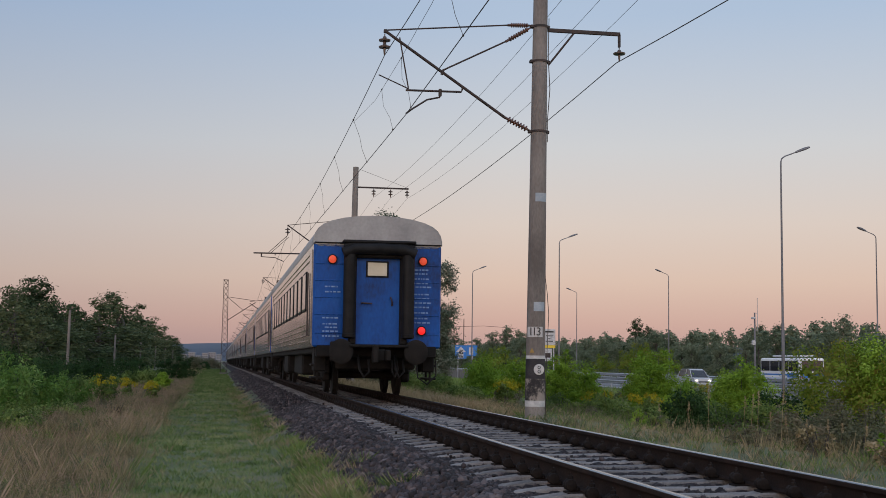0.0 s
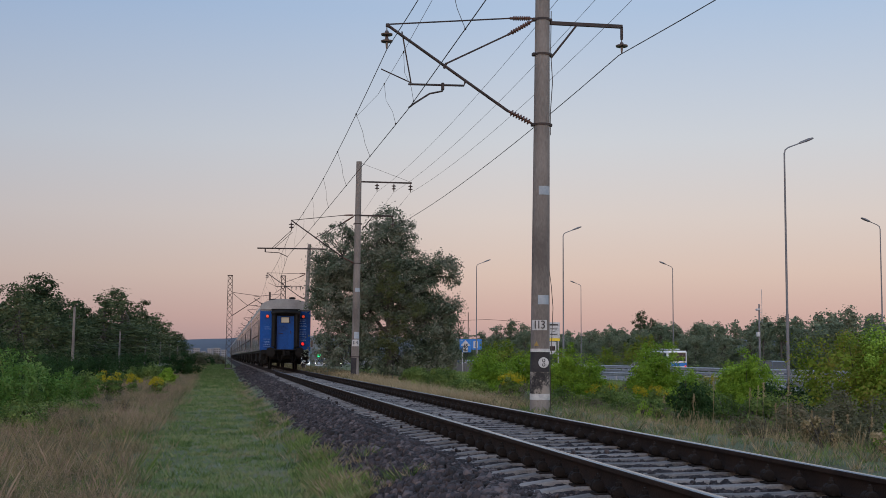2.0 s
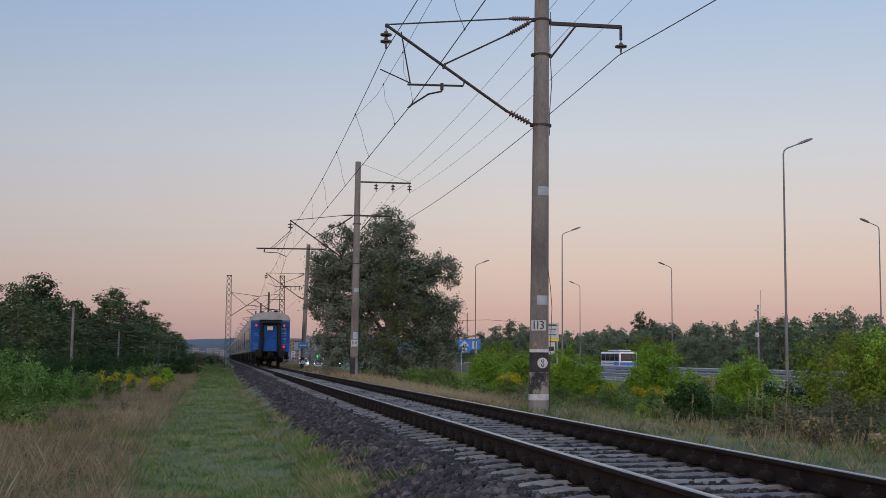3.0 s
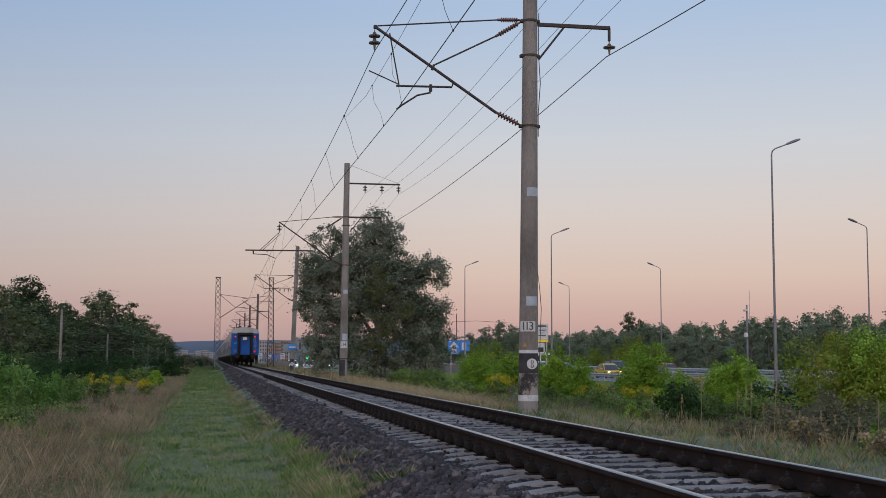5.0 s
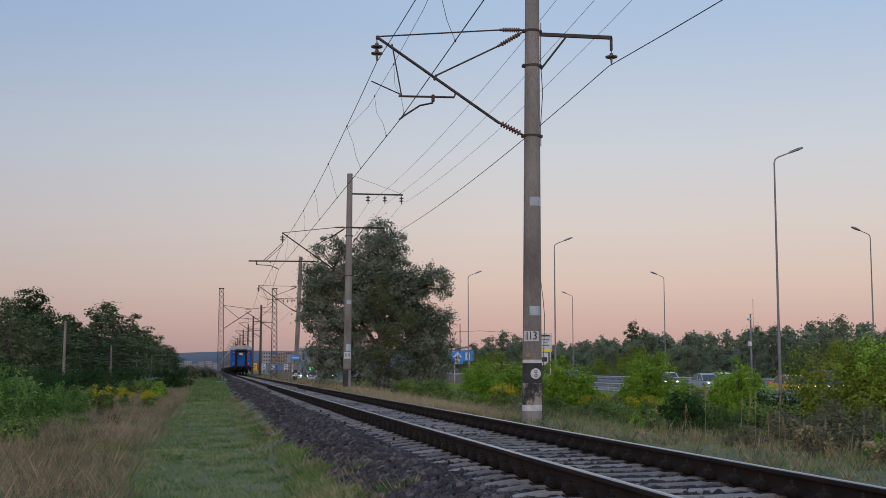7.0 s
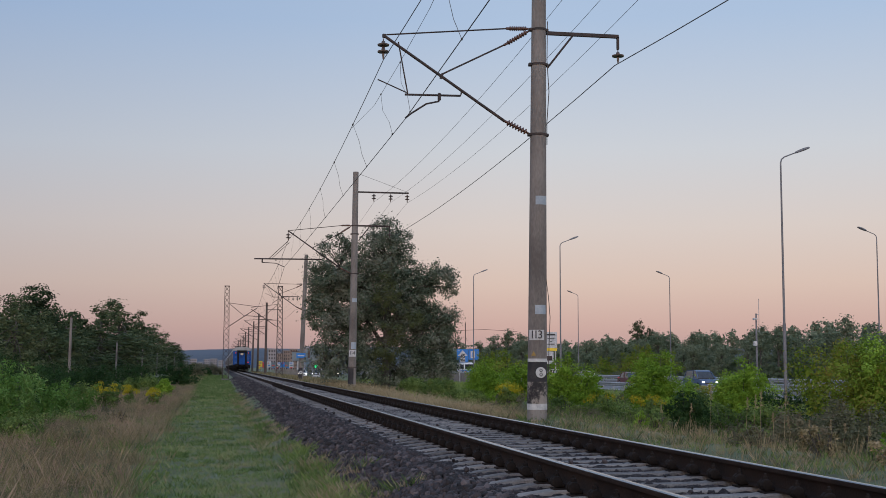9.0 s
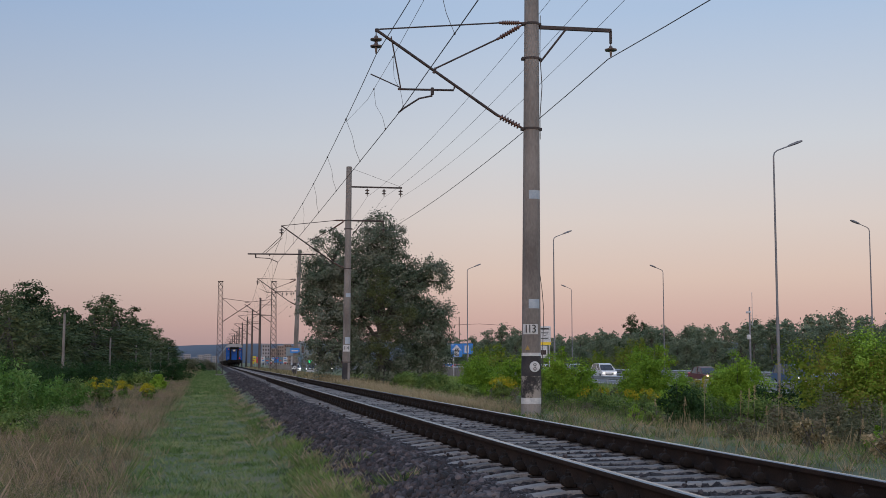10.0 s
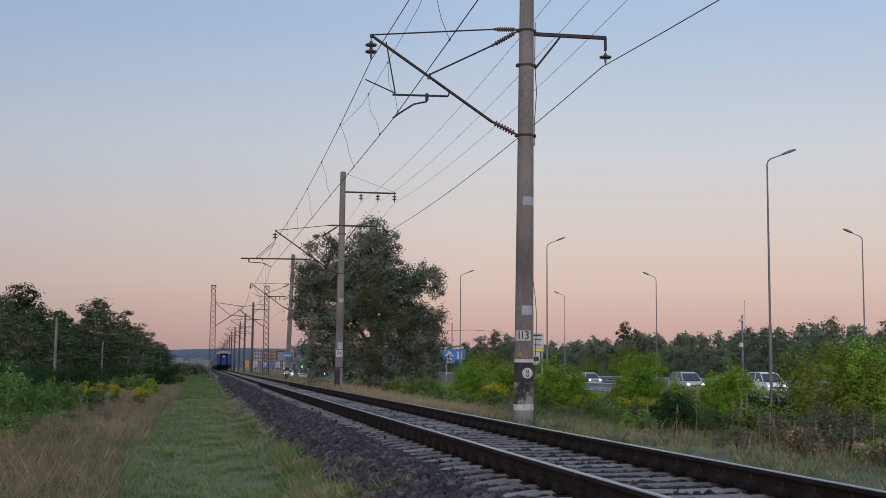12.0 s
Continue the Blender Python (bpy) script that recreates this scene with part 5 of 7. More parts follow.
# ---- grasses ----
def blades(name, label, n, region, height, mat, seed, width=0.006, lean=0.35, category="grass", zfun=ground_z):
    rng = np.random.RandomState(seed)
    x, y = region(rng, n)
    n = len(x)
    h = height * rng.uniform(0.45, 1.25, n)
    z = zfun(x, y) - 0.01
    a = rng.uniform(0, 2 * np.pi, n)
    ln = rng.rand(n) * lean * h
    w = width * (1 + y / 25.0) * rng.uniform(0.7, 1.3, n)
    dx, dy = np.cos(a), np.sin(a)
    b = rng.uniform(0, 2 * np.pi, n)
    sx, sy = np.cos(b) * w, np.sin(b) * w
    v = np.zeros((n, 4, 3))
    for i, (t, k, wd) in enumerate(((0, 0.0, 1), (1.0, 1.0, 0.25))):
        cx, cy, cz = x + dx * ln * k, y + dy * ln * k, z + h * t
        v[:, 3 * i] = np.stack([cx - sx * wd, cy - sy * wd, cz], -1)
        v[:, 1 + i] = np.stack([cx + sx * wd, cy + sy * wd, cz], -1)
    q = np.arange(4 * n).reshape(-1, 4)
    return tagged(raw_mesh(name, v.reshape(-1, 3), q, mat), label, category, kind="stuff")


def strip(x0, x1, y0, y1, power=2.0, wave=0.3):
    def f(rng, n):
        y = y0 + (y1 - y0) * rng.rand(n) ** power
        x = rng.uniform(x0, x1, n) + wave * bumps(y * 0 + 3, y, 2.3) + wave * 0.5 * rng.randn(n)
        return x, y
    return f


def patches(f, seed, cut=0.0, s=1.2):
    """Keeps only uneven patches of a region."""
    def g(rng, n):
        x, y = f(rng, n)
        k = bumps(x, y, s, seed) + 0.25 * rng.randn(n) > cut
        return x[k], y[k]
    return g


def lie(x, y):
    """The top of the earth or of the ballast, whichever is higher."""
    b = np.where((np.abs(x) < 2.75), ballast_z(x), -9)
    return np.maximum(ground_z(x, y), b)


def tufts(name, label, n, region, per, height, mat, seed, width=0.004, radius=0.08, lean=0.8, category="grass"):
    """Tufts of grass: blades that fan out from many small roots, each tuft of its own height."""
    rng = np.random.RandomState(seed)
    tx, ty = region(rng, n)
    n = len(tx)
    th = height * (0.45 + 0.9 * rng.rand(n) ** 1.6) * (1 + 0.35 * bumps(tx, ty, 0.6, seed))
    bow = rng.uniform(0, 6.28, n)
    k = np.repeat(np.arange(n), per)
    m = len(k)
    a, r = rng.uniform(0, 6.28, m), np.sqrt(rng.rand(m)) * radius * (1 + ty[k] / 60)
    dx, dy = np.cos(a), np.sin(a)
    x, y = tx[k] + dx * r * 0.6, ty[k] + dy * r * 0.6
    h = np.maximum(0.012, th[k] * rng.uniform(0.5, 1.15, m))
    ln = lean * h * (0.25 + r / (radius * (1 + ty[k] / 60)))
    ex, ey = dx * ln + 0.16 * h * np.cos(bow[k]), dy * ln + 0.16 * h * np.sin(bow[k])
    z = lie(x, y) - 0.015
    w = 0.75 * width * (1 + y / 24.0) * rng.uniform(0.7, 1.3, m)
    b = rng.uniform(0, 6.28, m)
    sx, sy = np.cos(b) * w, np.sin(b) * w
    v = np.zeros((m, 4, 3))
    v[:, 0] = np.stack([x - sx, y - sy, z], -1)
    v[:, 1] = np.stack([x + sx, y + sy, z], -1)
    v[:, 2] = np.stack([x + ex * 0.54 + sx * 0.7, y + ey * 0.54 + sy * 0.7, z + h * 0.6], -1)
    v[:, 3] = np.stack([x + ex, y + ey, z + h], -1)
    return tagged(raw_mesh(name, v.reshape(-1, 3), np.arange(4 * m).reshape(-1, 4), mat), label, category, kind="stuff")


def verge(lo, hi, y0, y1, power=2.0, wave=0.2):
    """Ground between two edges, each a function of y, denser toward y0."""
    def f(rng, n):
        y = y0 + (y1 - y0) * rng.rand(n) ** power
        t = rng.rand(n)
        x = lo(y) + (hi(y) - lo(y)) * t + wave * bumps(y * 0 + 3, y, 1.3) + wave * 0.4 * rng.randn(n)
        return x, y
    return f


def toe(y):
    """Where the turf gives way to the ballast."""
    return np.interp(y, (10, 15, 22, 34, 60, 90, 200), (-2.0, -2.1, -2.45, -2.6, -2.75, -2.85, -2.95))


def mown(y):
    """Where the turf gives way to the tall dry grass."""
    return np.interp(y, (10, 14, 22, 34, 85, 200), (-4.5, -4.7, -5.0, -5.15, -5.4, -5.6))


turf = verge(mown, lambda y: toe(y) - 0.2, 12, 120, 2.3, 0.16)
rough_edge = verge(lambda y: toe(y) - 0.45, lambda y: toe(y) + 0.12, 12, 70, 1.9, 0.16)
dry = verge(lambda y: mown(y) - 4.2, lambda y: mown(y) + 0.05, 12, 85, 1.8, 0.3)
tufts("short_grass", "short green turf beside the ballast", 9600, turf, 13, 0.068, M_TURF, 201, 0.005, 0.09, 0.9)
tufts("long_green_grass", "longer green grass tufts in the turf", 1400, patches(turf, 1.0, 0.25, 0.5), 12, 0.13, M_TURF, 202, 0.005, 0.09, 0.8)
tufts("dry_grass", "brown dry tufts in the turf", 900, patches(turf, 5.0, 0.3, 0.9), 11, 0.10, M_DRY, 221, 0.003, 0.09, 0.9)
tufts("dry_grass", "tall dry brown grass beside the turf", 4300, patches(dry, 2.0, -0.75), 24, 0.25, M_DRY, 203, 0.0017, 0.13, 0.5)
tufts("straw_stalks", "pale reddish seeding stalks in the dry grass", 1500, patches(dry, 6.0, -0.1, 0.9), 8, 0.36, M_RUSSET, 222, 0.0012, 0.10, 0.35)
tufts("green_grass", "green grass mixed into the dry grass", 1900, patches(dry, 3.0, 0.1, 1.1), 15, 0.22, M_WEED, 204, 0.0024, 0.12, 0.6)
tufts("weed_stalks", "dark seeding weeds in the dry grass", 700, patches(dry, 15.0, 0.35, 0.9), 14, 0.32, M_SCRUB, 218, 0.002, 0.12, 0.6)
tufts("trackside_weeds", "pale dry weeds at the ballast's edge", 1000, patches(rough_edge, 4.0, -0.1, 0.5), 12, 0.12, M_DRY, 205, 0.003, 0.09, 0.9)
tufts("trackside_weeds", "green weeds at the ballast's edge", 1100, patches(rough_edge, 5.0, 0.0, 0.4), 11, 0.13, M_WEED, 206, 0.0045, 0.09, 0.9)
tufts("short_grass", "pale dewy patch in the turf", 120, verge(lambda y: mown(y) + 0.55, lambda y: mown(y) + 1.25, 16.6, 18.2, 1.0, 0.1), 9, 0.06, M_DEW, 213, 0.0042, 0.09, 1.0)
tufts("dry_grass", "low dry grass beyond the track", 1500, patches(strip(2.5, 8.0, 10, 110, 1.4, 0.3), 8.0, -0.2, 1.0), 12, 0.13, M_DRY, 207, 0.0032, 0.1, 0.8)
tufts("green_grass", "green grass and weeds beyond the track", 2300, patches(strip(3.0, 12, 10, 110, 1.3, 0.5), 7.0, -0.3, 0.8), 12, 0.15, M_WEED, 208, 0.0042, 0.12, 0.8)
tufts("dry_grass", "blond dry grass along the foot of the ballast", 1500, strip(2.5, 3.3, 28, 90, 1.3, 0.1), 11, 0.22, M_STRAW, 223, 0.0026, 0.11, 0.6)
blades("green_grass", "rough grass between the shrubs and the road", 20000, strip(11, 28.5, 22, 150, 1.2, 0.8), 0.34, M_WEED, 212, 0.0045, 0.9)
tufts("dry_grass", "pale dry grass close behind the rail", 650, patches(strip(2.2, 6.0, 8.5, 26, 1.0, 0.2), 13.0, -0.2, 0.7), 12, 0.12, M_DRY, 214, 0.0022, 0.1, 0.6)
blades("dry_grass", "brown dry grass far along the verge", 14000, patches(strip(-9.0, -5.7, 48, 190, 1.4, 0.3), 14.0, -0.1, 1.8), 0.28, M_DRY, 217, 0.0035, 0.9)
tufts("weed_stalks", "brown-green weeds behind the rail", 750, patches(strip(2.4, 8.0, 8.5, 36, 1.0, 0.2), 16.0, -0.3, 0.7), 12, 0.17, M_SCRUB, 219, 0.004, 0.1, 0.8)
tufts("straw_stalks", "pale straw close behind the rail", 900, patches(strip(2.6, 5.6, 9, 24, 1.0, 0.2), 11.0, 0.1, 0.8), 8, 0.25, M_STRAW, 215, 0.0016, 0.07, 0.2)
tufts("green_grass", "green grass close behind the rail", 800, patches(strip(2.4, 7.5, 8.5, 32, 1.0, 0.2), 12.0, -0.2, 0.6), 12, 0.15, M_WEED, 216, 0.0036, 0.1, 0.8)
tufts("straw_stalks", "straw-coloured grass stalks beyond the rail", 180, patches(strip(3.4, 6.2, 14, 27, 1.2, 0.3), 6.0, 0.1, 0.9), 7, 0.34, M_STRAW, 209, 0.0016, 0.08, 0.2)
blades("dry_grass", "dry grass and weeds far along the track", 18000, strip(2.4, 9, 60, 260, 1.3, 0.5), 0.3, M_DRY, 210, 0.004, 0.6)
blades("short_grass", "short turf far along the track", 22000, strip(-5.7, -2.75, 60, 230, 1.3, 0.12), 0.09, M_TURF, 220, 0.006, 0.8)
blades("green_grass", "grass far along the track", 16000, strip(-14, -5.6, 60, 260, 1.5, 0.3), 0.25, M_WEED, 211, 0.004, 0.6)


def seed_fuzz(name, label, clumps, region, height, mat, seed, per=40, size=0.017):
    """Loose seed heads that float over the grass in soft clumps."""
    rng = np.random.RandomState(seed)
    tx, ty = region(rng, clumps)
    k = np.repeat(np.arange(len(tx)), per)
    far = 1 + ty[k] / 40
    x, y = tx[k] + rng.randn(len(k)) * 0.13, ty[k] + rng.randn(len(k)) * 0.13
    top = (height * rng.uniform(0.6, 1.15, len(tx)))[k]
    z = ground_z(x, y) + top * (1 - 0.55 * rng.rand(len(k)) ** 1.5)
    v, q = leaf_cloud(rng, np.stack([x, y, z], -1), size * far, -1.2, 0.3)
    tagged(raw_mesh(name, v, q, mat), label, "grass", kind="stuff")


seed_fuzz("seed_heads", "fine russet seed heads over the dry grass", 1500, patches(dry, 6.0, -0.35, 0.9), 0.36, M_RUSSET, 231)
seed_fuzz("seed_heads", "fine olive-brown seed heads over the dry grass", 900, patches(dry, 15.0, 0.0, 0.9), 0.38, M_SCRUB, 232)
seed_fuzz("seed_heads", "pale seed heads in the rough grass behind the rail", 500, patches(strip(2.8, 8.0, 10, 34, 1.0, 0.2), 11.0, -0.1, 0.8), 0.3, M_SCRUB, 233, 34)
seed_fuzz("seed_heads", "blond seed heads along the foot of the ballast", 420, strip(2.6, 3.4, 30, 80, 1.2, 0.1), 0.3, M_STRAW, 234, 26)


def weed_clumps():
    """Small mixed weeds scattered over the rough ground beyond the track."""
    r = random.Random(29)
    protos = []
    for k, (m, lab, leaf, w, h) in enumerate(((M_WEED, "small green weed clump beyond the track", 0.05, 0.7, 0.45), (M_SCRUB, "small brown dry weed clump beyond the track", 0.045, 0.8, 0.42), (M_DARKLEAF, "small dark green weed clump beyond the track", 0.05, 0.6, 0.35),
                                             (M_MAPLE, "small bright green weed beyond the track", 0.05, 0.4, 0.4), (M_DRY, "small straw-coloured weed clump beyond the track", 0.05, 0.7, 0.45))):
        protos.append(shrub(6.0 + 0.9 * k, 22.0 + 1.5 * k, w, h, 300 + k, m, lab, leaf, 60, 14, False, "weed clumps"))
    for k in range(70):
        y = 13 + 42 * r.random() ** 1.3
        x = r.uniform(3.9, 5.5 + 0.22 * y)
        p = protos[r.choice((0, 0, 1, 1, 2, 3, 4, 4, 0))]
        s = r.uniform(0.6, 1.5)
        copy_thing(p, pose(x, y, float(ground_z(x, y)), 0, 0, r.uniform(0, 360)) @ Matrix.Diagonal((s, s, s * r.uniform(0.8, 1.2), 1)))
    for k in range(26):
        y = 16 + 45 * r.random()
        x = r.uniform(-9.5, -6.0)
        s = r.uniform(0.5, 1.1)
        copy_thing(protos[r.choice((0, 1, 1, 4))], pose(x, y, float(ground_z(x, y)), 0, 0, r.uniform(0, 360)) @ Matrix.Scale(s, 4))


weed_clumps()


def tall_weed(x, y, h, seed):
    """Arching stems with large drooping leaves in pairs."""
    rng = np.random.RandomState(seed)
    p = thing("tall_weed", x, y, float(ground_z(x, y)), "tall green weed with arching leafy stems", "weed", "tall weeds before the wood")
    pts = []
    for k in range(5):
        a, ln, hh = rng.uniform(0, 6.28), rng.uniform(0.15, 0.6), h * rng.uniform(0.65, 1.05)
        path = [(ln * t * t * math.cos(a), ln * t * t * math.sin(a), hh * (t - 0.12 * t ** 4)) for t in np.linspace(0, 1, 6)]
        Shape().tube(path, 0.012, 5, 0.004).make("stem", M_WEED, p, "green stem")
        for t in np.linspace(0.2, 1.0, 26):
            c = np.array((ln * t * t * math.cos(a), ln * t * t * math.sin(a), hh * (t - 0.12 * t ** 4)))
            for j in range(4):
                q = rng.uniform(0, 6.28)
                d = rng.uniform(0.06, 0.2) * (1.2 - 0.5 * t)
                pts.append(c + (d * math.cos(q), d * math.sin(q), -d * 0.35))
    v, q = leaf_cloud(rng, np.array(pts), 0.13, 0.6, 0.3, 1.0)
    raw_mesh("foliage", v, q, M_TALLWEED, p)


for k, (turn, dist, h) in enumerate(((-8.05, 31, 1.75), (-8.9, 30, 1.55), (-9.6, 29, 1.35), (-7.4, 33, 1.3), (-10.2, 28, 1.5), (-6.7, 36, 1.2), (-9.2, 33, 1.8), (-10.6, 32, 1.7), (-6.0, 40, 1.15), (-8.4, 36, 1.5), (-7.0, 42, 1.3), (-9.9, 35, 1.6))):
    x, y = place(turn, dist)
    tall_weed(x, y, h * 1.08, 400 + k)


def reed_heads():
    """Feathery seed heads on tall stalks by the rail."""
    r = random.Random(5)
    for turn, d, h in ((21.9, 24, 0.95), (21.0, 26, 0.7), (23.4, 23.5, 0.85), (23.7, 23, 0.9), (24.0, 22.5, 0.95), (25.0, 23, 1.1), (25.4, 21.5, 0.6), (27.0, 20.5, 0.6), (27.4, 20, 0.55), (29.3, 20.5, 0.9), (28.4, 19.5, 0.55), (19.9, 27, 0.6), (24.6, 21, 0.6), (26.2, 20.5, 0.55)):
        x, y = place(turn, d)
        z = float(ground_z(x, y))
        p = thing("seed_stalk", x, y, z - 0.05, "tall straw-coloured grass stalk with a feathery head", "grass", "seed stalks")
        b = r.uniform(-0.08, 0.08)
        Shape().tube([(0, 0, 0), (b * 0.4, 0, h * 0.5), (b, 0, h)], 0.004, 4, 0.002).make("stalk", M_STRAW, p)
        rng = np.random.RandomState(int(d * 10))
        t = rng.rand(90)
        pts = np.stack([b + rng.randn(90) * 0.014 * (1.2 - t), rng.randn(90) * 0.014, h * 0.82 + t * 0.26 * h], -1)
        v, q = leaf_cloud(rng, pts, 0.032, -0.8, 0.25)
        raw_mesh("seed_head", v, q, M_STRAW, p)


reed_heads()


# ---- telegraph poles on the other side ----
def telegraph_pole(y, top, z0):
    p = thing("telegraph_pole", -16.4, y, z0, "grey wooden telegraph pole with a small cross arm", "pole", "telegraph poles before the wood")
    h = top - z0
    Shape().tube([(0, 0, -0.3), (0.02, 0, h * 0.5), (0.06, 0, h)], 0.14, 10, 0.10).make("shaft", M_POLE, p)
    Shape().box((0.05, 0, h - 0.95), (0.9, 0.06, 0.07), 0.01).make("cross_arm", M_BARK, p)
    for x in (-0.4, 0.0, 0.4):
        Shape().lathe((x + 0.05, -0.02, h - 0.9 if x else h - 0.02), (0, 0, 1), [(0, 0.02), (0.06, 0.05), (0.13, 0.05), (0.16, 0.02)], 8).make("insulator", M_GLASSINS, p, "small pale insulator")
    return p


for y, top in ((111.8, 4.96), (160.7, 3.75), (213, 3.6), (262, 3.55), (310, 3.5), (360, 3.5)):
    telegraph_pole(y, top, -1.2)


# ---- signs ----
def place_at(y, turn):
    return -3.674 + y * math.tan(radians(turn))


def distance_sign():
    x = place_at(175, 11.1)
    p = thing("road_sign", x, 175, ROAD_Z, "blue road sign with a white arrow and distance", "road sign")
    Shape().box((-0.72, 0, 3.55), (1.65, 0.06, 1.85), 0.02).make("panel", M_SIGNBLUE, p, "blue sheet panel")
    Shape().box((0.9, 0.02, 3.75), (1.5, 0.06, 1.5), 0.02).make("panel", M_SIGNBLUE, p, "blue sheet panel")
    Shape().box((0.75, -0.03, 3.72), (0.62, 0.02, 1.0), 0.01).make("letter_panel", M_WHITEPAINT, p, "white panel with bars")
    Shape().box((0.75, -0.045, 3.72), (0.12, 0.02, 0.7), 0.01).make("bar", M_SIGNBLUE, p)
    a = Shape().loft([[(-1.05, yy, 2.68), (-0.35, yy, 2.68), (-0.35, yy, 3.55), (0.0, yy, 3.55), (-0.7, yy, 4.35), (-1.4, yy, 3.55), (-1.05, yy, 3.55)] for yy in (-0.045, -0.032)])
    a.make("arrow", M_WHITEPAINT, p, "white arrow", smooth=0)
    for x, z, n, size in ((-0.87, 3.5, "4", 0.72), (-0.69, 3.32, ",", 0.72), (-0.53, 3.5, "5", 0.72), (-0.83, 2.93, "к", 0.46), (-0.57, 2.93, "м", 0.46)):
        lettering(n, size, pose(x, -0.056, z) @ FACE, M_BLACK, p, bold=0.035 * size)
    for k in range(4):
        Shape().box((-1.38 + 0.09 * k, -0.04, 4.32), (0.06, 0.02, 0.10), 0.005).make("bar", M_WHITEPAINT, p)
    for xx in (-1.1, 1.0):
        Shape().tube([(xx, 0.08, -0.2), (xx, 0.08, 4.3)], 0.06, 8).make("post", M_STEELGREY, p)


distance_sign()


def advert_board():
    x = place_at(135, 14.85)
    p = thing("advert_board", x, 135, ROAD_Z, "white advertising board with dark lettering bars and a yellow foot", "sign board")
    Shape().box((0, 0, 4.95), (1.5, 0.12, 1.75), 0.03).make("panel", M_WHITEPAINT, p)
    for z, w, h in ((5.55, 0.95, 0.17), (5.1, 0.8, 0.09), (4.8, 0.25, 0.06), (4.5, 0.85, 0.09)):
        Shape().box((0.05, -0.07, z), (w, 0.02, h), 0.005).make("bar", M_BLACK, p)
    Shape().box((0, -0.01, 3.92), (1.5, 0.1, 0.3), 0.02).make("foot_panel", M_YELLOW, p, "yellow strip")
    Shape().box((-0.1, 0, 3.0), (0.9, 0.1, 1.4), 0.03).make("lower_panel", M_WHITEPAINT, p, "white and brown lower panel")
    Shape().box((-0.1, -0.06, 2.95), (0.6, 0.02, 0.5), 0.03).make("mark", M_RUST, p)
    for xx in (-0.6, 0.6):
        Shape().tube([(xx, 0.1, -0.2), (xx, 0.1, 4.6)], 0.07, 8).make("post", M_STEELGREY, p)


advert_board()


def camera_mast():
    x, y = place(23.95, 140)
    p = thing("equipment_mast", x, y, ROAD_Z, "slim grey mast with white boxes and a thin aerial", "mast")
    Shape().tube([(0, 0, -0.2), (0, 0, 5), (0, 0, 7.8)], 0.12, 10, 0.08).make("shaft", M_LAMPPOST, p)
    Shape().tube([(0.32, 0, 5.8), (0.32, 0, 9.4)], 0.03, 6).make("aerial", M_STEELGREY, p, "thin dark aerial")
    for z in (5.9, 6.9, 7.7):
        Shape().tube([(0, 0, z), (0.34, 0, z)], 0.02, 5).make("bracket", M_STEELGREY, p)
    Shape().box((-0.2, -0.12, 4.55), (0.36, 0.3, 0.5), 0.04).make("cabinet", M_WHITEPAINT, p, "small white cabinet")
    Shape().box((-0.22, -0.2, 7.2), (0.4, 0.5, 0.22), 0.05).make("flood_lamp", M_WHITEPAINT, p, "white unlit flood lamp")
    Shape().tube([(-0.3, 0, 3.1), (0, 0, 3.4), (0.3, 0, 3.1)], 0.015, 5).make("spike", M_LAMPPOST, p)


camera_mast()


# ---- the town beyond ----
def block(name, label, x, y, z, w, d, h, mat, cols, rows, group="", dark=M_DARKGLASS):
    p = thing(name, x, y, z, label, "building", group)
    wall = Shape().box((0, d / 2, h / 2), (w, d, h), 0.05).make("wall", mat, p)
    Shape().box((0, d / 2, h + 0.25), (w + 0.3, d + 0.3, 0.5), 0.05).make("roof", M_BLOCKDARK, p)
    cw, ch = w / cols, h / rows
    for i in range(cols):
        for j in range(rows):
            o = Shape().box((-w / 2 + (i + 0.5) * cw, 0.02, (j + 0.55) * ch), (cw * 0.5, 0.12, ch * 0.5), 0.01)
            o.make("window", dark, wall)
    return p


FLATS = "far pale apartment blocks"
for x, w, h, m, cols, rows, lab in ((-33.5, 5, 7.6, M_BLOCK, 3, 4, "pale plastered"), (-27, 6, 9.2, M_BLOCK, 4, 5, "pale plastered"), (-20.8, 4, 6.6, M_BLOCKDARK, 2, 3, "grey"), (-15.5, 5, 8.8, M_BLOCK, 3, 5, "pale plastered"),
                                     (-9.5, 6, 9.4, M_BLOCK, 4, 5, "pale plastered"), (-3.5, 4.5, 7.8, M_BLOCKDARK, 3, 4, "grey")):
    block("apartment_block", "far " + lab + " apartment block before the hills", x, 1100 + 3 * cols, -2, w, 12, h, m, cols, rows, FLATS)
for x, w, h, m, cols, rows, lab in ((33, 5.5, 15.4, M_BLOCK, 3, 6, "pale"), (38.8, 4.5, 12.6, M_BRICKTAN, 3, 5, "tan brick"), (43.6, 4.6, 14.6, M_BRICKTAN, 3, 6, "tan brick"), (48.8, 5.2, 15.6, M_BRICKTAN, 3, 6, "tan brick"),
                                     (54.4, 5.2, 13.8, M_BRICKTAN, 3, 5, "tan brick"), (60.5, 6, 12.8, M_BLOCKDARK, 3, 5, "grey"), (68, 7, 14.4, M_BLOCK, 4, 6, "pale"), (78, 8, 13.0, M_BLOCKDARK, 4, 5, "grey")):
    block("apartment_block", "far " + lab + " apartment block before the hills", x, 900 + 4 * rows, -2, w, 12, h, m, cols, rows, FLATS)
block("showroom", "blue-grey glazed showroom beside the railway", 20.5, 300, -1.2, 8.5, 14, 6.4, M_TEAL, 6, 2)
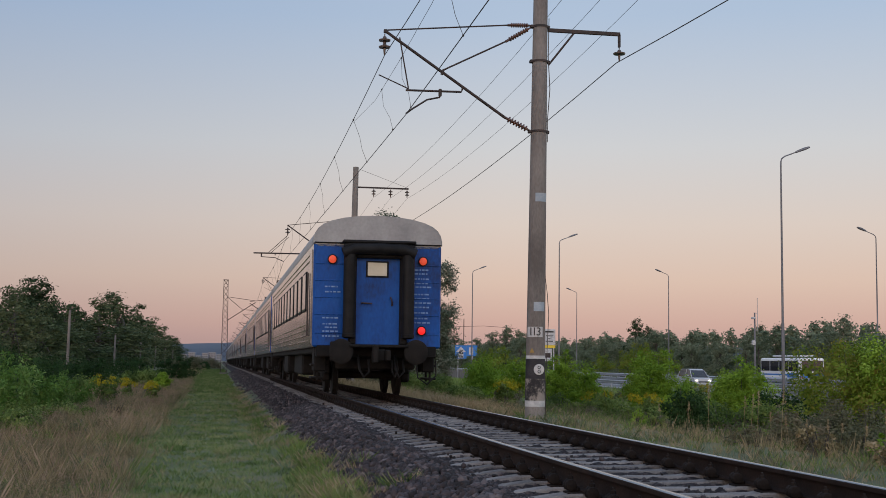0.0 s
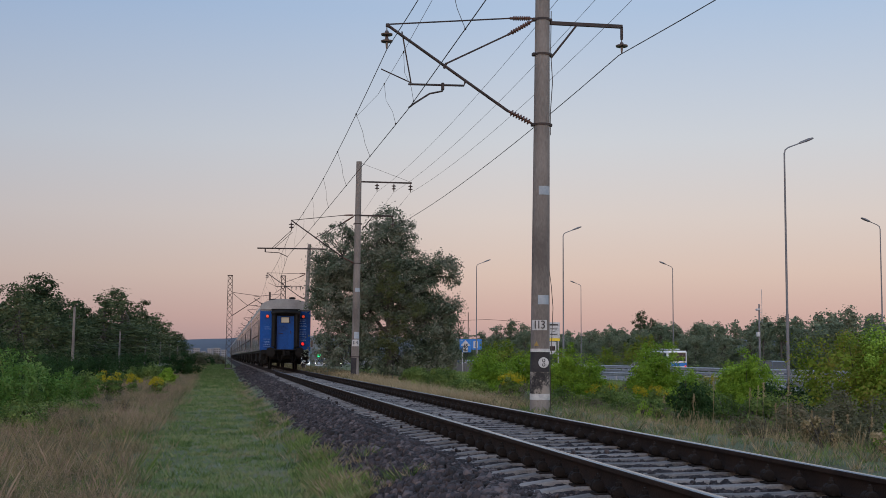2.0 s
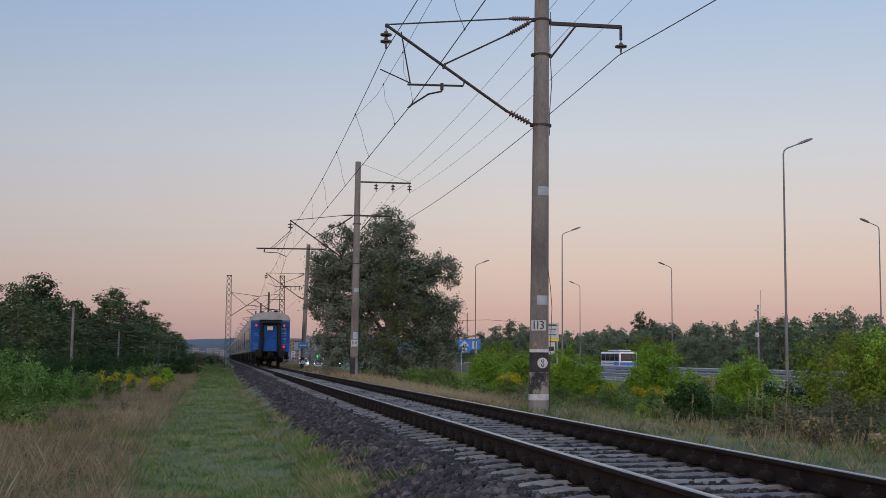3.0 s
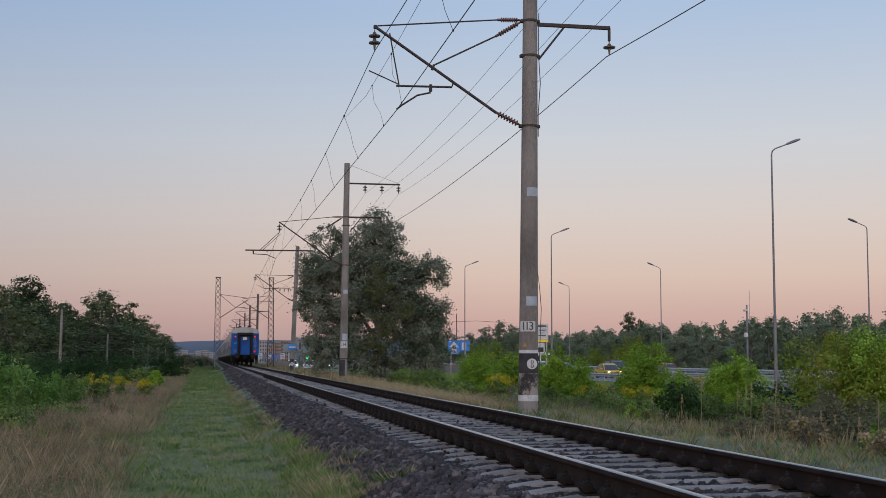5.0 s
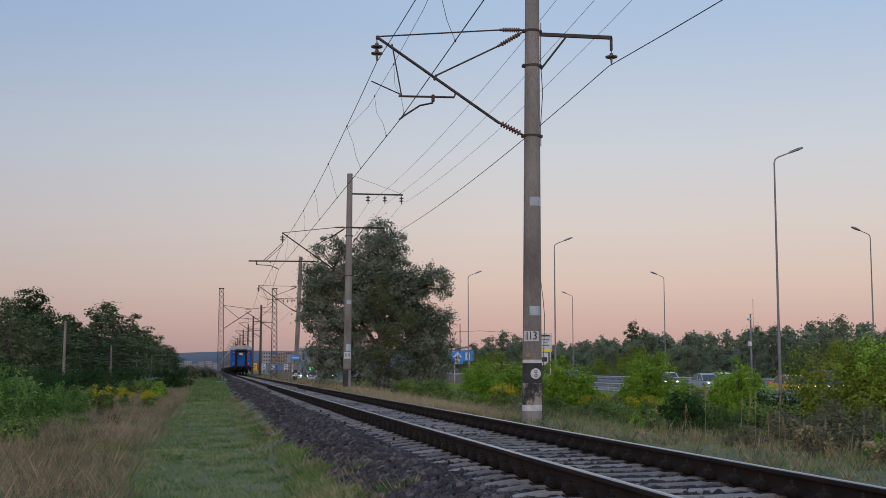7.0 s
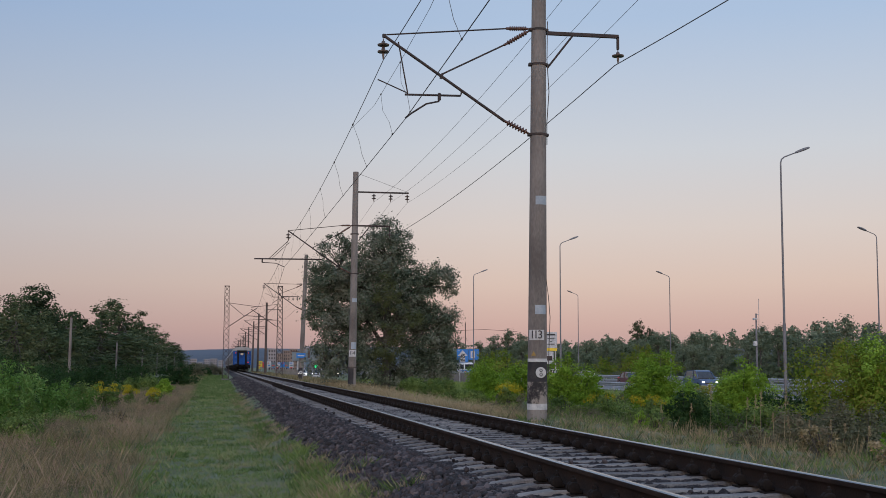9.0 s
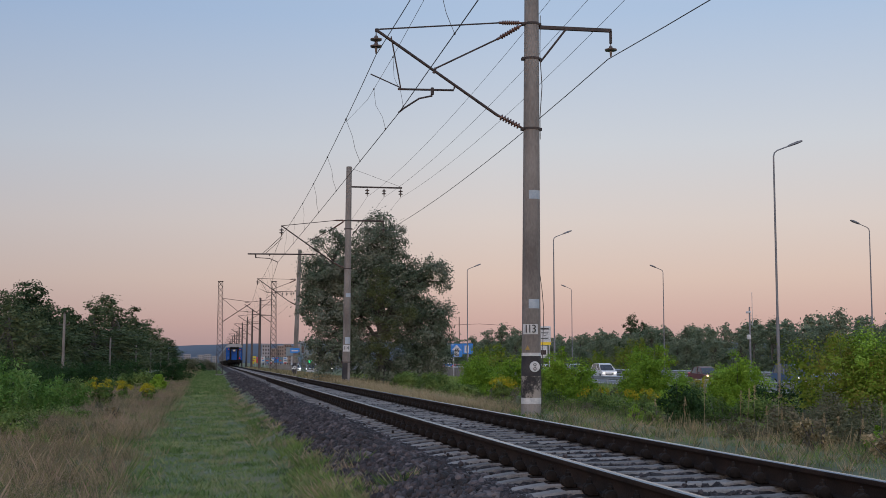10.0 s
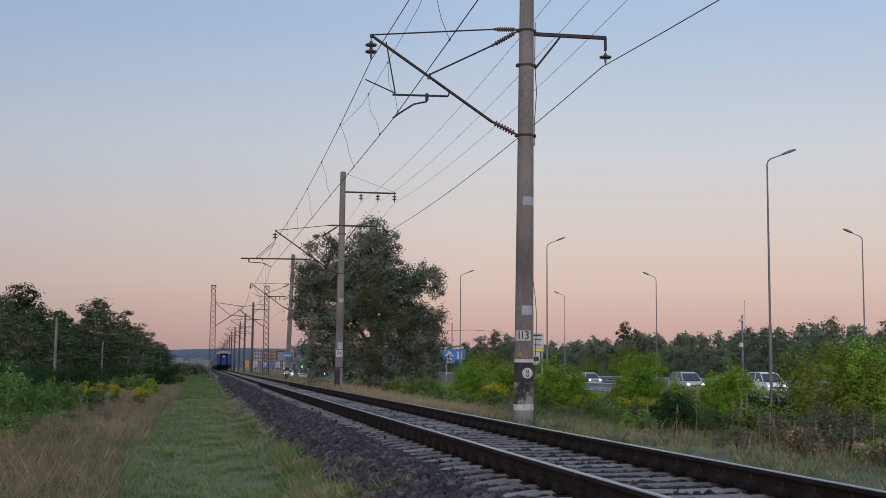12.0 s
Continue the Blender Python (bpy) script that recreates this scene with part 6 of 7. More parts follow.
block("showroom", "low pale commercial building with dark windows", 19.5, 285, -1.2, 6.0, 10, 3.6, M_BLOCKDARK, 5, 1)


def hoardings():
    cols = (M_YELLOW, M_REDSHEET, M_WHITEPAINT, M_TEAL, M_WHITEPAINT, M_SIGNBLUE, M_TEAL, M_WHITEPAINT)
    r = random.Random(2)
    for k, m in enumerate(cols):
        p = thing("hoarding", 6.4 + 1.15 * k, 330, -1.0, "bright painted advertising hoarding by the road", "hoarding", "advertising hoardings")
        Shape().box((0, 0, 2.35), (1.12, 0.15, 1.7 + r.uniform(-0.5, 0.3)), 0.03).make("panel", m, p)
        for j in range(3):
            Shape().box((r.uniform(-0.25, 0.25), -0.09, 1.6 + 0.6 * j), (r.uniform(0.3, 0.7), 0.03, 0.25), 0.01).make("bar", (M_SIGNBLUE, M_REDSHEET, M_TEAL)[(k + j) % 3], p)
        for xx in (-0.4, 0.4):
            Shape().tube([(xx, 0.1, -0.2), (xx, 0.1, 2.5)], 0.05, 6).make("post", M_STEELGREY, p)


hoardings()


def tower_crane():
    x, y = place(11.9, 500)
    p = thing("tower_crane", x, y, -1.5, "far thin red-brown tower crane above the trees", "crane")
    Shape().tube([(-8, 0, 0), (-8, 0, 20)], 0.16, 6).make("mast", M_RUST, p)
    Shape().tube([(-11, 0, 16.8), (0, 0, 17.3), (13, 0, 16.6)], 0.07, 5).make("jib", M_RUST, p)


tower_crane()


def block_wall():
    p = thing("block_wall", 4.4, 196, -0.8, "low grey concrete-block wall beside the track", "wall")
    s = Shape()
    for row in range(5):
        for k in range(9):
            s.box((0.2 + 0.41 * k + (0.2 if row % 2 else 0), 0, 0.12 + 0.25 * row), (0.40, 0.3, 0.24), 0.015)
    tagged(s.make("blocks", M_BRICKGREY, p), kind="stuff")


block_wall()


def billboard(x, y, z, w, h):
    p = thing("billboard", x, y, -1.2, "large dark grey billboard frame on a post", "billboard")
    Shape().box((0, 0, z + 1.2), (w, 0.3, h), 0.05).make("panel", M_TEAL, p)
    Shape().box((0, -0.02, z + 1.2 + h / 2), (w + 0.2, 0.4, 0.15), 0.03).make("frame", M_RUST, p)
    Shape().tube([(0, 0.2, -0.3), (0, 0.2, z + 1.0)], 0.2, 10).make("post", M_STEELGREY, p)


billboard(16.5, 255, 3.4, 5.0, 2.6)
billboard(12.0, 262, 3.0, 2.4, 1.9)


def signal_post():
    x, y = place(4.25, 240)
    p = thing("signal_post", x, y, -1.0, "roadside post with a lit green sign", "signal")
    Shape().tube([(0, 0, -0.2), (0, 0, 2.2)], 0.07, 8).make("post", M_STEELGREY, p)
    Shape().box((0, -0.1, 2.0), (0.5, 0.15, 0.6), 0.05).make("green_light", M_GREENGLOW, p, "green glowing panel")


signal_post()


# ---- the train ----
COACH = 24.54


def wheelset(parent, y):
    s = Shape()
    for sx in (-0.79, 0.79):
        s.lathe((sx - 0.07, y, 0.475), (1, 0, 0), [(0, 0.42), (0.01, 0.475), (0.11, 0.475), (0.12, 0.50), (0.14, 0.50), (0.145, 0.2)], 24)
    s.lathe((-0.8, y, 0.475), (1, 0, 0), [(0, 0.085), (1.6, 0.085)], 10)
    s.make("wheelset", M_UNDER, parent, "dark steel wheelset")


def bogie(parent, y):
    b = new("bogie")
    b.parent = parent
    b.location.y = y
    tagged(b, "sooty four-wheel bogie")
    s = Shape()
    for sx in (-1.0, 1.0):
        s.box((sx, 0, 0.62), (0.16, 3.3, 0.22), 0.04)
        for yy in (-1.2, 1.2):
            s.box((sx, yy, 0.48), (0.24, 0.36, 0.34), 0.05)
            s.lathe((sx, yy - 0.28, 0.55), (0, 0, 1), [(0, 0.11), (0.3, 0.11)], 10)
            s.lathe((sx, yy + 0.28, 0.55), (0, 0, 1), [(0, 0.11), (0.3, 0.11)], 10)
    s.box((0, 0, 0.75), (2.2, 0.5, 0.3), 0.05)
    s.make("bogie_frame", M_UNDER, b)
    wheelset(b, -1.2)
    wheelset(b, 1.2)


def coach():
    p = thing("passenger_coach", 0, 0, 0, "blue railway passenger coach with a grey roof, last of the train", "railway coach", "train coaches")
    L = 23.9
    roof_half = [(1.53, 3.52), (1.525, 3.64), (1.49, 3.76), (1.42, 3.87), (1.30, 3.965), (1.1, 4.05), (0.82, 4.12), (0.45, 4.17), (0.0, 4.19)]
    roof = roof_half + [(-x, z) for x, z in roof_half[-2::-1]]
    # end wall, blue
    e = Shape().box((0, 0.06, 2.33), (3.06, 0.12, 2.40), 0.05)
    end = e.make("end_wall", M_BLUE, p, "blue painted end wall with pressed ribs")
    for z in (1.45, 1.88, 2.27, 2.66, 3.05):
        for sx in (-1.12, 1.12):
            Shape().box((sx, -0.005, z), (0.74, 0.025, 0.022), 0.006).make("rib", M_BLUE, end)
    rp = Shape().loft([[(x * 0.985, y, z) for x, z in roof] for y in (-0.015, 0.05)])
    Shape().box((0, -0.01, 3.535), (3.05, 0.05, 0.03), 0.008).make("seam", M_UNDER, end, "dark seam under the roof")
    rp.make("roof_end", M_ROOF, p, "pale grey roof end panel")
    r = Shape().loft([[(x, y, z) for x, z in roof + [(-1.4, 3.45), (1.4, 3.45)]] for y in (0.0, L / 2, L)])
    for y in (0.0, L - 0.04):
        r.loft([[(x * k, y + d, (z - 3.5) * k + 3.5) for x, z in roof] for k, d in ((1.0, 0.0), (1.012, 0.0), (1.012, 0.04), (1.0, 0.04))], closed=False, caps=False)
    r.make("roof", M_ROOF, p, "pale grey ribbed roof")
    v = Shape()
    for k in range(9):
        v.lathe((-0.55 if k % 2 else 0.5, 2.0 + 2.45 * k, 4.12), (0, 0, 1), [(0, 0.14), (0.16, 0.14), (0.17, 0.22), (0.25, 0.2), (0.28, 0.05)], 10)
    tagged(v.make("roof_vents", M_UNDER, p, "row of small dark roof vents"), kind="stuff")
    for sx in (-1, 1):
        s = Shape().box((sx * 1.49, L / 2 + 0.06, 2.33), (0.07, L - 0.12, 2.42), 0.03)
        side = s.make("side_wall", M_SIDE, p, "dusty pale-blue side wall with the warm sky reflection put into its colour")
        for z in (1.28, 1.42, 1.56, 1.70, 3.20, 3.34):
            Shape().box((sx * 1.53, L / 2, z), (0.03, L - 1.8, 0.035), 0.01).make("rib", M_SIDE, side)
        for k in range(11):
            y = 2.9 + 1.82 * k
            w = Shape().box((sx * 1.535, y, 2.52), (0.03, 1.12, 0.98), 0.06)
            w.make("window_frame", M_RUBBER, side, "dark rubber window frame")
            Shape().box((sx * 1.545, y, 2.52), (0.03, 1.02, 0.88), 0.05).make("window_pane", M_PANE, side, "pane with the pale sky reflection put into its colour")
        for y in (0.75, L - 0.75):
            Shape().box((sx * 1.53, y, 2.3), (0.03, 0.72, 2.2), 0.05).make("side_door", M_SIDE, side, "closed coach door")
            Shape().tube([(sx * 1.57, y + 0.5, 1.4), (sx * 1.57, y + 0.5, 2.9)], 0.018, 6).make("hand_rail", M_RUST, side)
    # door and gangway
    Shape().box((0.0, -0.02, 2.22), (1.06, 0.05, 2.06), 0.03).make("end_door", M_BLUE, end, "closed blue gangway door")
    Shape().box((-0.02, -0.05, 2.94), (0.54, 0.03, 0.38), 0.05).make("door_window_frame", M_RUBBER, end)
    Shape().box((-0.02, -0.06, 2.94), (0.46, 0.03, 0.31), 0.05).make("door_window", M_PALEGLASS, end, "door window with the sky reflection put into its pale colour")
    Shape().tube([(-0.38, -0.06, 2.15), (-0.38, -0.13, 2.15), (-0.14, -0.13, 2.14)], 0.02, 6).make("door_handle", M_RUST, end)
    Shape().tube([(0.34, -0.06, 2.1), (0.34, -0.10, 2.18), (0.30, -0.10, 2.3)], 0.02, 6).make("latch", M_RUST, end)
    g = new("gangway")
    g.parent = p
    tagged(g, "black rubber gangway bellows round the end door")
    for sx in (-1, 1):
        t = Shape().tube([(sx * 0.70, -0.26, 1.38), (sx * 0.695, -0.28, 1.9), (sx * 0.70, -0.27, 2.5), (sx * 0.70, -0.25, 3.36)], 0.145, 16)
        t.lathe((sx * 0.70, -0.26, 1.33), (0, 0, 1), [(0, 0.09), (0.03, 0.15), (0.1, 0.155), (0.12, 0.14)], 16)
        t.make("side_tube", M_RUBBER, g)
        Shape().box((sx * 0.61, -0.1, 2.3), (0.15, 0.28, 2.2), 0.02).make("side_frame", M_UNDER, g, "dark steel gangway frame")
        Shape().box((sx * 0.53, -0.06, 2.22), (0.03, 0.09, 2.06), 0.01).make("door_post", M_UNDER, g)
    Shape().tube([(-0.86, -0.3, 3.28), (-0.6, -0.3, 3.38), (0, -0.3, 3.40), (0.6, -0.3, 3.38), (0.86, -0.3, 3.28)], 0.13, 14).make("top_tube", M_RUBBER, g)
    Shape().tube([(-0.84, -0.24, 3.44), (-0.5, -0.25, 3.50), (0, -0.25, 3.51), (0.5, -0.25, 3.50), (0.84, -0.24, 3.44)], 0.075, 10).make("top_tube", M_RUBBER, g)
    Shape().box((0, -0.12, 3.24), (1.2, 0.22, 0.1), 0.03).make("lintel", M_UNDER, g)
    Shape().box((0, -0.16, 3.555), (1.74, 0.36, 0.07), 0.03).make("hood", M_RUBBER, g)
    Shape().box((0, -0.25, 1.16), (1.4, 0.5, 0.07), 0.02).make("bridge_plate", M_UNDER, g, "dark folded bridge plate")
    for x, z, m, lab in ((-1.09, 3.15, M_TAILOFF, "dim orange-red tail lamp"), (1.08, 3.15, M_TAILOFF, "dim orange tail lamp"), (1.06, 1.53, M_TAIL, "lit red tail lamp")):
        Shape().lathe((x, 0.0, z), (0, -1, 0), [(0, 0.115), (0.05, 0.115), (0.055, 0.10)], 20).make("lamp_rim", M_UNDER, end)
        Shape().lathe((x, -0.03, z), (0, -1, 0), [(0, 0.095), (0.04, 0.09), (0.055, 0.05)], 20).make("tail_lamp", m, end, lab)
    # stencilled data, as bars
    rr = random.Random(9)
    rows = [(-1.1, z, 0.42) for z in (2.52, 2.40, 1.80, 1.66, 1.58, 1.49, 1.38)] + [(1.02, z, 0.5) for z in (2.95, 2.86, 2.74, 2.64, 2.55, 2.38, 2.28, 2.18, 2.08, 1.95, 1.82, 1.72)]
    for x, z, w in rows:
        s = Shape()
        q = x - w / 2 + rr.uniform(0, 0.12)
        while q < x + w / 2 - 0.05:
            l = rr.uniform(0.03, 0.11)
            s.box((q + l / 2, -0.003, z), (l, 0.01, 0.034), 0.002)
            q += l + 0.025
        s.make("stencil_bar", M_PAPERTEXT, end, "faded pale stencilled bars")
    # under the end
    Shape().box((0, 0.12, 1.05), (2.86, 0.24, 0.30), 0.03).make("buffer_beam", M_UNDER, p)
    Shape().box((0, 0.25, 0.80), (1.9, 0.10, 0.34), 0.03).make("drag_plate", M_UNDER, p)
    for sx in (-0.88, 0.88):
        Shape().box((sx, -0.02, 1.03), (0.46, 0.10, 0.46), 0.04).make("buffer_plate", M_UNDER, p)
    for sx in (-1.36, 1.36):
        for z in (0.42, 0.72):
            Shape().box((sx, 0.75, z), (0.3, 0.62, 0.05), 0.015).make("step", M_UNDER, p, "dark steel step")
        for yy in (0.46, 1.04):
            Shape().box((sx, yy, 0.7), (0.05, 0.05, 0.7), 0.01).make("step_bracket", M_UNDER, p)
    for sx in (-0.88, 0.88):
        b = Shape().lathe((sx, 0.1, 1.03), (0, -1, 0), [(0, 0.16), (0.25, 0.15), (0.26, 0.11), (0.48, 0.11), (0.50, 0.27), (0.54, 0.285), (0.56, 0.22)], 28)
        b.make("buffer", M_UNDER, p, "round dark buffer")
    c = Shape().box((0.02, -0.25, 0.95), (0.3, 0.55, 0.3), 0.05).box((-0.1, -0.55, 0.98), (0.13, 0.3, 0.42), 0.03).box((0.2, -0.52, 0.95), (0.12, 0.24, 0.26), 0.03)
    c.make("coupler", M_UNDER, p, "sooty automatic coupler")
    for x0, x1 in ((-0.45, -0.2), (0.4, 0.62), (0.45, 0.35)):
        Shape().tube([(x0, -0.05, 0.95), (x0 + 0.03, -0.22, 0.62), ((x0 + x1) / 2, -0.28, 0.45), (x1, -0.24, 0.58), (x1, -0.1, 0.85)], 0.028, 8).make("brake_hose", M_RUBBER, p, "hanging black brake hose")
    Shape().tube([(0.95, 0, 0.8), (0.98, -0.1, 0.45), (1.2, -0.12, 0.3), (1.42, -0.08, 0.5), (1.42, 0, 0.85)], 0.018, 6).make("cable_loop", M_RUBBER, p)
    for sx in (-1.3, 1.3):
        Shape().box((sx, 0.7, 0.82), (0.3, 0.7, 0.5), 0.03).make("step_box", M_UNDER, p)
    Shape().box((0, L / 2, 1.06), (2.9, L - 0.4, 0.16), 0.03).make("floor_frame", M_UNDER, p)
    for k, (y, l, x) in enumerate(((7.2, 1.8, -0.9), (9.8, 2.4, 0.85), (10.4, 2.2, -0.8), (13.2, 1.4, 0.7), (13.8, 2.2, -0.95), (16.2, 1.6, 0.9))):
        Shape().box((x, y, 0.72), (0.9, l, 0.6), 0.05).make("equipment_box", M_UNDER, p)
    bogie(p, 3.5)
    bogie(p, L - 3.5)
    p.scale = (1, 1, 1.025)
    return p


coaches = [coach()]
for k in range(1, 14):
    c = copy_thing(coaches[0], pose(0, COACH * k, 0))
    tagged(c, "railway passenger coach coupled in the train")
    for o in c.children_recursive:
        if o.name.startswith("stencil_bar"):
            bpy.data.objects.remove(o)
            continue
        if o.name.startswith("tail_lamp"):
            o.data = o.data.copy()
            o.data.materials[0] = M_UNDER
            tagged(o, "unlit tail lamp")
    coaches.append(c)


# ---- road traffic; every car is built nose toward -y ----
def paint(name, c):
    return material(name, [tuple(v * 0.85 for v in c), c], rough=0.28, scale=1.0, fine=8, bump=0)


def car(name, label, colour, L=4.3, W=1.75, H=1.48, kind="sedan", warm=False, away=False):
    p = thing(name, 0, 0, ROAD_Z, label, "car", "cars on the road")
    body_m = paint("car_paint_" + name, colour)
    h0, belt = 0.22, H * 0.60
    hood = belt * 0.93
    if kind == "sedan":
        low = [(0, 0.45), (0.03, hood * 0.82), (0.15, hood * 0.92), (1.15, hood), (L - 0.75, belt), (L - 0.08, belt * 0.96), (L, 0.5)]
        top = [(0.95, belt * 0.97), (1.75, H - 0.10), (2.05, H - 0.02), (2.45, H), (3.0, H - 0.03), (3.3, H - 0.10), (L - 0.5, belt * 0.99)]
    else:
        low = [(0, 0.45), (0.03, hood * 0.82), (0.12, hood * 0.92), (1.0, hood), (L - 0.2, belt), (L - 0.03, belt * 0.9), (L, 0.5)]
        top = [(0.8, belt * 0.97), (1.55, H - 0.12), (1.85, H - 0.02), (2.3, H), (L - 0.75, H - 0.02), (L - 0.4, H - 0.09), (L - 0.1, belt * 0.99)]
    def shell(pts, w0, w1, zb):
        out = []
        for side in (-1, 1):
            ring = [(side * w0 / 2, y, zb) for y in (pts[-1][0], pts[0][0])]
            for y, z in pts:
                t = (z - zb) / max(1e-3, max(q[1] for q in pts) - zb)
                end = 0.88 if y in (pts[0][0], pts[-1][0]) else 1.0
                ring.append((side * (w0 + (w1 - w0) * t) / 2 * end, y - L / 2, z))
            ring[0] = (side * w0 / 2 * 0.95, pts[-1][0] - L / 2, zb)
            ring[1] = (side * w0 / 2 * 0.95, pts[0][0] - L / 2, zb)
            out.append(ring)
        return out
    body = Shape().loft(shell(low, W, W * 0.97, h0)).make("body", body_m, p, smooth=30)
    Shape().loft(shell(top, W * 0.93, W * 0.72, belt * 0.9)).make("glasshouse", M_DARKGLASS, p, "dark car windows", smooth=30)
    roof = [(y, z + 0.012) for y, z in top[1:-1]]
    Shape().loft([[(sx * W * 0.37, y - L / 2, z) for y, z in roof] + [(sx * W * 0.37, y - L / 2, z - 0.05) for y, z in roof[::-1]] for sx in (-1, 1)]).make("roof_panel", body_m, p, smooth=30)
    for sx in (-1, 1):
        for i, (a, b) in enumerate(((top[0], top[1]), (top[-1], top[-2]))):
            Shape().tube([(sx * W * 0.455, a[0] - L / 2, a[1]), (sx * W * 0.37, b[0] - L / 2, b[1])], 0.035, 5).make("pillar", body_m, p)
        ym = 2.35
        Shape().tube([(sx * W * 0.468, ym - L / 2, belt * 0.95), (sx * W * 0.375, ym - L / 2, H - 0.03)], 0.03, 5).make("pillar", body_m, p)
        Shape().box((sx * (W / 2 + 0.07), 1.35 - L / 2, belt + 0.06), (0.16, 0.1, 0.12), 0.03).make("mirror", body_m, p)
        for y in (0.82, L - 0.8):
            w = Shape().lathe((sx * (W / 2 - 0.12) - 0.1, y - L / 2, 0.31), (1, 0, 0), [(0, 0.24), (0.02, 0.31), (0.18, 0.31), (0.20, 0.24)], 16).make("wheel", M_RUBBER, p)
            Shape().lathe((sx * (W / 2 - 0.01) - 0.015, y - L / 2, 0.31), (1, 0, 0), [(0, 0.19), (0.03, 0.18)], 12).make("rim", M_STEELGREY, w)
        Shape().box((sx * W * 0.35, -L / 2 + 0.03, 0.66), (0.22, 0.10, 0.11), 0.04).make("headlight", M_STEELGREY if away else (M_HEADWARM if warm else M_HEAD), p, "headlight" if away else "lit headlight")
        Shape().box((sx * W * 0.38, L / 2 - 0.03, 0.8), (0.22, 0.10, 0.22), 0.04).make("tail_light", M_TAILCAR, p, "red tail light")
    Shape().box((0, -L / 2 + 0.02, 0.52), (W * 0.5, 0.06, 0.14), 0.03).make("grille", M_BLACK, p)
    Shape().box((0, L / 2 + 0.01, 0.62), (0.52, 0.02, 0.12), 0.01).make("number_bar", M_WHITEPAINT, p, "white plate")
    Shape().box((0, -L / 2 - 0.005, 0.42), (0.52, 0.02, 0.11), 0.01).make("number_bar", M_WHITEPAINT, p, "white plate")
    return p


def bus():
    p = thing("bus", 0, 0, ROAD_Z, "white bus with blue stripes and dark windows", "bus")
    L, W, H = 8.6, 2.45, 3.0
    white = paint("white_bus_paint", (0.72, 0.73, 0.74))
    Shape().box((0, 0, 1.68), (W, L, H - 0.68), 0.14).make("body", white, p)
    Shape().box((0, 0.3, H + 0.03), (W * 0.7, L * 0.6, 0.12), 0.04).make("roof_hatch", white, p)
    for sx in (-1, 1):
        Shape().box((sx * W / 2, 0, 0.75), (0.03, L - 0.4, 0.42), 0.01).make("blue_skirt", M_SIGNBLUE, p, "blue painted skirt")
        Shape().box((sx * W / 2, -0.6, 1.28), (0.03, L - 2.2, 0.14), 0.01).make("blue_stripe", M_SIGNBLUE, p)
        Shape().box((sx * W / 2, 2.9, 1.22), (0.032, 2.4, 0.42), 0.01).make("blue_stripe", M_SIGNBLUE, p)
        for k in range(4):
            Shape().box((sx * W / 2, -3.05 + 2.0 * k, 2.08), (0.035, 1.9, 0.95), 0.04).make("window", M_DARKGLASS, p)
        for y in (-2.6, 2.5):
            Shape().lathe((sx * (W / 2 - 0.15) - 0.12, y, 0.45), (1, 0, 0), [(0, 0.36), (0.02, 0.45), (0.24, 0.45), (0.26, 0.36)], 18).make("wheel", M_RUBBER, p)
        Shape().box((sx * (W / 2 + 0.12), -L / 2 - 0.1, 2.0), (0.14, 0.14, 0.4), 0.04).make("mirror", M_RUBBER, p)
        Shape().box((sx * 1.0, L / 2, 0.95), (0.2, 0.04, 0.3), 0.02).make("tail_light", M_TAILCAR, p, "red tail light")
    for y, h in ((-L / 2, 1.25), (L / 2, 1.0)):
        Shape().box((0, y, 2.1), (W - 0.35, 0.04, h), 0.05).make("window", M_DARKGLASS, p, "wide dark end window")
        Shape().box((0, y, 1.2), (W - 0.1, 0.035, 0.42), 0.02).make("blue_stripe", M_SIGNBLUE, p)
    return p


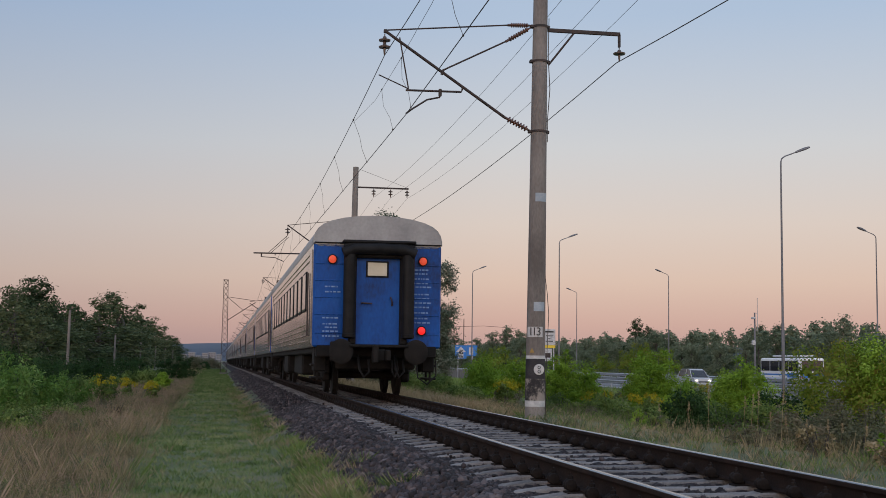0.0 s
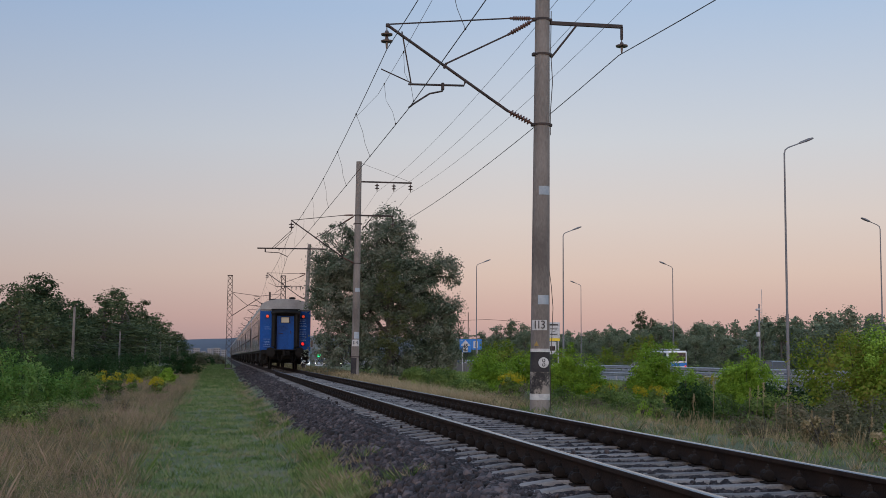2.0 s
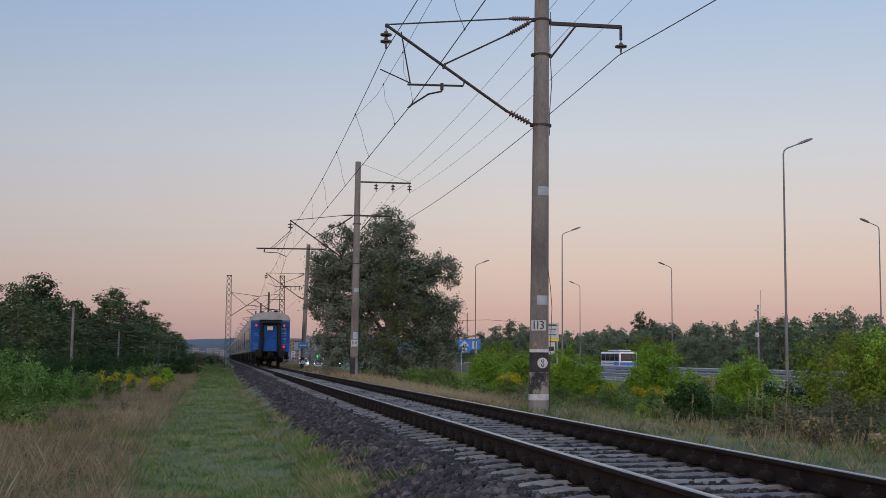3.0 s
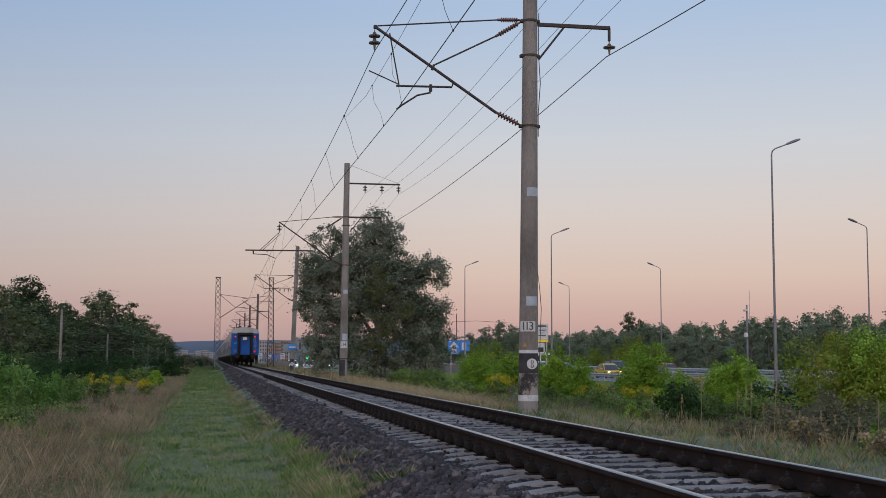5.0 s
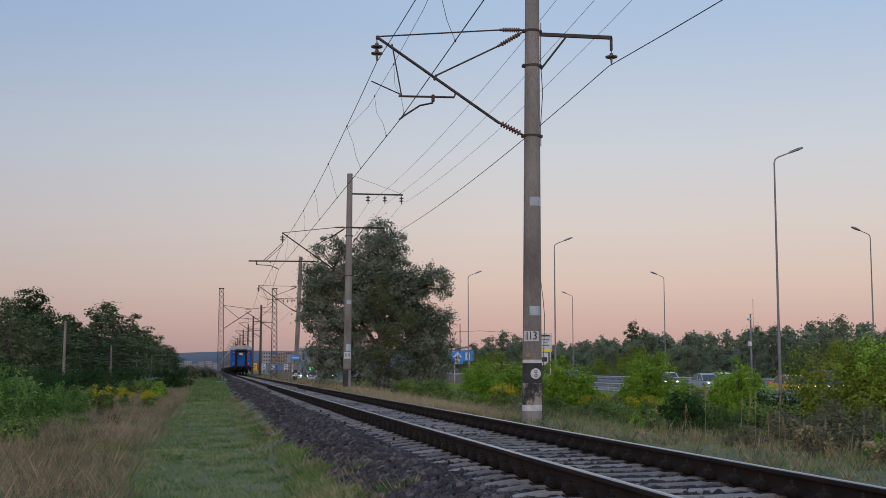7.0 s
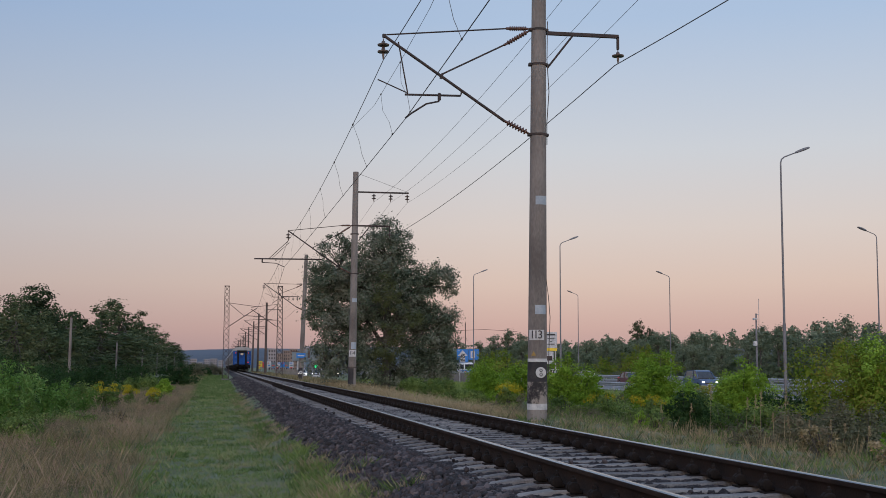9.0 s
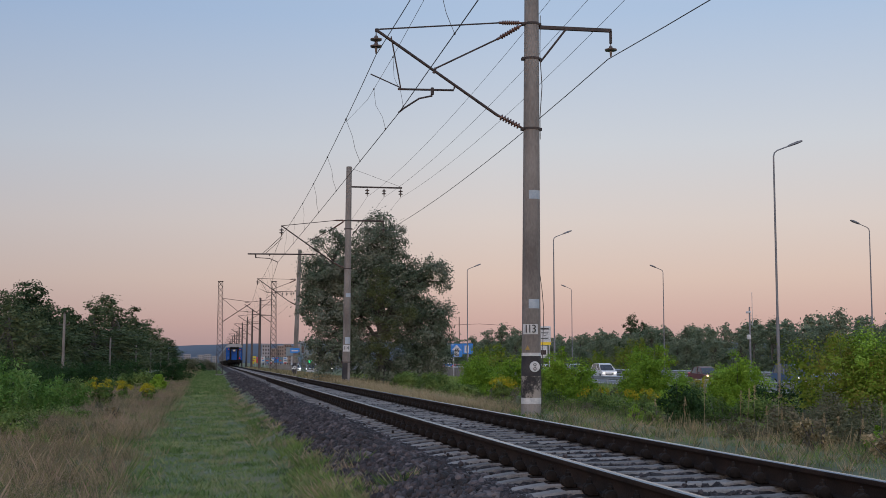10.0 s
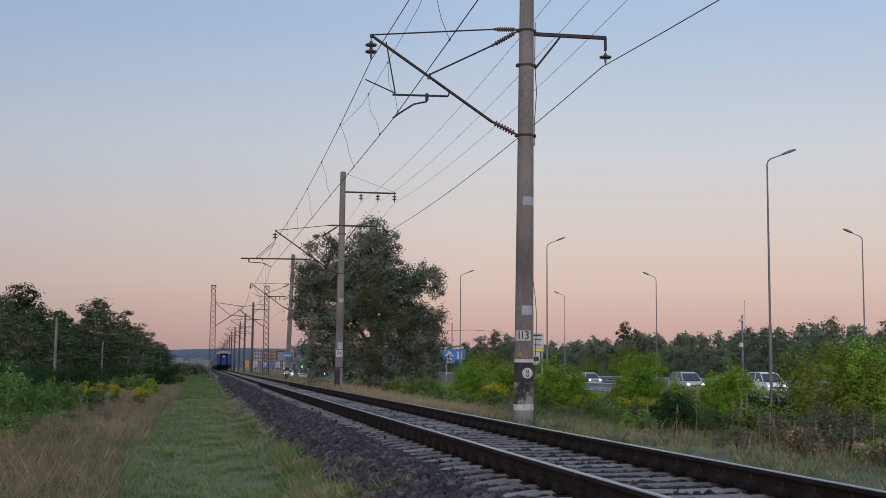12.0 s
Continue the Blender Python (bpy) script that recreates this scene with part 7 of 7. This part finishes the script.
# lane x, place at 0 s, metres a second (minus: toward the camera)
SILVER, WHITE, DARK = (0.42, 0.44, 0.47), (0.75, 0.75, 0.75), (0.02, 0.03, 0.05)
traffic = [
    (car("van", "pale silver van on the road", SILVER, 4.4, 1.8, 1.7, "hatch"), 40.0, 111.9, -27.8),
    (car("car", "dark red car with lit headlights", (0.16, 0.02, 0.02), 4.1, 1.7, 1.45, "hatch", True), 40.0, 172.4, -23.6),
    (car("car", "dark blue off-road car driving away", (0.03, 0.05, 0.09), 4.5, 1.85, 1.75, "hatch", False, True), 46.0, 48.3, 30.6),
    (car("car", "silver hatchback driving away", SILVER, 4.2, 1.75, 1.48, "hatch", False, True), 46.0, 85.5, 30.6),
    (car("car", "yellow car with lit headlights", (0.55, 0.36, 0.03), 4.3, 1.75, 1.46, "sedan", True), 36.5, 227.8, -20.6),
    (car("car", "dark blue off-road car with lit headlights", (0.02, 0.04, 0.10), 4.6, 1.85, 1.75, "hatch"), 40.0, 249.3, -23.3),
    (car("car", "silver-blue sedan with warm headlights", (0.30, 0.35, 0.40), 4.3, 1.75, 1.46, "sedan", True), 40.0, 268.5, -22.9),
    (car("car", "brown old sedan on the road", (0.10, 0.06, 0.035), 4.2, 1.65, 1.42, "sedan"), 40.0, 278.7, -22.8),
    (car("car", "red sedan driving away", (0.35, 0.02, 0.02), 4.3, 1.75, 1.47, "sedan", False, True), 46.0, 10.3, 24.7),
    (car("car", "white sedan driving away", WHITE, 4.4, 1.75, 1.47, "sedan", False, True), 50.0, 16.5, 18.4),
    (car("car", "maroon sedan with lit headlights", (0.12, 0.03, 0.03), 4.3, 1.75, 1.46, "sedan", True), 40.0, 336.2, -22.8),
    (car("car", "blue off-road car with bright headlights", (0.05, 0.10, 0.20), 4.5, 1.85, 1.72, "hatch"), 40.0, 294.4, -20.4),
    (car("car", "white off-road car with bright headlights", WHITE, 4.4, 1.85, 1.72, "hatch"), 40.0, 360.5, -22.2),
    (car("car", "silver off-road car with lit headlights", SILVER, 4.2, 1.8, 1.68, "hatch"), 36.5, 320.4, -18.2),
    (car("car", "silver sedan with lit headlights", SILVER, 4.3, 1.75, 1.46, "sedan"), 40.0, 403.8, -21.9),
    (car("car", "white hatchback driving away", WHITE, 4.1, 1.7, 1.5, "hatch", False, True), 46.0, -51.0, 24.4),
    (bus(), 50.0, 112.6, 18.1),
]


for x, y, c, lab in ((12.4, 212, SILVER, "silver car waiting with lit headlights"), (15.3, 214, DARK, "dark car waiting with lit headlights"), (10.2, 222, WHITE, "pale car waiting with lit headlights")):
    w = car("car", lab, c)
    w.matrix_basis = pose(x, y, -0.98, 0, 0, rs.uniform(-12, 12))


def motions():
    run = [(0.0, 29.7), (1.5, 65.5), (2.5, 88.8), (5.5, 154.0), (6.5, 175.0), (9.5, 233.0), (12.0, 281.0)]
    for k, c in enumerate(coaches):
        walk(c, [(t, pose(0, y + COACH * k, 0)) for t, y in run])
    for ob, x, y, v in traffic:
        walk(ob, [(t, pose(x, y + v * t, ROAD_Z, 0, 0, 180 if v > 0 else 0)) for t in (0.0, 6.0, 12.0)])


motions()
